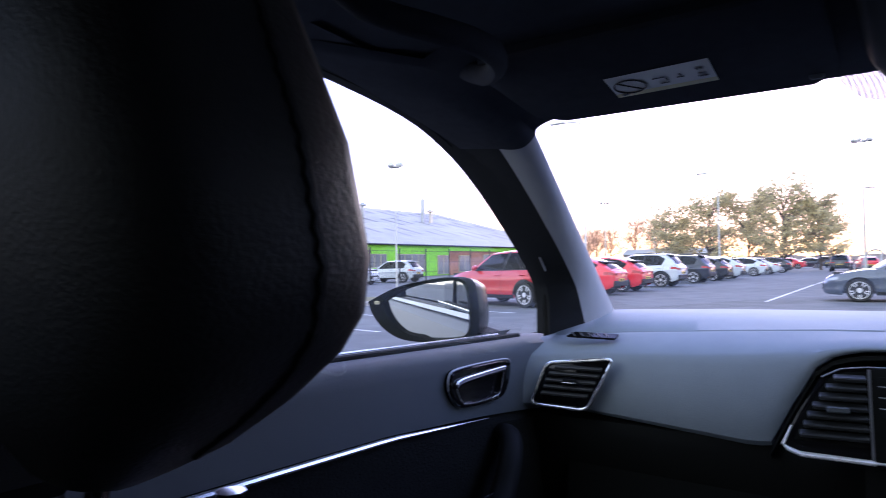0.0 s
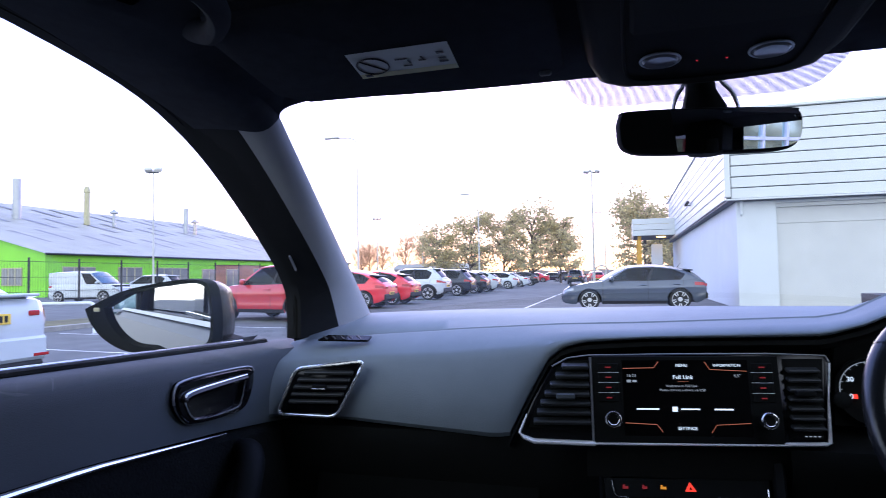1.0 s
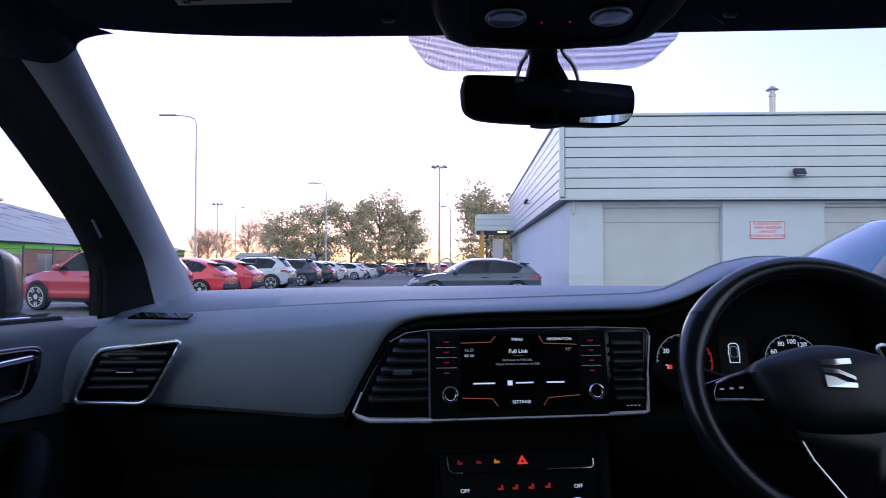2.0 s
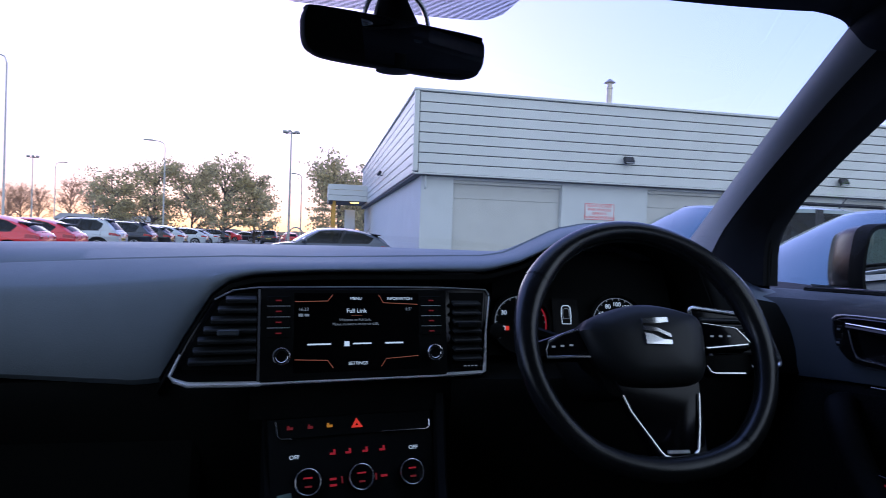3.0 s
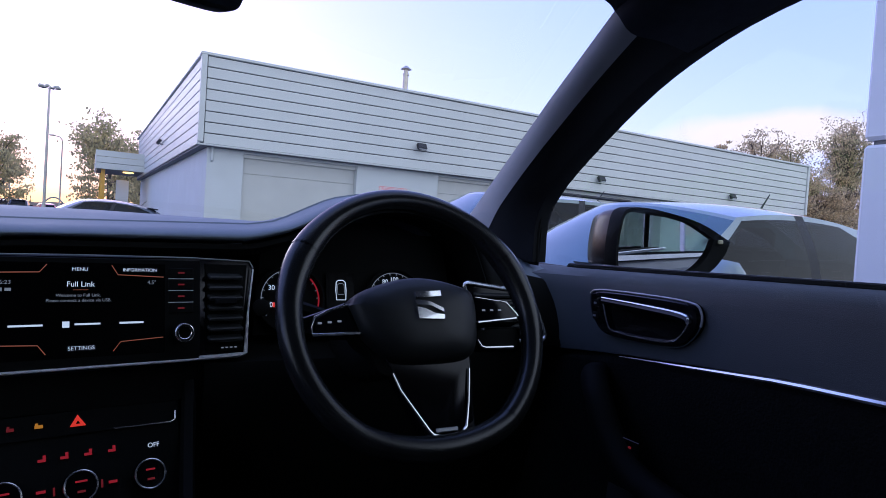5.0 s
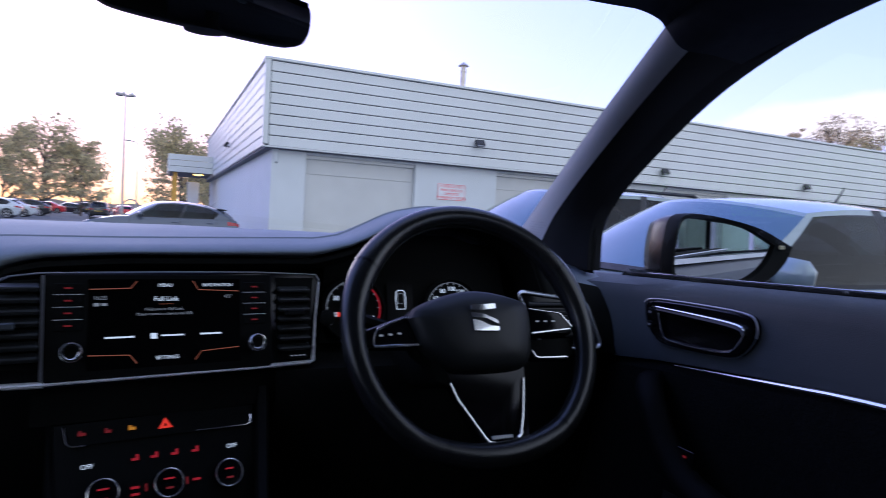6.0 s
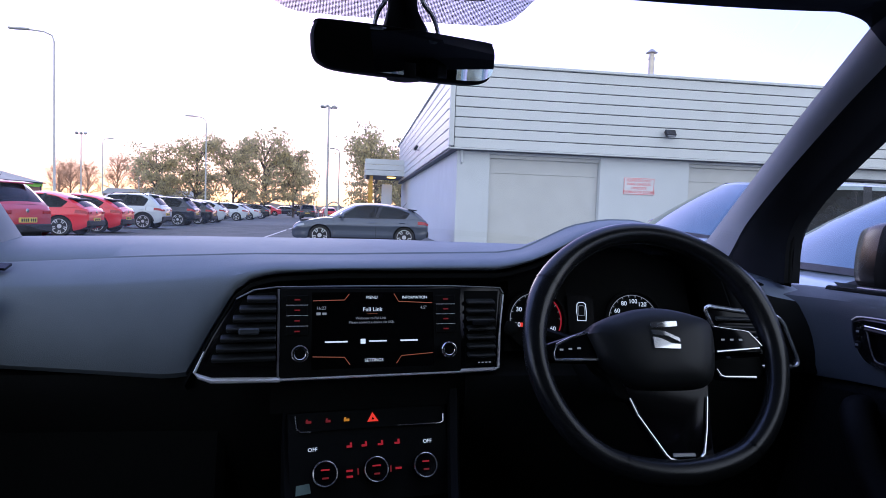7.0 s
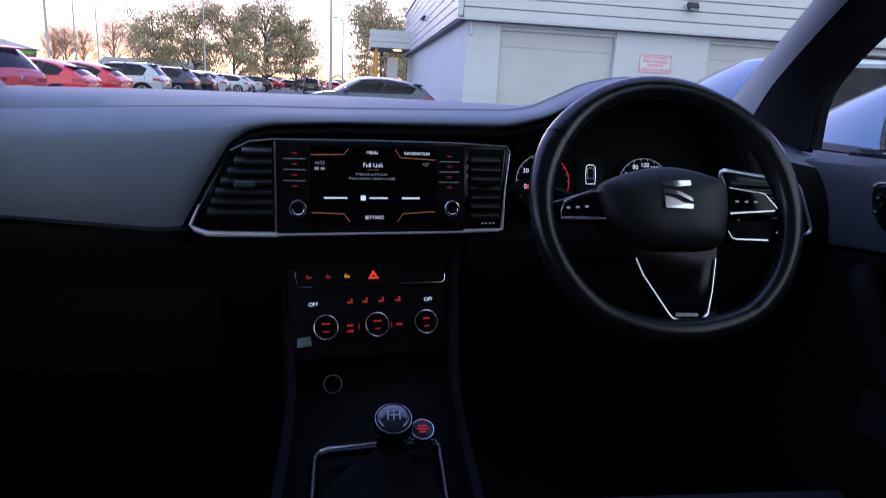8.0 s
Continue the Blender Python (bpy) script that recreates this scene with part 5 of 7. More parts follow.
# bonnet, wings and tail of the car, out of sight from inside
rings = []
for y, w, zt, zb in ((1.24, 0.90, 1.00, 0.28), (1.42, 0.90, 0.995, 0.28), (1.75, 0.90, 0.965, 0.28), (2.05, 0.88, 0.925, 0.29), (2.30, 0.82, 0.875, 0.30), (2.44, 0.74, 0.82, 0.31), (2.52, 0.64, 0.72, 0.33), (2.55, 0.56, 0.60, 0.36)):
    half = [(w * 0.93, y, zb), (w * 0.99, y, zb + (zt - zb) * 0.3), (w, y, zb + (zt - zb) * 0.6), (w * 0.97, y, zb + (zt - zb) * 0.85), (w * 0.90, y, zt - 0.03), (w * 0.80, y, zt), (w * 0.4, y, zt + 0.02), (0, y, zt + 0.025)]
    rings.append(half + [(-x, yy, z) for x, yy, z in half[-2::-1]])
g = Geo().loft(rings, False, False)
g.f.append(tuple(range(len(g.v) - 15, len(g.v))))
single("bonnet", g, OWN_PAINT, "silver bonnet and front wings of the car", "bonnet", "structure")
rings = []
for y, w, zt in ((-1.98, 0.90, 1.04), (-2.08, 0.86, 1.02), (-2.15, 0.76, 0.92), (-2.17, 0.70, 0.70), (-2.16, 0.66, 0.45)):
    half = [(w * 0.95, y, 0.30), (w, y, 0.30 + (zt - 0.30) * 0.5), (w * 0.97, y, zt - 0.04), (w * 0.6, y, zt), (0, y, zt + 0.01)]
    rings.append(half + [(-x, yy, z) for x, yy, z in half[-2::-1]])
g = Geo().loft(rings, False, False)
g.f.append(tuple(range(len(g.v) - 9, len(g.v))))
g.grid([[(x, y, z) for x in (-0.86, -0.4, 0.4, 0.86)] for y, z in ((-2.0, 1.05), (-1.80, 1.04))])
single("tailgate", g, OWN_PAINT, "silver tailgate and rear bumper of the car", "tailgate", "structure")
single("front_grille", Geo().box((0, 2.50, 0.60), (0.80, 0.10, 0.18), None, 0.03), TRIM, "black front grille of the car", "grille", "structure")
for s, side in ((-1, "left"), (1, "right")):
    single("headlight_" + side, Geo().box((s * 0.66, 2.36, 0.74), (0.26, 0.16, 0.12), pose(0, 0, 0, 0, 0, s * -32), 0.03), LAMP_CLEAR, "clear headlamp of the car", "headlamp", "structure")
    single("tail_light_" + side, Geo().box((s * 0.72, -2.10, 0.86), (0.26, 0.10, 0.12), pose(0, 0, 0, 0, 0, s * 20), 0.03), TAIL_RED, "red tail lamp of the car", "tail lamp", "structure")
    arch = [(-1.37, 1.05), (-1.38, 1.10), (-1.32, 1.20), (-1.21, 1.295), (-1.06, 1.375), (-0.85, 1.428), (-0.5, 1.442)]
    g = Geo().grid([[(s * (0.745 - 0.03 * (z - 1.05) / 0.4), y, z) for y, z in arch], [(s * (0.775 - 0.09 * (z - 1.05) / 0.4), -1.84 + 0.36 * k, 1.05 + 0.40 * k) for k in np.linspace(0, 1, 6)] + [(s * 0.72, -0.5, 1.485)]])
    g.grid([[(s * x, y, z) for y in np.linspace(-1.85, 0.40, 12)] for x, z in ((0.730, 1.466), (0.72, 1.487), (0.70, 1.49))])
    single("roof_side_" + side, g, OWN_PAINT, "silver roof edge and rear pillar of the car", "car body", "structure")
    single("window_ledge_" + side, Geo().grid([[(s * x, y, z) for y in (-1.9, -0.9, 0.08)] for x, z in ((0.785, 1.045), (0.716, 1.055))]), TRIM, "black ledge below the rear side window", "trim", "structure")
    for y in (-1.42, 1.62):
        wm = pose(s * 0.80, y, 0.335, 90, 0, 90 if s > 0 else -90)
        w = part("wheel", Geo().revolve([(0.24, -0.11), (0.31, -0.115), (0.335, -0.07), (0.335, 0.07), (0.31, 0.115), (0.24, 0.11)], Matrix(), 28), TYRE, flank[side], "dark tyre with a silver alloy rim")
        w.matrix_basis = wm
        part("rim_barrel", Geo().revolve([(0.245, -0.09), (0.245, 0.09), (0.235, 0.095), (0.225, 0.03), (0.02, 0.02)], Matrix(), 28), TRIM, w)
        gs = Geo()
        for k in range(10):
            t = 36 * k + (8 if k % 2 else -8)
            gs.box(pose(0, 0, 0, 0, 0, t) @ Vector((0.127, 0, 0.085)), (0.22, 0.034, 0.03), pose(0, 0, 0, 0, -6, t), 0.006)
        gs.revolve([(0.07, 0.05), (0.065, 0.11), (0.03, 0.115)], Matrix(), 14)
        part("alloy_rim", gs, ALLOY, w, "silver multi-spoke alloy rim")
# windscreen
rows = []
for t in np.linspace(-0.09, 1.06, 9):
    a = WS_TOP.lerp(WS_LOW, t)
    rows.append([(a.x * q * 1.09, a.y + 0.035 + 0.075 * (1 - q * q), a.z + 0.012) for q in np.linspace(-1, 1, 15)])
ws = single("windscreen", Geo().grid(rows), WINDSCREEN, "clear raked windscreen", "windscreen", "structure")
ws.visible_shadow = False


def screen_point(x, t, lift=0.0):
    a = WS_TOP.lerp(WS_LOW, t)
    q = x / (a.x * 1.02)
    return Vector((x, a.y + 0.035 + 0.075 * (1 - q * q) - lift, a.z + 0.012 - lift * 0.5))


def band_low(x):
    return spline([(-0.168, -0.05), (-0.158, -0.02), (-0.149, 0.006), (-0.134, 0.023), (-0.11, 0.027), (0.11, 0.027), (0.134, 0.022), (0.149, 0.004), (0.158, -0.02), (0.168, -0.05)], x)


g = Geo().grid([[screen_point(x, -0.09 + (band_low(x) + 0.09) * k, 0.004) for x in np.linspace(-0.168, 0.168, 35)] for k in (0, 0.33, 0.66, 1)])
single("shade_band", g, DOTS, "dotted shade band printed on the windscreen", "windscreen print", "structure").visible_shadow = False

# ---- dashboard ----
ZC1 = [(-0.72, 1.048), (-0.544, 1.060), (-0.384, 1.070), (-0.209, 1.079), (-0.072, 1.082), (0.119, 1.089), (0.17, 1.091), (0.205, 1.092), (0.246, 1.100), (0.285, 1.120), (0.33, 1.142), (0.39, 1.155), (0.45, 1.156), (0.50, 1.144), (0.545, 1.118), (0.585, 1.085), (0.63, 1.066), (0.72, 1.052)]
ZC2 = [(-0.72, 1.016), (-0.537, 1.028), (-0.398, 1.035), (-0.278, 1.046), (-0.167, 1.066), (0.103, 1.076), (0.188, 1.079), (0.246, 1.094), (0.317, 1.130), (0.385, 1.148), (0.45, 1.148), (0.518, 1.132), (0.56, 1.098), (0.60, 1.052), (0.65, 1.034), (0.72, 1.022)]
HOOD = [(-0.72, 0.925), (-0.52, 0.914), (-0.31, 0.902), (-0.284, 0.906), (-0.254, 0.969), (-0.223, 1.028), (-0.199, 1.047), (-0.167, 1.056), (-0.068, 1.063), (0.103, 1.067), (0.188, 1.069), (0.246, 1.086), (0.317, 1.123), (0.373, 1.141), (0.45, 1.143), (0.518, 1.126), (0.555, 1.09), (0.575, 1.03), (0.60, 0.93), (0.62, 0.905), (0.72, 0.915)]
FAR = [(-0.72, 1.083), (-0.68, 1.085), (-0.41, 1.093), (0.0, 1.098), (0.41, 1.096), (0.68, 1.085)]
dash = thing("dashboard", "dark grey soft-touch dashboard with hooded instrument pod", "dashboard")
xs = sorted(set([round(v, 4) for v in np.linspace(-0.72, 0.72, 73)] + [-0.284, -0.27, -0.254, -0.238, -0.223, -0.21, 0.555, 0.565, 0.575, 0.59, 0.60, 0.62]))
rows = []
for x in xs:
    f, c1, c2, h = spline(FAR, x), spline(ZC1, x), spline(ZC2, x), spline(HOOD, x)
    h = min(h, c2 - 0.006)
    bump = max(0.0, c1 - 1.092)
    wrap = 0.05 * max(0.0, (abs(x) - 0.6) / 0.12) ** 2
    prof = [(1.40, f - 0.03), (1.335, f), (1.24, f - 0.004 - bump * 0.1), (1.16, f + (c1 - f) * 0.35), (1.094, c1 + 0.001), (1.090, c1 - 0.0035), (1.086, c1 - 0.001), (1.08, c1 - 0.002), (1.04, (c1 + c2) / 2), (1.006, c2 + (c1 - c2) * 0.08), (1.0, c2 - 0.003)]
    drop = 0.33 * (c2 - h)
    face = lambda k: 1.0 - drop * (1.12 * k - 0.30 * k ** 3) - 0.004 * math.sin(math.pi * k)
    prof += [(face(k), c2 + (h - c2) * k) for k in (0.12, 0.28, 0.45, 0.62, 0.76, 0.87, 0.95)]
    prof += [(face(1.0) + 0.006, h - 0.001), (face(1.0) + 0.03, h - 0.004), (1.16, h - 0.012)]
    rows.append([(x, y - wrap, z) for y, z in prof])
LIP = 9
END = next(i for i, x in enumerate(xs) if x >= 0.555)
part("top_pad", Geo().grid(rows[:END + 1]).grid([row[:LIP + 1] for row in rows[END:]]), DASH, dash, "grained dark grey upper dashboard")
# right end below the lip takes BLACK; the left end keeps DASH
part("end_panel", Geo().grid([row[LIP:] for row in rows[END:]]), BLACK, dash, "black end of the dashboard round the driver's vent")
# lower dashboard, glovebox and knee panels
g = Geo()
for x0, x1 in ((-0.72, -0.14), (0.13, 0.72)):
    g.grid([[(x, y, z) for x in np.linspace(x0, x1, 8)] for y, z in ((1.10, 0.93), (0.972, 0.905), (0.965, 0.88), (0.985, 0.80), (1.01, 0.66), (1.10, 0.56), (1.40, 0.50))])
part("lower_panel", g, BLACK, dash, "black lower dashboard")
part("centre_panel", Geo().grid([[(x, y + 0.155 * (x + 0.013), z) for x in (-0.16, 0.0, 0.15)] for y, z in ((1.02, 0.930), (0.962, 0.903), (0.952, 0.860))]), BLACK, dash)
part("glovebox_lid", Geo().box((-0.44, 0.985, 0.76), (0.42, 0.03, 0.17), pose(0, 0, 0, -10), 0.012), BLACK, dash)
g = Geo().box((0.0, 1.12, 0.95), (0.50, 0.06, 0.21))
g.box((0.39, 1.14, 1.00), (0.36, 0.05, 0.18))
part("pod_back", g, BLACK, dash)
# dark lining inside the hood's edge
lip = Geo()
lipx = [x for x in xs if -0.284 <= x <= 0.60]
lip.grid([[(x, 1.0 - (spline(ZC2, x) - spline(HOOD, x)) * 0.33 - d, spline(HOOD, x) - e) for x in lipx] for d, e in ((-0.002, 0.005), (0.000, 0.012), (-0.015, 0.022), (-0.10, 0.026))])
part("hood_lining", lip, BLACK, dash, "black lip under the hood")
# defroster slots at the ends
for s in (-1, 1):
    dv = part("defroster_vent", Geo().plate([(-0.045, -0.006), (0.05, -0.014), (0.055, 0.006), (-0.03, 0.014)] if s < 0 else [(0.045, -0.006), (-0.05, -0.014), (-0.055, 0.006), (0.03, 0.014)],
              at(pose(s * 0.615, 1.035, 1.052, 18, 0, s * -14)), 0.004, 0.001), GLOSS, dash, "slim black defroster slot")
    for k in range(5):
        part("slat", Geo().box(pose(s * 0.615, 1.035, 1.052, 18, 0, s * -14) @ Vector((-0.032 + 0.016 * k, 0, 0.0042)), (0.0035, 0.017, 0.0012), pose(0, 0, 0, 18, 0, s * -14 + 35)), SLAT, dv)


# ---- side air vents ----
def side_vent(s):
    m = pose(-0.618 if s < 0 else 0.594, 0.962, 0.972, 80, 0, s * -6)
    out = rounded([(-0.082, -0.046), (-0.052, 0.034), (0.078, 0.049), (0.030, -0.048)] if s < 0 else [(0.082, -0.046), (0.052, 0.034), (-0.078, 0.049), (-0.030, -0.048)], 0.016)
    pl = at(m)
    ob = part("air_vent", Geo().plate(out, pl, 0.010, 0.003), GLOSS, dash, "angular air vent with bright rim")
    ring = Geo().tube([pl(u, v, 0.011) for u, v in out], 0.0032, 8, True)
    part("chrome_rim", ring, SATIN, ob, "bright metal rim")
    for k in range(5):
        v = -0.022 + 0.0125 * k
        a = spline([(-0.044, -0.078), (0.012, -0.060), (0.04, -0.034)], v) + 0.012
        b = spline([(-0.044, 0.024), (-0.012, 0.052), (0.04, 0.074)], v) - 0.012
        c, w = (a + b) / 2 * (1 if s < 0 else -1), b - a
        part("slat", Geo().box(pl(c, v, 0.011), (w, 0.0055, 0.012), m.to_3x3().to_4x4() @ pose(0, 0, 0, 25), 0.0012), SLAT, ob)
    part("tab", Geo().box(pl(0.002 * s, 0.003, 0.018), (0.026, 0.008, 0.010), m.to_3x3().to_4x4(), 0.002), WING, ob)
    part("tab_line", Geo().box(pl(0.002 * s, -0.0005, 0.0225), (0.025, 0.0018, 0.003), m.to_3x3().to_4x4(), 0.0005), SATIN, ob)


side_vent(-1)
side_vent(1)

# ---- centre display unit ----
POD = pose(-0.013, 0.951, 0.933, 80, 0, 9)
pp = at(POD)
unit = thing("infotainment_unit", "black touchscreen unit flanked by air vents, lit menu", "car display")
outer = [(-0.252, -0.010), (-0.228, 0.040), (-0.197, 0.093), (-0.173, 0.106), (-0.141, 0.110), (0.0, 0.112), (0.125, 0.112), (0.207, 0.109), (0.212, 0.100), (0.203, 0.045), (0.198, -0.018), (0.192, -0.022), (-0.136, -0.025), (-0.231, -0.021)]
part("surround", Geo().plate(outer, lambda u, v, w: pp(u, v, w - 0.012), 0.008, 0.002), GLOSS, unit, "gloss black surround")
part("chrome_line", Geo().tube([pp(u, v, -0.003) for u, v in outer[2:9]], 0.0011, 6), STEEL, unit)
strip = Geo().tube([pp(u, v, 0.0) for u, v in ((-0.238, 0.020), (-0.250, -0.008), (-0.244, -0.014), (-0.228, -0.020), (-0.136, -0.0225))], [0.0018, 0.003, 0.0044, 0.0052, 0.0050], 10, False, 0.7)
strip.tube([pp(u, v, 0.001) for u, v in ((-0.136, -0.0225), (0.135, -0.0215))], 0.0034, 10, False, 0.6)
strip.tube([pp(u, v, 0.0) for u, v in ((0.135, -0.0205), (0.192, -0.0195), (0.199, -0.017), (0.2035, 0.045), (0.211, 0.098))], [0.0046, 0.0046, 0.003, 0.0016, 0.0012], 10, False, 0.75)
part("chrome_strip", strip, BRUSHED, unit, "bright metal strip along the lower edge")
vent_out = [(-0.236, 0.0), (-0.218, 0.045), (-0.188, 0.092), (-0.170, 0.101), (-0.141, 0.103), (-0.138, -0.004)]
vl = part("air_vent", Geo().plate(vent_out, lambda u, v, w: pp(u, v, w - 0.006), 0.003), BLACK, unit, "black slatted air vent")
for k in range(7):
    v = 0.010 + 0.0138 * k
    a = spline([(0.0, -0.232), (0.045, -0.214), (0.092, -0.184), (0.10, -0.168)], v)
    part("slat", Geo().box(pp((a - 0.142) / 2, v, 0.002), (-0.142 - a, 0.0064, 0.016), POD.to_3x3().to_4x4() @ pose(0, 0, 0, 24), 0.0015), SLAT, vl)
part("tab", Geo().box(pp(-0.179, 0.047, 0.012), (0.028, 0.009, 0.012), POD.to_3x3().to_4x4(), 0.002), DOOR_CARD, vl)
vr = part("air_vent", Geo().plate([(0.146, -0.013), (0.146, 0.104), (0.203, 0.104), (0.198, 0.045), (0.192, -0.013)], lambda u, v, w: pp(u, v, w - 0.006), 0.003), BLACK, unit, "black slatted air vent")
for k in range(7):
    v = 0.004 + 0.0138 * k
    part("slat", Geo().box(pp(0.171, v, 0.001), (0.046, 0.0055, 0.014), POD.to_3x3().to_4x4() @ pose(0, 0, 0, 24), 0.0015), SLAT, vr)
part("tab", Geo().box(pp(0.168, 0.053, 0.011), (0.028, 0.009, 0.012), POD.to_3x3().to_4x4(), 0.002), WING, vr)
panel = [(-0.136, -0.020), (0.137, -0.020), (0.137, 0.108), (-0.136, 0.108)]
part("head_unit", Geo().plate(panel, lambda u, v, w: pp(u, v, w - 0.006), 0.009, 0.0015), BLACK, unit, "satin black head unit")
part("edge_trim", Geo().box(pp(-0.1385, 0.044, 0.001), (0.003, 0.126, 0.004), POD.to_3x3().to_4x4()), STEEL, unit)
scr = part("screen", Geo().plate([(-0.092, -0.010), (0.093, -0.010), (0.093, 0.102), (-0.092, 0.102)], lambda u, v, w: pp(u, v, w + 0.002), 0.0012, 0.0004), SCREEN, unit, "glossy black touchscreen showing a menu")
TP = POD @ pose(0, 0, 0.0038)


def scr_text(text, u, v, size, mat, align="CENTER"):
    words("screen_text", text, size, TP @ pose(u, v, 0), mat, scr, "", align)


scr_text("MENU", -0.003, 0.094, 0.0062, TXT_WHITE)
scr_text("INFORMATION", 0.063, 0.0940, 0.0058, TXT_WHITE)
scr_text("SETTINGS", 0.0, 0.001, 0.0064, TXT_WHITE)
scr_text("Full Link", -0.002, 0.0762, 0.0088, TXT_WHITE)
scr_text("Welcome to Full Link.", -0.004, 0.0632, 0.0052, TXT_DIM)
scr_text("Please connect a device via USB.", -0.003, 0.0572, 0.0052, TXT_DIM)
scr_text("16:23", -0.078, 0.0785, 0.0066, TXT_DIM)
scr_text("4.5°", 0.077, 0.0785, 0.0066, TXT_DIM)
bar("status_bar", TP, -0.082, 0.0705, 0.006, 0.004, TXT_DIM, scr, 0.0)
bar("status_bar", TP, -0.0735, 0.0705, 0.006, 0.0034, TXT_DIM, scr, 0.0)
bar("underline", TP, -0.002, 0.0697, 0.016, 0.0005, TXT_ORANGE, scr, 0.0)
for u, w, h in ((-0.056, 0.033, 0.0022), (0.006, 0.027, 0.0021), (0.054, 0.027, 0.0023)):
    bar("logo_bar", TP, u, 0.0292, w, h, TXT_WHITE, scr, 0.0)
bar("logo_square", TP, -0.0165, 0.0292, 0.0072, 0.0072, TXT_WHITE, scr, 0.0)
for pts in (((-0.090, 0.0895), (-0.044, 0.0905), (-0.037, 0.0995)), ((0.031, 0.0995), (0.038, 0.0880), (0.091, 0.0855)),
            ((-0.090, 0.0085), (-0.044, 0.0065), (-0.036, -0.0045)), ((0.034, -0.0045), (0.042, 0.0065), (0.091, 0.0095))):
    part("orange_line", Geo().tube([TP @ Vector((u, v, 0)) for u, v in pts], 0.0006, 4), TXT_ORANGE, scr)
for s in (-1, 1):
    for k in range(3):
        bar("button_line", POD, s * 0.1125, 0.0835 - 0.0152 * k, 0.031, 0.0010, BRUSHED, unit, 0.0036)
    for k in range(4):
        b = part("button", Geo().box(pp(s * 0.1125, 0.0912 - 0.0152 * k, 0.0032), (0.031, 0.0125, 0.002), POD.to_3x3().to_4x4(), 0.0008), BLACK, unit)
        bar("button_word", POD, s * 0.1125, 0.0912 - 0.0152 * k, 0.008, 0.0020, LED_RED_DIM, b, 0.0046)
    kn = part("rotary_knob", Geo().revolve([(0.0115, 0.0), (0.0112, 0.010), (0.0102, 0.0145), (0.0085, 0.0145), (0.008, 0.012), (0.002, 0.012)], POD @ pose(-0.109 if s < 0 else 0.114, 0.014, 0.003), 24), BLACK, unit, "rotary knob with bright ring")
    part("knob_ring", Geo().tube([POD @ Vector(((-0.109 if s < 0 else 0.114) + 0.0098 * math.cos(a), 0.014 + 0.0098 * math.sin(a), 0.0150)) for a in np.linspace(0, 2 * math.pi, 25)[:-1]], 0.0024, 8, True), SATIN, kn, "bright ring")
for k in range(4):
    bar("marking", POD, 0.168 + 0.006 * k, -0.0085, 0.003, 0.0016, TXT_DIM, unit, -0.002)

# ---- climate panel ----
CL = pose(-0.010, 0.912, 0.785, 63, 0, 10)
cp = at(CL)
clim = thing("climate_panel", "black climate control panel with lit red markings", "control panel")
part("fascia", Geo().plate([(-0.118, -0.045), (0.112, -0.045), (0.118, 0.084), (-0.120, 0.084)], lambda u, v, w: cp(u, v, w - 0.02), 0.02, 0.002), BLACK, clim)
part("switch_plate", Geo().plate([(-0.104, 0.057), (0.108, 0.057), (0.112, 0.080), (-0.108, 0.080)], cp, 0.002, 0.0005), BLACK, clim)
bz = Geo().tube([cp(u, v, 0.002) for u, v in ((-0.110, 0.080), (-0.108, 0.062), (-0.103, 0.057), (-0.088, 0.0565))], 0.0011, 6)
part("bright_edge", bz, SATIN, clim)
bz = Geo().tube([cp(u, v, 0.002) for u, v in ((0.040, 0.0575), (0.106, 0.0565), (0.112, 0.060), (0.113, 0.070))], 0.0010, 6)
part("bright_edge", bz, SATIN, clim)
haz = Geo().plate([(0.003 - 0.0085, 0.0655), (0.003 + 0.0085, 0.0655), (0.003, 0.079)], lambda u, v, w: cp(u, v, w + 0.0022), 0.0006)
part("hazard_symbol", haz, LED_HAZARD, clim, "glowing red warning triangle")
part("hazard_core", Geo().plate([(0.003 - 0.0022, 0.0682), (0.003 + 0.0022, 0.0682), (0.003, 0.0722)], lambda u, v, w: cp(u, v, w + 0.003), 0.0004), GLOSS, clim)
for u, w, mat in ((-0.091, 0.008, LED_RED_DIM), (-0.063, 0.007, LED_RED_DIM), (-0.036, 0.008, LED_AMBER)):
    bar("switch_mark", CL, u, 0.070, w, 0.0035, mat, clim, 0.003)
    bar("switch_mark", CL, u - w * 0.25, 0.0725, w * 0.35, 0.003, mat, clim, 0.003)
for u in (-0.033, -0.011, 0.013, 0.038):
    bar("symbol", CL, u + 0.002, 0.0345, 0.003, 0.007, LED_RED, clim, 0.0006)
    bar("symbol", CL, u - 0.002, 0.0325, 0.005, 0.003, LED_RED, clim, 0.0006)
for u in (-0.086, 0.084):
    words("display_text", "OFF", 0.0078, CL @ pose(u, 0.0315, 0.001), TXT_WHITE, clim)
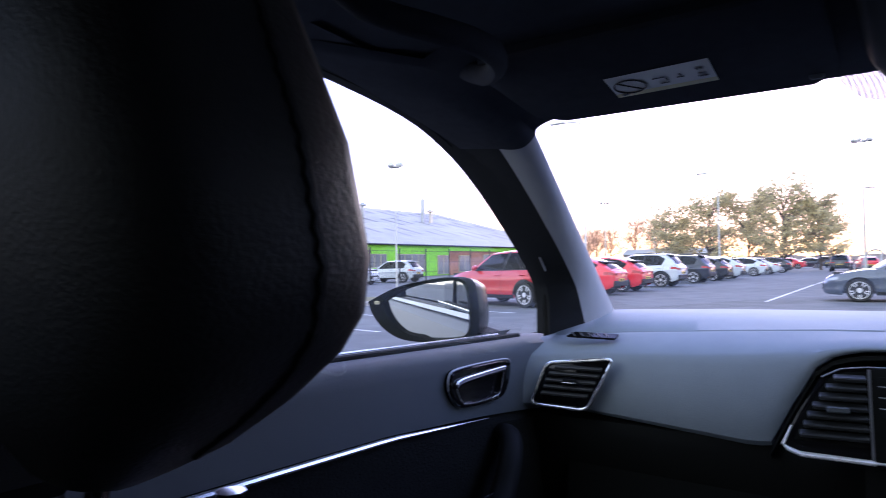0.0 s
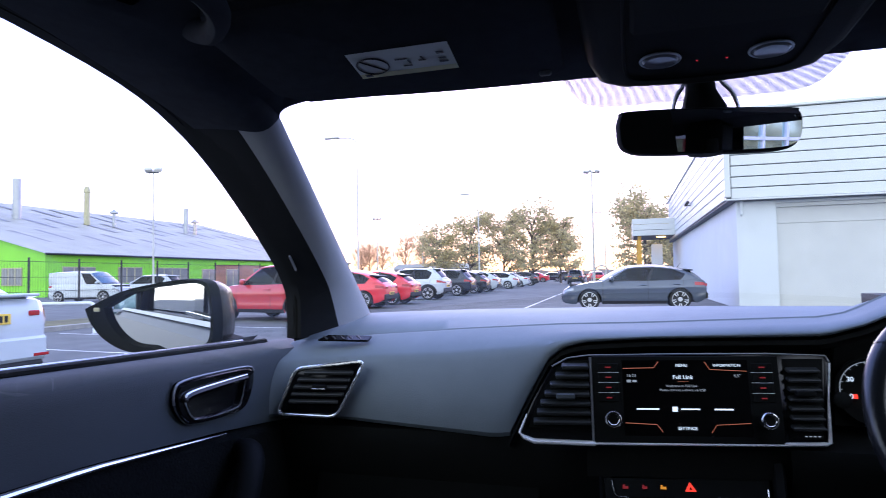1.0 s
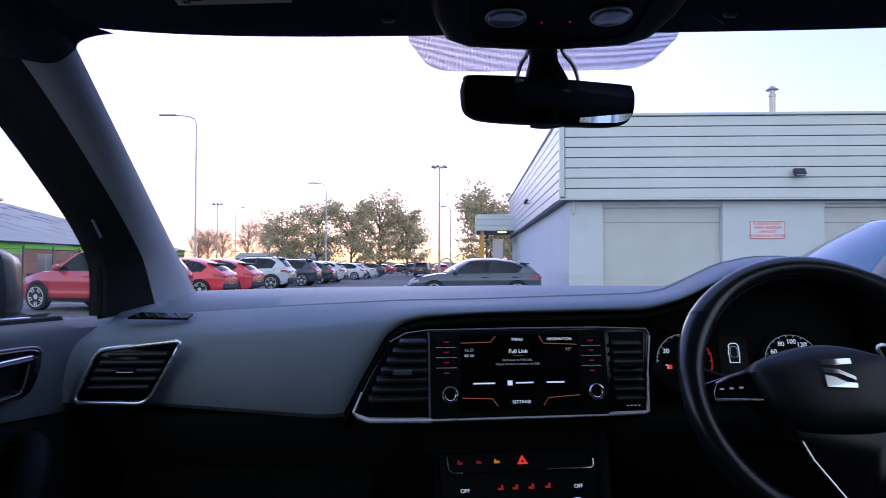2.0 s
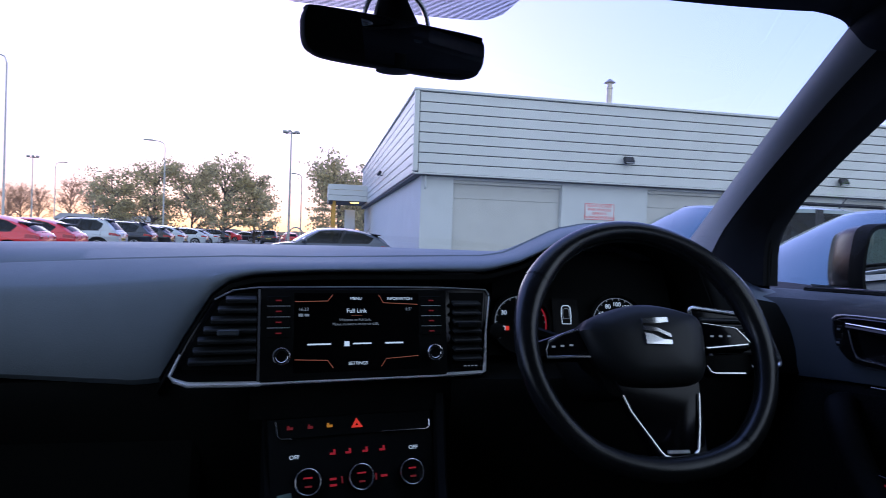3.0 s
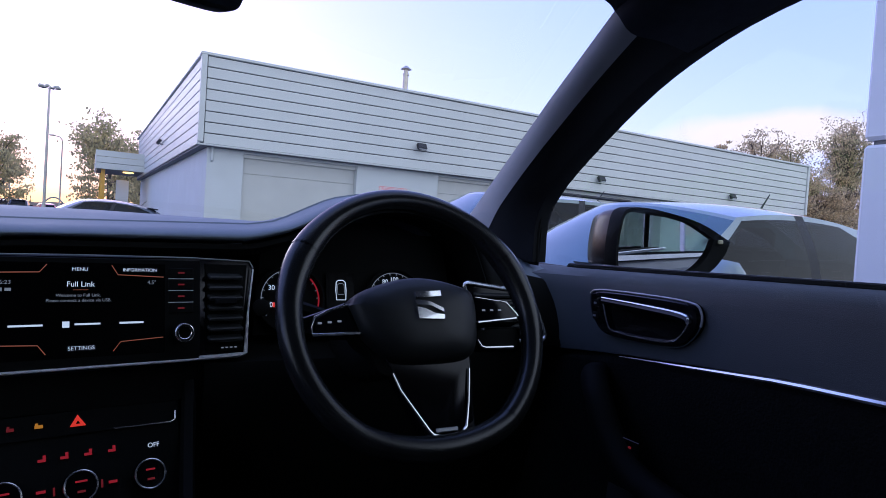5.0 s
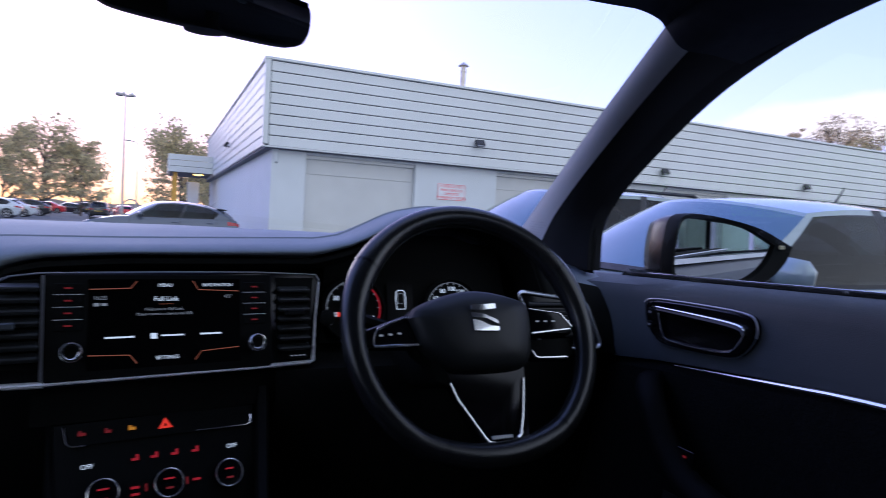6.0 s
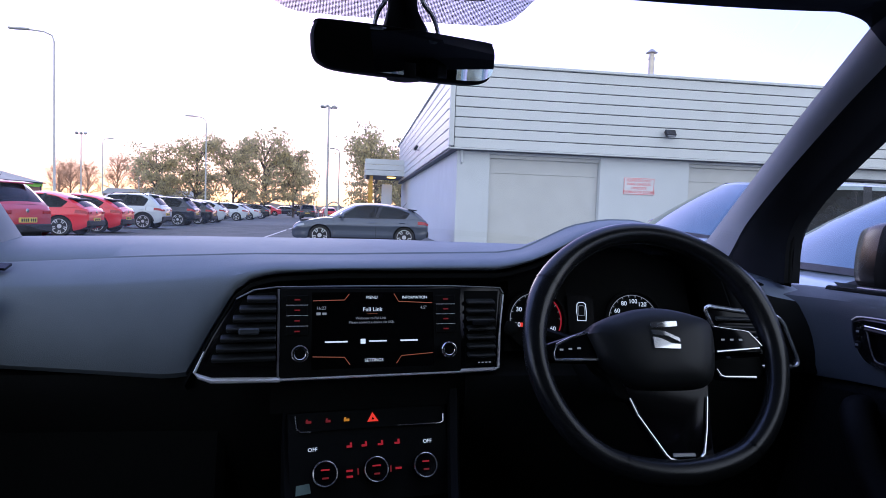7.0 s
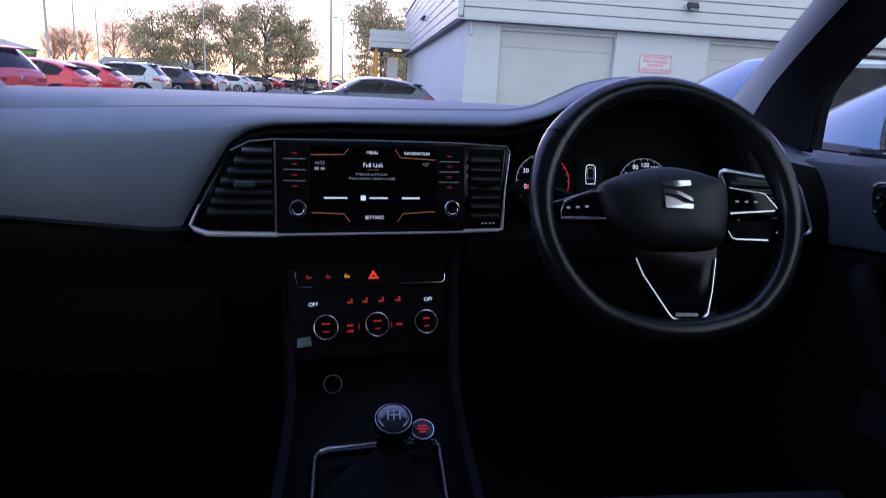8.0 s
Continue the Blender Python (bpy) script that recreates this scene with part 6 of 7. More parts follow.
for k, u in enumerate((-0.071, 0.002, 0.075)):
    m = CL @ pose(u, -0.003, 0)
    kn = part("rotary_knob", Geo().revolve([(0.0185, 0.0), (0.0180, 0.010), (0.0165, 0.0135), (0.004, 0.014)], m, 28), GLOSS, clim, "gloss black rotary knob")
    part("knob_ring", Geo().tube([m @ Vector((0.0168 * math.cos(a), 0.0168 * math.sin(a), 0.0135)) for a in np.linspace(0, 2 * math.pi, 33)[:-1]], 0.0012, 8, True), SATIN, kn, "bright ring")
    bar("knob_mark", m, 0, 0.005, 0.012 if k != 2 else 0.010, 0.0020, LED_RED, kn, 0.0145)
    bar("knob_mark", m, 0, -0.006, 0.009 if k == 0 else 0.008, 0.0024, LED_RED_DIM, kn, 0.0145)
for u, v in ((-0.035, -0.001), (-0.035, -0.009), (0.037, -0.003)):
    bar("symbol", CL, u, v, 0.009, 0.003, LED_RED, clim, 0.0006)
for u in (-0.0225, 0.0255):
    bar("symbol", CL, u, -0.003, 0.002, 0.009, LED_RED_DIM, clim, 0.0006)
single("parking_ticket", Geo().plate([(-0.111, -0.028), (-0.090, -0.026), (-0.092, -0.013), (-0.110, -0.015)], lambda u, v, w: cp(u, v, w + 0.001), 0.0006), material("pale_paper", (0.30, 0.42, 0.36), 0.7), "small pale green paper slip tucked below the controls", "paper")

# ---- centre console, gear lever ----
cons = thing("centre_console", "black centre console with gloss trim round the gear lever", "console")
edge_l = [(-0.140, 0.955, 0.885), (-0.136, 0.905, 0.80), (-0.128, 0.86, 0.745), (-0.122, 0.80, 0.715), (-0.118, 0.60, 0.70), (-0.115, 0.20, 0.70)]
edge_r = [(0.118, 0.975, 0.885), (0.114, 0.925, 0.80), (0.110, 0.87, 0.745), (0.106, 0.80, 0.715), (0.104, 0.60, 0.70), (0.104, 0.20, 0.70)]
for ed, s in ((edge_l, -1), (edge_r, 1)):
    c = curve(ed, 30)
    g = Geo().grid([[p + Vector((s * 0.004, 0, -0.40)) for p in c], [p + Vector((s * 0.004, 0.0, -0.01)) for p in c], [p + Vector((0, -0.003, 0.0)) for p in c], [p + Vector((-s * 0.010, 0, -0.002)) for p in c], [p + Vector((-s * 0.014, 0, -0.02)) for p in c]])
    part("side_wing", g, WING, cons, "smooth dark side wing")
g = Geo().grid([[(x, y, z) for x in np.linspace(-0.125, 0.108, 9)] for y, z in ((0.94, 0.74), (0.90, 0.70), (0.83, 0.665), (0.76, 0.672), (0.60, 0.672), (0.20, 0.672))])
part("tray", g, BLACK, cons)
part("socket", Geo().revolve([(0.0130, 0), (0.0130, 0.006), (0.011, 0.007), (0.010, 0.001), (0.002, 0.0)], pose(-0.066, 0.860, 0.715, 62), 20), GLOSS, cons, "round black power socket")
part("socket_ring", Geo().tube([pose(-0.066, 0.860, 0.715, 62) @ Vector((0.0122 * math.cos(a), 0.0122 * math.sin(a), 0.007)) for a in np.linspace(0, 2 * math.pi, 25)[:-1]], 0.0005, 5, True), STEEL, cons)
part("start_button", Geo().revolve([(0.0160, 0), (0.0155, 0.007), (0.0135, 0.009), (0.003, 0.0095)], pose(0.049, 0.752, 0.700, 26), 26), GLOSS, cons, "round start button lit red")
part("start_ring", Geo().tube([pose(0.049, 0.752, 0.700, 26) @ Vector((0.0142 * math.cos(a), 0.0142 * math.sin(a), 0.009)) for a in np.linspace(0, 2 * math.pi, 25)[:-1]], 0.0008, 6, True), CHROME, cons)
for k, w in enumerate((0.012, 0.016, 0.009)):
    bar("start_mark", pose(0.049, 0.752, 0.700, 26), 0, 0.004 - 0.004 * k, w * 0.9, 0.0020, LED_RED, cons, 0.010)
fr = [(-0.074, 0.42), (-0.076, 0.60), (-0.080, 0.705), (-0.076, 0.719), (-0.066, 0.725), (0.0, 0.735), (0.052, 0.742), (0.063, 0.739), (0.068, 0.726), (0.063, 0.60), (0.060, 0.42)]
part("gear_surround", Geo().tube([(x, y, 0.692) for x, y in fr], 0.0062, 8), GLOSS, cons, "gloss black frame round the gaiter")
part("gear_surround_edge", Geo().tube([(x, y, 0.6985) for x, y in fr], 0.0019, 6), SATIN, cons)
gear = thing("gear_lever", "manual gear lever with chrome-capped knob and leather gaiter", "gear lever")
rings = []
for k, (z, sx, sy) in enumerate(((0.675, 0.068, 0.11), (0.70, 0.062, 0.10), (0.715, 0.045, 0.075), (0.735, 0.030, 0.045), (0.755, 0.018, 0.020), (0.765, 0.015, 0.016))):
    rings.append([(-0.005 + 0.008 * k / 5 + sx * math.cos(a) * (1 + 0.06 * math.sin(7 * a + k)), 0.60 + 0.02 * k / 5 + sy * math.sin(a) * (1 + 0.05 * math.cos(6 * a - k)), z) for a in np.linspace(0, 2 * math.pi, 29)[:-1]])
part("gaiter", Geo().loft(rings, True, False), BLACK, gear, "creased black leather gaiter")
KM = pose(0.004, 0.637, 0.754, 22)
part("collar", Geo().revolve([(0.014, -0.016), (0.015, -0.002), (0.0125, 0.002)], KM, 20), CHROME, gear)
part("knob", Geo().revolve([(0.011, 0.0), (0.016, 0.010), (0.0190, 0.022), (0.0200, 0.034), (0.0188, 0.043), (0.0168, 0.0462), (0.003, 0.0475)], KM, 28), GLOSS, gear, "rounded gloss black knob")
part("knob_band", Geo().tube([KM @ Vector((0.0184 * math.cos(a), 0.0184 * math.sin(a), 0.0445)) for a in np.linspace(0, 2 * math.pi, 29)[:-1]], 0.0008, 6, True), SATIN, gear)
part("cap", Geo().revolve([(0.0175, 0.0462), (0.0160, 0.0484), (0.0120, 0.0500), (0.0070, 0.0508), (0.001, 0.0510)], KM, 28), material("cap_plastic", (0.05, 0.055, 0.065), 0.10, coat=1.0), gear, "glossy domed cap with the shift pattern")
TOP = KM @ pose(0, -0.001, 0.0512)
for k, u in enumerate((-0.006, 0.0, 0.006)):
    bar("shift_line", TOP, u, 0, 0.0011, 0.012, WHITE, gear, 0.0)
bar("shift_line", TOP, 0, 0, 0.013, 0.0011, WHITE, gear, 0.0)

# ---- instrument cluster ----
CU = pose(0.38, 1.045, 1.0, 75)
clu = thing("instrument_cluster", "two dark round dials with white figures and a small display", "instruments")
part("backing", Geo().plate([(-0.175, -0.07), (0.17, -0.07), (0.15, 0.08), (0.06, 0.11), (-0.07, 0.11), (-0.165, 0.05)], lambda u, v, w: CU @ Vector((u, v, w - 0.012)), 0.010), BLACK, clu)
for u0, figs in ((-0.121, ((196, "10"), (150, "30"), (-28, "60"))), (0.052, ((150, "60"), (118, "80"), (88, "100"), (58, "120")))):
    c = CU @ pose(u0, -0.018, 0)
    dial = part("dial", Geo().revolve([(0.052, 0.0), (0.052, 0.010), (0.049, 0.010), (0.048, 0.001), (0.004, 0.0)], c, 36), BLACK, clu, "dark dial with white figures")
    part("scale_arc", Geo().tube([c @ Vector((0.044 * math.cos(a), 0.044 * math.sin(a), 0.004)) for a in np.linspace(radians(215), radians(-10 if u0 > 0 else 60), 26)], 0.0006, 4), TXT_DIM, dial)
    if u0 < 0:
        part("red_arc", Geo().tube([c @ Vector((0.044 * math.cos(a), 0.044 * math.sin(a), 0.004)) for a in np.linspace(radians(45), radians(-25), 14)], 0.0012, 4), LED_RED, dial)
    for a, text in figs:
        words("figure", text, 0.0105, c @ pose(0.033 * math.cos(radians(a)), 0.033 * math.sin(radians(a)), 0.004), TXT_WHITE, dial)
    for k in range(14):
        a = radians(210 - 16 * k)
        bar("tick", c @ pose(0.0425 * math.cos(a), 0.0425 * math.sin(a), 0.0035, 0, 0, math.degrees(a)), 0, 0, 0.004, 0.0009, TXT_DIM, dial, 0.0)
bar("warning_lamp", CU, -0.145, -0.027, 0.006, 0.007, LED_HAZARD, clu, 0.004)
dsp = part("centre_display", Geo().plate([(-0.064, -0.04), (-0.018, -0.04), (-0.018, 0.024), (-0.064, 0.024)], lambda u, v, w: CU @ Vector((u, v, w)), 0.002), SCREEN, clu, "small black display with a car outline")
oc = [(-0.0075, -0.015), (0.0075, -0.015), (0.0085, 0.0), (0.0075, 0.013), (0.004, 0.016), (-0.004, 0.016), (-0.0075, 0.013), (-0.0085, 0.0)]
part("car_outline", Geo().tube([CU @ Vector((-0.040 + u, -0.004 + v, 0.003)) for u, v in oc], 0.0008, 4, True), TXT_WHITE, dsp)
part("car_outline", Geo().tube([CU @ Vector((-0.040 + u * 0.7, -0.002 + v * 0.55, 0.003)) for u, v in oc], 0.0005, 4, True), TXT_DIM, dsp)

# ---- steering wheel ----
WH = pose(0.360, 0.803, 0.987, 64)
wp = at(WH)
wheel = thing("steering_wheel", "black leather three-spoke steering wheel with bright trim", "steering wheel")
RX, RY, RT = 0.1695, 0.167, 0.0152


def rim_at(a):
    v = RY * math.sin(a)
    if v < -0.135:
        v = -0.135 + (v + 0.135) * 0.75
    return wp(RX * math.cos(a), v, 0.0)


def rim_r(a):
    """The rim's thickness: fuller at the two thumb grips and along the flattened foot."""
    d = math.degrees(a) % 360
    return RT + 0.0030 * sum(math.exp(-((d - c) / 17) ** 2) for c in (28, 152)) + 0.0018 * math.exp(-((d - 274) / 26) ** 2)


turns = list(np.linspace(0, 2 * math.pi, 97)[:-1])
rim = Geo().tube([rim_at(a) for a in turns], [rim_r(a) for a in turns], 16, True)
part("rim", rim, RIM_LEATHER, wheel, "stitched black leather rim")
for a in (148, 32, 246, 308):
    p, q = rim_at(radians(a - 0.4)), rim_at(radians(a + 0.4))
    part("rim_seam", Geo().tube([p, q], rim_r(radians(a)) + 0.0006, 14), GLOSS, wheel)
hub = [(-0.100, 0.016), (-0.085, 0.033), (-0.035, 0.050), (0.008, 0.053), (0.054, 0.044), (0.078, 0.030), (0.076, -0.015), (0.066, -0.046), (0.040, -0.056), (-0.030, -0.056), (-0.058, -0.046), (-0.084, -0.022)]
hub = [(p.x, p.y) for p in curve([(u, v, 0) for u, v in hub] + [(*hub[0], 0)], 49)[:-1]]
cu_, cv_ = -0.012, 0.0
rings = []
for sc, w in ((1.0, -0.03), (1.0, -0.004), (0.985, 0.006), (0.95, 0.013), (0.85, 0.020), (0.6, 0.026), (0.3, 0.028), (0.05, 0.0285)):
    rings.append([wp(cu_ + (u - cu_) * sc, cv_ + (v - cv_) * sc, w) for u, v in hub])
part("hub_pad", Geo().loft(rings), HUB, wheel, "padded black hub cover")
for s, sp in ((-1, [(-0.158, -0.016), (-0.154, 0.004), (-0.100, 0.022), (-0.088, -0.018)]), (1, [(0.150, -0.006), (0.148, 0.014), (0.074, 0.034), (0.072, -0.006)])):
    part("spoke", Geo().plate([(u, v) for u, v in sp], lambda u, v, w: wp(u, v, w - 0.022), 0.022, 0.003), RIM_LEATHER, wheel)
    bt = part("button_pad", Geo().plate([(-0.143, -0.0165), (-0.139, 0.001), (-0.120, 0.0105), (-0.096, 0.0175), (-0.088, -0.0160)] if s < 0 else [(0.143, 0.0005), (0.146, 0.003), (0.131, 0.0215), (0.082, 0.028), (0.079, -0.0045)], lambda u, v, w: wp(u, v, w + 0.001), 0.004, 0.001), GLOSS, wheel, "gloss black button pad")
    line = [(-0.1453, -0.0175), (-0.1459, -0.0087), (-0.1409, 0.0025), (-0.1208, 0.0117), (-0.0952, 0.0188)] if s < 0 else [(0.1206, 0.0245), (0.1329, 0.0218), (0.1440, 0.0083), (0.1484, 0.0021)]
    part("bright_trim", Geo().tube([wp(u, v, 0.004) for u, v in line], [0.0007, 0.0007, 0.0015, 0.0016, 0.0012] if s < 0 else [0.0005, 0.0014, 0.0016, 0.0016], 8), SATIN, wheel)
    part("bright_trim", Geo().tube([wp(u, v, 0.004) for u, v in (((-0.1453, -0.0183), (-0.0872, -0.0174)) if s < 0 else ((0.0812, -0.0061), (0.1443, -0.0008)))], 0.0019, 8), SATIN, wheel)
    if s > 0:
        part("bright_trim", Geo().tube([wp(u, v, 0.004) for u, v in ((0.0842, 0.0290), (0.1206, 0.0238))], 0.0006, 6), SATIN, wheel)
        part("lower_lip", Geo().plate([(0.080, -0.026), (0.085, -0.040), (0.140, -0.042), (0.152, -0.030), (0.150, -0.010), (0.078, -0.014)], lambda u, v, w: wp(u, v, w - 0.020), 0.014, 0.003), BLACK, wheel)
        part("bright_trim", Geo().tube([wp(u, v, -0.003) for u, v in ((0.0805, -0.028), (0.0843, -0.0368), (0.0900, -0.0387), (0.1346, -0.0393))], [0.0012, 0.0018, 0.0020, 0.0024], 8), SATIN, wheel)
    for k in range(3):
        bar("button_mark", WH, (-0.112 - 0.012 * k) if s < 0 else (0.092 + 0.013 * k), -0.003 - 0.001 * k if s < 0 else 0.010, 0.0045, 0.0022, TXT_DIM, bt, 0.0062)
vpts = [(-0.0500, -0.0670), (-0.0422, -0.0883), (-0.0124, -0.1368), (-0.0074, -0.1423), (0.0049, -0.1450), (0.0200, -0.1445), (0.0317, -0.1423), (0.0390, -0.1363), (0.0480, -0.1068), (0.0571, -0.0654)]
part("lower_spoke", Geo().plate([(-0.056, -0.046), (-0.016, -0.140), (0.0, -0.156), (0.040, -0.156), (0.054, -0.140), (0.064, -0.046)], lambda u, v, w: wp(u, v, w - 0.022), 0.020, 0.003), GLOSS, wheel, "gloss black lower spoke")
skirt = [(p.x, p.y) for p in curve([(-0.098, 0.012, 0), (-0.0926, -0.0213, 0), (-0.0727, -0.0415, 0), (-0.058, -0.0660, 0), (0.000, -0.0700, 0), (0.060, -0.0640, 0), (0.0660, -0.0400, 0), (0.0740, 0.010, 0)], 24)]
# hub's downward slope in BLACK instead of HUB: its shade is in the colour
part("shaded_hub_skirt", Geo().plate(skirt, lambda u, v, w: wp(u, v, w - 0.024), 0.020, 0.004), BLACK, wheel)
part("bright_v_trim", Geo().tube([wp(u, v, 0.001) for u, v in vpts], [0.0013, 0.0015, 0.0020, 0.0022, 0.0024, 0.0024, 0.0022, 0.0020, 0.0016, 0.0013], 8), SATIN, wheel, "bright metal V along the lower spoke")
part("bright_plaque", Geo().box(wp(0.012, -0.1375, 0.0005), (0.030, 0.005, 0.003), WH.to_3x3().to_4x4(), 0.0008), STEEL, wheel)
em = Geo()
em.plate([(-0.018, 0.026), (0.022, 0.028), (0.022, 0.021), (0.000, 0.019), (-0.018, 0.0195)], lambda u, v, w: wp(u * 0.9 - 0.004, v, w + 0.0265), 0.0050, 0.0005)
em.plate([(-0.018, 0.016), (0.003, 0.014), (0.023, 0.005), (0.023, 0.000), (0.004, 0.008), (-0.018, 0.0105)], lambda u, v, w: wp(u * 0.9 - 0.004, v, w + 0.0265), 0.0050, 0.0005)
em.plate([(-0.018, 0.007), (-0.006, 0.005), (0.010, -0.002), (0.023, -0.003), (0.022, -0.009), (0.004, -0.009), (-0.018, -0.008)], lambda u, v, w: wp(u * 0.9 - 0.004, v, w + 0.0265), 0.0050, 0.0005)
part("emblem", em, SATIN, wheel, "bright metal emblem of slanted strokes")
part("column", Geo().tube([wp(-0.005, 0.0, -0.02), wp(-0.005, -0.005, -0.12), (0.36, 1.02, 0.90)], 0.045, 16), BLACK, wheel, "black steering column shroud")
for s in (-1, 1):
    part("stalk", Geo().tube([wp(s * 0.03, 0.0, -0.05), wp(s * 0.10, 0.018, -0.048), wp(s * 0.145, 0.030, -0.045)], [0.008, 0.008, 0.010], 8), BLACK, wheel)
single("light_switch", Geo().revolve([(0.012, 0), (0.012, 0.012), (0.009, 0.014), (0.002, 0.014)], pose(0.205, 1.0, 0.975, 80), 18), BLACK, "small round black switch beside the dials", "switch")


# ---- doors ----
def belt_z(y):
    return spline([(0.0, 1.076), (0.28, 1.070), (0.55, 1.062), (0.80, 1.054), (1.05, 1.047), (1.2, 1.04)], y)


def strip_z(y):
    return spline([(0.0, 0.966), (0.36, 0.955), (0.54, 0.949), (0.80, 0.927), (1.0, 0.905)], y)


def door(s, name):
    ob = thing(name, "car door with grey upper trim and bright strip", "car door", kind="structure")
    ys = [round(v, 3) for v in np.linspace(0.08, 1.06, 40)]
    curl = (lambda y: 0.05 * max(0.0, (y - 0.90) / 0.16) ** 2) if s < 0 else (lambda y: 0.15 * max(0.0, (y - 0.84) / 0.22) ** 2)
    up = []
    for y in ys:
        b, st = belt_z(y), strip_z(y)
        x0 = 0.712 - curl(y) * 0.4
        up.append([(s * x, y, z) for x, z in ((0.775, b + 0.002), (0.742, b + 0.004), (0.731, b + 0.002), (0.7225, b - 0.003), (0.7165 - curl(y) * 0.4, b - 0.010), (x0 + 0.001, b - 0.020), (x0 - 0.0005, b - 0.034), (x0 + 0.0005, b - 0.06), (x0 - 0.001, st + 0.02), (x0 + 0.002, st + 0.003), (x0 + 0.016, st))])
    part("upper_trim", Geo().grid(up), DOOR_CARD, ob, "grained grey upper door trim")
    low = []
    for y in ys:
        st = strip_z(y)
        low.append([(s * x, y, z) for x, z in ((0.722, st + 0.001), (0.708, st - 0.012), (0.702, st - 0.07), (0.706, st - 0.14), (0.700, 0.70), (0.690, 0.55), (0.70, 0.34))])
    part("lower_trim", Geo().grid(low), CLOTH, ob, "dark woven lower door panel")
    part("bright_strip", Geo().tube([(s * 0.7065, y, strip_z(y)) for y in np.linspace(0.10, 0.80, 18)], [0.0052 * (1 - 0.75 * max(0, (y - 0.5) / 0.3)) for y in np.linspace(0.10, 0.80, 18)], 8, False, 0.8), SATIN, ob, "bright metal strip")
    # inner handle: a scooped pocket with a lever
    pl = lambda u, v, w: Vector((s * (0.711 - w), u, v))
    hs = curve([(0.872, 1.016, 0), (0.852, 1.024, 0), (0.760, 1.027, 0), (0.680, 1.026, 0), (0.660, 1.017, 0), (0.658, 0.995, 0), (0.674, 0.972, 0), (0.700, 0.960, 0), (0.780, 0.955, 0), (0.832, 0.956, 0), (0.858, 0.972, 0), (0.870, 0.995, 0), (0.872, 1.016, 0)], 37)[:-1]
    fit = (lambda y: 0.876 + (y - 0.872) * 0.92) if s < 0 else (lambda y: y)
    hs = [(fit(p.x), p.y) for p in hs]
    lever = [(fit(p.x), p.y) for p in curve([(0.838, 1.012, 0), (0.760, 1.011, 0), (0.684, 1.008, 0), (0.674, 0.998, 0), (0.690, 0.974, 0), (0.720, 0.965, 0), (0.800, 0.964, 0), (0.822, 0.972, 0), (0.838, 1.012, 0)], 33)[:-1]]
    n2 = len(hs)
    lv = [lever[round(i * len(lever) / n2) % len(lever)] for i in range(n2)]
    bowl = [[pl(u, v, -0.004) for u, v in hs], [pl(u, v, 0.005) for u, v in hs], [pl(u + (p - u) * 0.25, v + (q - v) * 0.25, 0.011) for (u, v), (p, q) in zip(hs, lv)],
            [pl(u, v, 0.011) for u, v in lv], [pl(0.757 + (u - 0.757) * 0.93, 0.988 + (v - 0.988) * 0.9, 0.004) for u, v in lv], [pl(0.757 + (u - 0.757) * 0.4, 0.988 + (v - 0.988) * 0.4, 0.001) for u, v in lv]]
    hd = part("door_handle", Geo().loft(bowl), GLOSS, ob, "gloss black door handle pocket with bright edges")
    part("pocket_edge", Geo().tube([pl(u, v, 0.006) for u, v in hs[:16]], 0.0017, 6), STEEL, hd)
    part("pocket_edge", Geo().tube([pl(u, v, 0.006) for u, v in hs[15:] + hs[:1]], 0.0010, 6), DOOR_CARD, hd)
    part("lever", Geo().tube([pl(u, v - 0.004, 0.012) for u, v in lever[:12]], [0.004 + 0.002 * k / 11 for k in range(12)], 8), GLOSS, hd)
    part("lever_edge", Geo().tube([pl(u, v + 0.001, 0.014) for u, v in lever[:12]], [0.0014 + 0.0012 * k / 11 for k in range(12)], 6), SATIN, hd, "bright lever edge")
    part("lever_edge", Geo().tube([pl(u, v, 0.012) for u, v in lever[10:32] + lever[:1]], 0.0013, 6), SATIN, hd)
    if s > 0:
        for v in (1.003, 0.983):
            part("lock_button", Geo().box(pl(0.852, v, 0.010), (0.006, 0.012, 0.012), None, 0.002), BLACK, hd)
            part("lock_symbol", Geo().box(pl(0.852, v, 0.0135), (0.001, 0.005, 0.003)), STEEL, hd)
    # pull handle and armrest
    grip = curve([(s * 0.700, 0.835, 0.900), (s * 0.672, 0.815, 0.893), (s * 0.655, 0.785, 0.868), (s * 0.648, 0.745, 0.82), (s * 0.645, 0.68, 0.78), (s * 0.655, 0.54, 0.762), (s * 0.67, 0.40, 0.765)], 24)
    part("pull_handle", Geo().tube(grip, [0.016, 0.019] + [0.021] * 20 + [0.016, 0.010], 12, False, 0.8), WING, ob, "dark moulded pull handle")
    g = Geo().grid([[(s * (0.70 - k * 0.06), y, 0.735 + 0.03 * k - 0.06 * (k > 1)) for y in np.linspace(0.12, 0.74, 10)] for k in (0, 0.5, 1.0, 1.1)])
    part("armrest", g, LEATHER, ob)
    g = Geo().plate([(0.04, -0.02), (0.10, 0.0), (0.10, 0.03), (0.04, 0.03)], lambda u, v, w: Vector((s * (0.655 - w), 0.66 + u, 0.80 + v)), 0.004, 0.001)
    sw = part("switch_plate", g, GLOSS, ob)
    if s > 0:
        for k in range(4):
            part("switch_mark", Geo().box((s * 0.650, 0.715 + 0.014 * (k % 2), 0.806 + 0.014 * (k // 2)), (0.001, 0.005, 0.003)), LED_RED_DIM, sw)
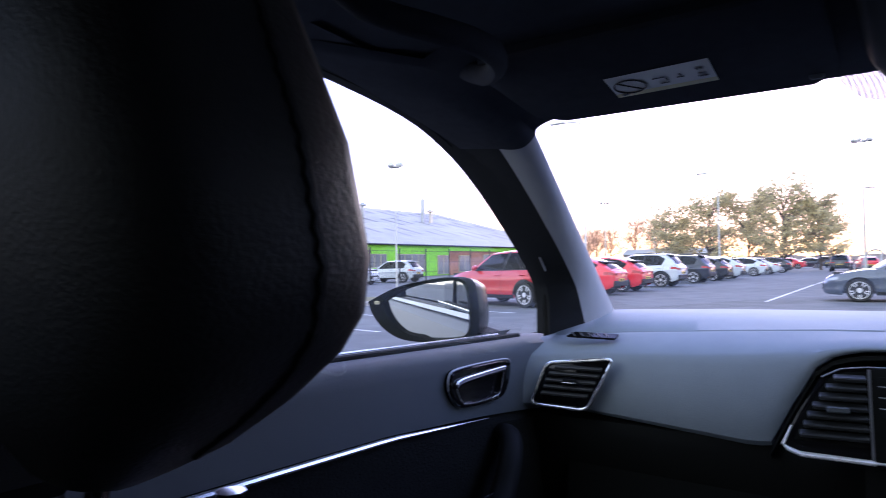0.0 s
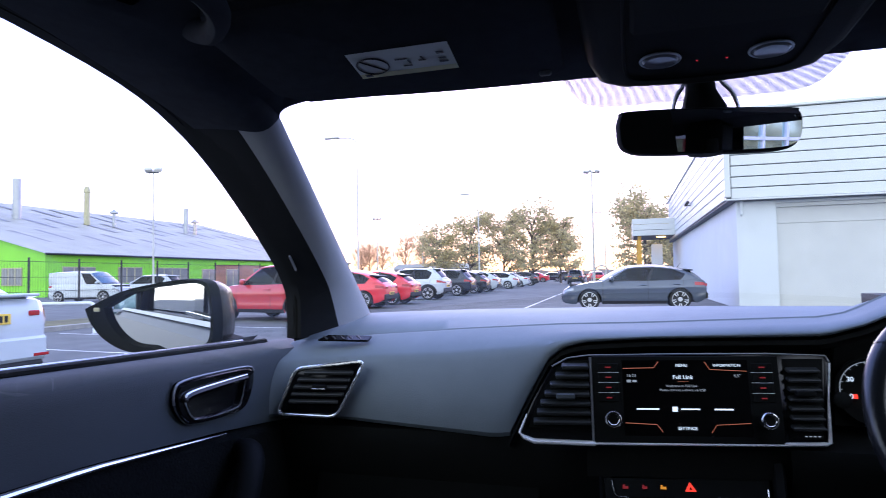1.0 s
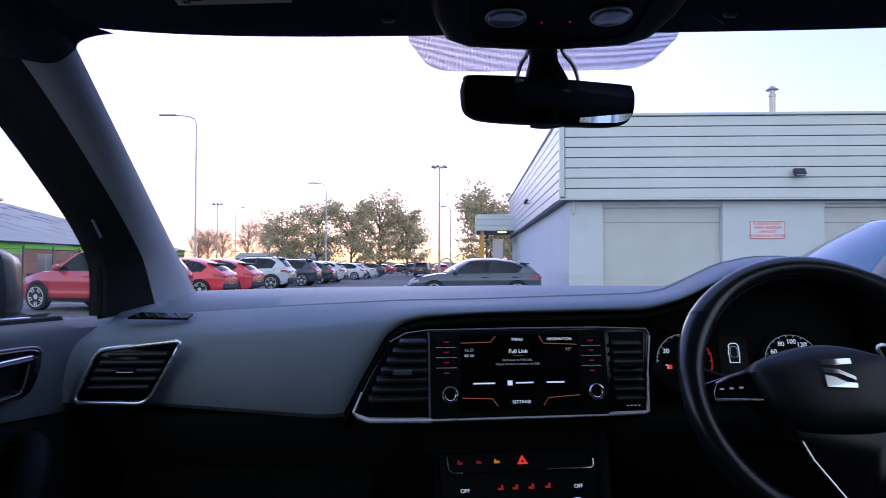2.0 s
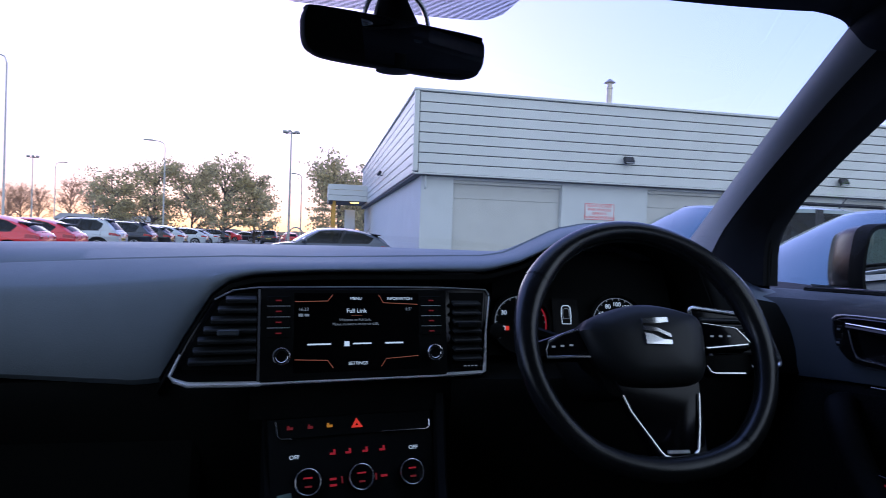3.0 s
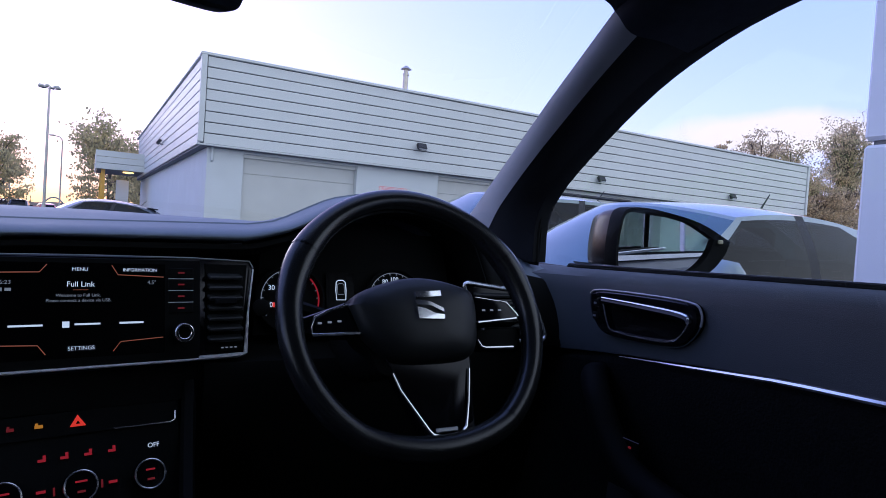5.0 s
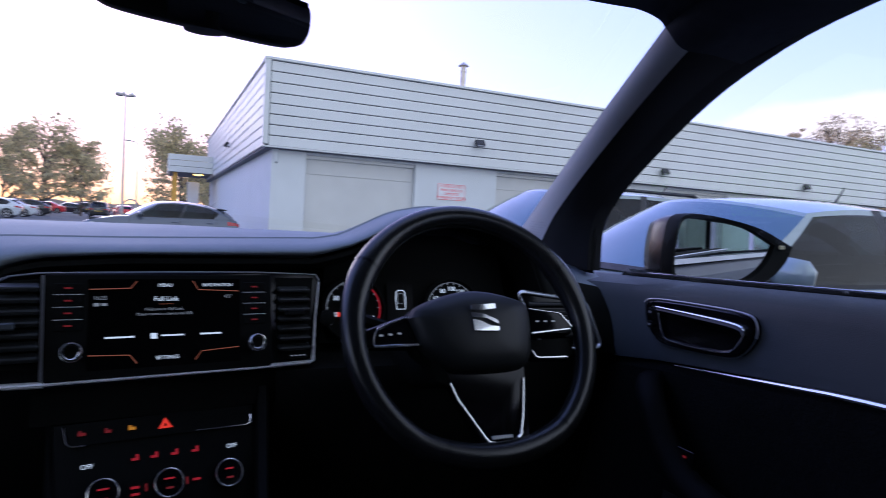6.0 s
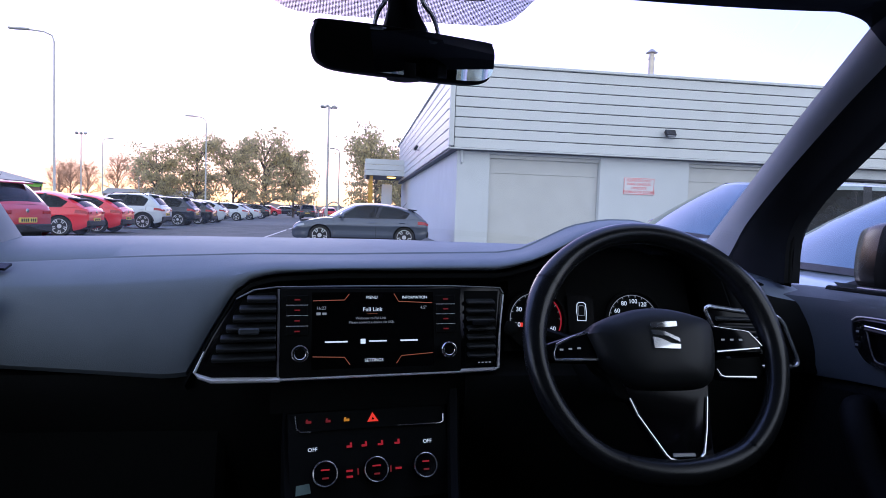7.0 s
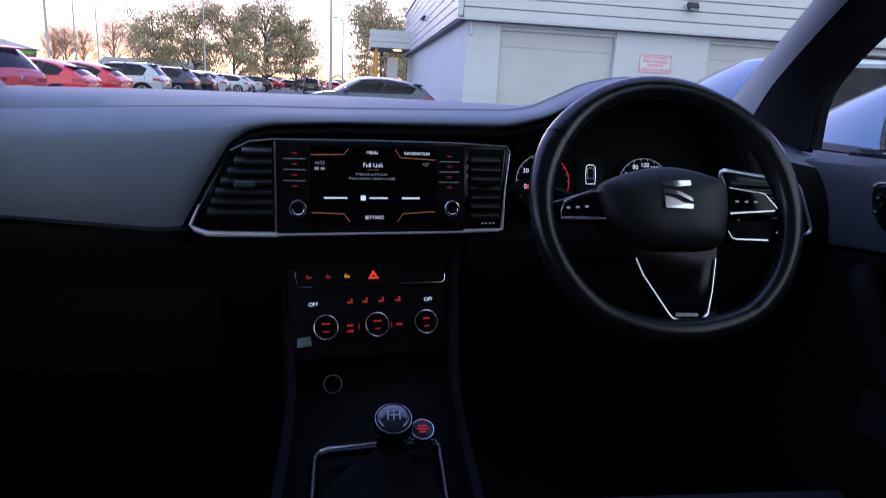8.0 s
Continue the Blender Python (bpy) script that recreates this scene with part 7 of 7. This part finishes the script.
    part("weather_strip", Geo().tube([(s * 0.742, y, belt_z(y) + 0.004) for y in np.linspace(0.08, 0.97, 12)], 0.006, 8), BLACK, ob)
    part("window_moulding", Geo().tube([(s * 0.770, y, belt_z(y) + 0.008) for y in np.linspace(0.08, 0.94, 12)], 0.002, 6), SATIN, ob, "thin bright window moulding")


door(-1, "door_1")
door(1, "door_2")


# ---- door mirrors ----
MIRROR_SHELL = material("gloss_black_paint", (0.010, 0.011, 0.012), 0.25, 0.0, vary=0.04, scale=3, spec=0.22)


def door_mirror(s, tilt):
    ob = thing("door_mirror", "dark grey and black door mirror outside the side window", "mirror")
    ol = [(1.125, 1.118), (1.04, 1.150), (0.95, 1.166), (0.88, 1.172), (0.835, 1.164), (0.822, 1.130), (0.818, 1.08), (0.826, 1.046), (0.86, 1.031), (0.93, 1.028), (1.02, 1.034), (1.075, 1.056), (1.11, 1.088)]
    ol = [(0.974 + (p.x - 0.974) * 0.77, p.y) for p in curve([(x, z, 0) for x, z in ol] + [(*ol[0], 0)], 53)[:-1]]
    cx, cz, rake = 0.965, 1.098, 0.30
    back = lambda x: -rake * (x - 0.965)
    # the glass leaves a broad black margin towards the outer tip
    inner = [(cx + (x - cx) * (0.92 if x < cx else 0.74), cz + (z - cz) * (0.90 if x < cx else 0.86) + (0.004 if x > cx else 0.0)) for x, z in ol]
    rings = []
    for y, k in ((0.95, 1.0), (0.965, 0.995), (1.0, 0.95), (1.035, 0.84), (1.06, 0.60), (1.07, 0.2)):
        rings.append([(s * (cx + (x - cx) * k), y + back(x), cz + (z - cz) * k) for x, z in ol])
    shell = Geo().loft(rings, True, False)
    shell.f.append(tuple(range(len(shell.v) - len(ol), len(shell.v))))
    part("housing", shell, MIRROR_SHELL, ob, "gloss black mirror housing")
    deep = [(s * (cx + (x - cx) * 0.98), 0.985 + back(x), cz + (z - cz) * 0.98) for x, z in inner]
    near = [(s * x, 0.944 + back(x), z) for x, z in inner]
    face = [(s * (cx + (x - cx) * 0.985), 0.940 + back(x), cz + (z - cz) * 0.985) for x, z in ol]
    rim = [(s * (cx + (x - cx) * 1.005), 0.953 + back(x), cz + (z - cz) * 1.005) for x, z in ol]
    tail = [(s * (cx + (x - cx) * 1.003), 0.968 + back(x), cz + (z - cz) * 1.003) for x, z in ol]
    part("bezel", Geo().loft([deep, near, face, rim, tail], True, False), BLACK, ob, "black frame round the mirror glass")
    cxm = 0.960
    gl = Geo()
    gl.add([(s * (x - cxm), 0, z - cz) for x, z in [(cx + (x - cx) * 1.03, cz + (z - cz) * 1.03) for x, z in inner]], [tuple(range(len(inner)))])
    mg = part("mirror_glass", gl, MIRROR, ob, "clear mirror glass", 0)
    mg.matrix_basis = pose(s * cxm, 0.972, cz, tilt[0], 0, -s * tilt[1])
    part("foot", Geo().loft([[(s * x, y + dy, z + dz) for dy, dz in ((-0.03, -0.012), (0.05, -0.012), (0.045, 0.016), (-0.025, 0.016))] for x, y, z in ((0.77, 1.05, 1.030), (0.84, 1.05, 1.025), (0.90, 1.05, 1.04))]), BLACK, ob)
    part("indicator", Geo().box((s * 1.066, 0.908, 1.116), (0.014, 0.004, 0.008), None, 0.0015), FRAME_WHITE, ob, "small white warning symbol")


door_mirror(-1, (-0.5, 24))
door_mirror(1, (0.5, 31))

# ---- rear-view mirror, overhead console, visors ----
RM = pose(0.014, 0.800, 1.352, 90 + 3, 0, 21) @ pose(0, 0, 0, 0, 0, 1.7)
rv = thing("rear_view_mirror", "black framed rear-view mirror on a windscreen stem", "mirror")
ro = [(-0.124, 0.012), (-0.120, 0.026), (-0.108, 0.032), (0.0, 0.035), (0.108, 0.032), (0.120, 0.026), (0.124, 0.012), (0.122, -0.014), (0.112, -0.027), (0.085, -0.033), (0.0, -0.034), (-0.085, -0.033), (-0.112, -0.027), (-0.122, -0.014)]
ro = [(p.x * 0.98, p.y * 0.86 - 0.003) for p in curve([(u, v, 0) for u, v in ro] + [(*ro[0], 0)], 57)[:-1]]
rm = at(RM)
part("housing", Geo().loft([[rm(u * k, v * k, w) for u, v in ro] for k, w in ((0.965, 0.005), (0.99, 0.0035), (1.0, 0.0), (0.99, -0.012), (0.85, -0.028), (0.45, -0.040), (0.1, -0.042))]), BLACK, rv, "black housing")
gl = Geo().add([(u * 0.945, v * 0.90, 0) for u, v in ro], [tuple(range(len(ro)))])
mg = part("mirror_glass", gl, MIRROR, rv, "clear mirror glass", 0)
mg.matrix_basis = RM @ pose(0, 0, 0.0085, 0.6, -4)
part("sensor_button", Geo().revolve([(0.022, -0.02), (0.022, -0.002), (0.010, 0.0)], RM @ pose(0, -0.034, -0.012, 90), 18), BLACK, rv)
part("stem", Geo().loft([[(c[0] + a * math.cos(t), c[1] + b * math.sin(t), c[2]) for t in np.linspace(0, 2 * math.pi, 13)[:-1]] for c, a, b in (((0.004, 0.800, 1.425), 0.017, 0.03), ((0.006, 0.812, 1.405), 0.019, 0.022), ((0.010, 0.815, 1.385), 0.028, 0.018), ((0.012, 0.815, 1.365), 0.030, 0.015))]), BLACK, rv, "black stem")
for s in (-1, 1):
    part("stem_cover", Geo().tube(curve([(0.006 + s * 0.020, 0.80, 1.428), (0.007 + s * 0.023, 0.80, 1.412), (0.009 + s * 0.034, 0.806, 1.398), (0.011 + s * 0.040, 0.815, 1.376), (0.011 + s * 0.034, 0.822, 1.352)], 14), 0.0030, 6), SATIN, rv)

def curve2(points, n):
    return [(p.x, p.y) for p in curve([(u, v, 0) for u, v in points], n)]


oh = thing("overhead_console", "black overhead console with two reading lamps", "console")
oc2 = [(-0.130, 0.44), (-0.128, 0.66), (-0.118, 0.715), (-0.095, 0.735), (0.0, 0.748), (0.095, 0.735), (0.118, 0.715), (0.128, 0.66), (0.130, 0.44)]
part("cover", Geo().loft([[(x * k, 0.59 + (y - 0.59) * k, z + 0.17 * (0.59 - y) * 0.35) for x, y in oc2] for k, z in ((1.06, 1.446), (1.03, 1.422), (1.0, 1.410), (0.95, 1.405), (0.88, 1.4035))]), OVERHEAD, oh)
part("bezel", Geo().tube([(x, y, 1.4025 - 0.06 * (y - 0.59)) for x, y in curve2([(-0.091, 0.44), (-0.091, 0.58), (-0.089, 0.672), (-0.078, 0.697), (-0.05, 0.705), (0.0, 0.708), (0.05, 0.705), (0.078, 0.697), (0.089, 0.672), (0.091, 0.58), (0.091, 0.44)], 50)], 0.0022, 6), OVERHEAD, oh, "raised edge of the lamp panel")
part("inner_panel", Geo().box((0, 0.52, 1.409), (0.17, 0.10, 0.012), pose(0, 0, 0, -4), 0.004), BLACK, oh)
for x in (-0.053, 0.056):
    ln = part("reading_lamp", Geo().revolve([(0.020, 0.010), (0.020, -0.002), (0.0165, -0.005), (0.003, -0.006)], pose(x, 0.645, 1.4, -4), 26), LENS, oh, "oval reading lamp lens")
    part("lamp_rim", Geo().tube([pose(x, 0.645, 1.4, -4) @ Vector((0.0205 * math.cos(a), 0.0205 * math.sin(a), -0.002)) for a in np.linspace(0, 2 * math.pi, 29)[:-1]], 0.0014, 6, True), STEEL, ln)
for x in (-0.014, 0.016):
    part("indicator", Geo().box((x, 0.66, 1.3985), (0.002, 0.002, 0.001)), LED_RED, oh)


def visor(s):
    ob = thing("sun_visor", "folded dark sun visor" + (" with a printed warning label" if s < 0 else ""), "sun visor")
    g = Geo()
    out = [(0.155, 0.47), (0.155, 0.645), (0.175, 0.664), (0.48, 0.655), (0.515, 0.63), (0.52, 0.50), (0.50, 0.465)]
    vz = lambda y: 1.4315 - 0.19 * (y - 0.46)
    rings = [[(s * (0.345 + (x - 0.345) * k), 0.58 + (y - 0.58) * k, vz(y) + h) for x, y in out] for k, h in ((0.97, 0.020), (1.0, 0.012), (1.0, 0.004), (0.97, 0.0))]
    part("flap", g.loft(rings), HEADLINER, ob)
    part("clip", Geo().box((s * 0.176, 0.640, 1.396), (0.014, 0.008, 0.006), None, 0.002), DOOR_CARD, ob)
    if s < 0:
        q = lambda x, y: Vector((x, y, vz(y) - 0.0012))
        part("warning_label", Geo().add([q(-0.384, 0.556), q(-0.267, 0.553), q(-0.268, 0.607), q(-0.385, 0.609)], [(0, 1, 2, 3)]), LABEL_PAPER, ob, "off-white printed warning label", 0)
        ring = Geo().tube([q(-0.362 + 0.0185 * math.cos(a), 0.584 + 0.0165 * math.sin(a)) - Vector((0, 0, 0.0008)) for a in np.linspace(0, 2 * math.pi, 25)[:-1]], 0.0010, 4, True)
        ring.tube([q(-0.374, 0.572) - Vector((0, 0, 0.0004)), q(-0.350, 0.596) - Vector((0, 0, 0.0004))], 0.0010, 4)
        part("label_band", Geo().add([q(-0.384, 0.5995) - Vector((0, 0, 0.0005)), q(-0.268, 0.5975) - Vector((0, 0, 0.0005)), q(-0.268, 0.607) - Vector((0, 0, 0.0005)), q(-0.385, 0.609) - Vector((0, 0, 0.0005))], [(0, 1, 2, 3)]), material("label_yellow", (0.72, 0.66, 0.38), 0.6), ob, "pale yellow heading band", 0)
        part("prohibition_mark", ring, LABEL_INK, ob)
        for x, y, w, h in ((-0.326, 0.576, 0.014, 0.0022), (-0.318, 0.582, 0.0022, 0.010), (-0.322, 0.590, 0.010, 0.0024), (-0.303, 0.582, 0.008, 0.0024), (-0.302, 0.577, 0.0022, 0.008), (-0.280, 0.589, 0.010, 0.004), (-0.280, 0.582, 0.008, 0.003), (-0.280, 0.571, 0.008, 0.006), (-0.374, 0.603, 0.008, 0.006)):
            p = q(x, y)
            part("label_print", Geo().box((p.x, p.y, p.z - 0.0008), (w, h, 0.0006)), LABEL_INK, ob, "", 0)


visor(-1)
visor(1)
gh = thing("grab_handle", "black folding grab handle under the roof lining", "handle")
part("grip", Geo().tube(curve([(-0.500, 0.235, 1.450), (-0.470, 0.25, 1.420), (-0.431, 0.290, 1.405), (-0.418, 0.330, 1.403), (-0.420, 0.370, 1.403), (-0.440, 0.412, 1.405), (-0.474, 0.452, 1.412), (-0.505, 0.480, 1.424), (-0.540, 0.505, 1.446)], 34), [0.0105] * 30 + [0.0115, 0.0125, 0.0135, 0.014], 12, False, 1.2), HEADLINER, gh)
for y in (0.24, 0.487):
    part("mount", Geo().box((-0.540, y, 1.462), (0.05, 0.03, 0.022), None, 0.006), BLACK, gh)


# ---- front seats ----
def seat(s):
    ob = thing("front_seat", "black leather front seat with stitched headrest", "car seat", pose(s * 0.375, 0, 0), "front seats")

    def slab(rows):
        g = Geo()
        rings = []
        for (y, z, w, d, lean) in rows:
            ring = []
            for k in range(24):
                a = 2 * math.pi * k / 24
                c, q = math.cos(a), math.sin(a)
                e = 0.5
                ring.append((w * math.copysign(abs(c) ** e, c), y + d * math.copysign(abs(q) ** e, q) * math.cos(lean), z + d * math.copysign(abs(q) ** e, q) * math.sin(lean)))
            rings.append(ring)
        return g.loft(rings)

    hr = part("headrest", slab([(-0.005, 1.109, 0.012, 0.016, 0.1), (-0.005, 1.119, 0.034, 0.036, 0.1), (-0.006, 1.140, 0.070, 0.046, 0.1), (-0.007, 1.161, 0.100, 0.050, 0.1), (-0.009, 1.177, 0.115, 0.051, 0.1), (-0.012, 1.198, 0.1215, 0.051, 0.1), (-0.018, 1.240, 0.1175, 0.050, 0.1), (-0.026, 1.295, 0.101, 0.043, 0.1), (-0.031, 1.328, 0.084, 0.034, 0.1), (-0.034, 1.342, 0.05, 0.018, 0.1)]), LEATHER, ob, "grained black leather headrest")
    prof = [(1.119, 0.034), (1.140, 0.070), (1.161, 0.100), (1.177, 0.115), (1.198, 0.1215), (1.240, 0.1175), (1.295, 0.101)]
    for q in (-1, 1):
        path = []
        for i in range(40):
            z = 1.122 + 0.165 * i / 39
            path.append((q * spline(prof, z) * 1.0, -0.002 - max(0.0, z - 1.15) * 0.12 + 0.0006 * (-1) ** i, z))
        part("seam", Geo().tube(path, [0.0016 + 0.0006 * (i % 2) for i in range(40)], 6), LEATHER, hr, "stitched seam")
    for x in (-0.055, 0.055):
        part("headrest_post", Geo().tube([(x, 0.002, 1.02), (x, 0.004, 1.11)], 0.006, 8), CHROME, ob)
    part("backrest", slab([(0.22, 0.56, 0.20, 0.06, 0.3), (0.18, 0.66, 0.235, 0.075, 0.3), (0.12, 0.80, 0.235, 0.07, 0.3), (0.06, 0.94, 0.215, 0.06, 0.3), (0.02, 1.02, 0.18, 0.05, 0.3), (0.01, 1.045, 0.13, 0.03, 0.3), (0.008, 1.052, 0.06, 0.015, 0.3)]), LEATHER, ob, "black leather backrest")
    part("cushion", Geo().box((0, 0.46, 0.565), (0.46, 0.52, 0.15), pose(0, 0, 0, 8), 0.05), LEATHER, ob, "black leather seat cushion")
    for x in (-0.19, 0.19):
        part("seat_rail", Geo().box((x, 0.40, 0.40), (0.05, 0.55, 0.24), None, 0.01), BLACK, ob)
    return ob


seat(-1)
seat(1)
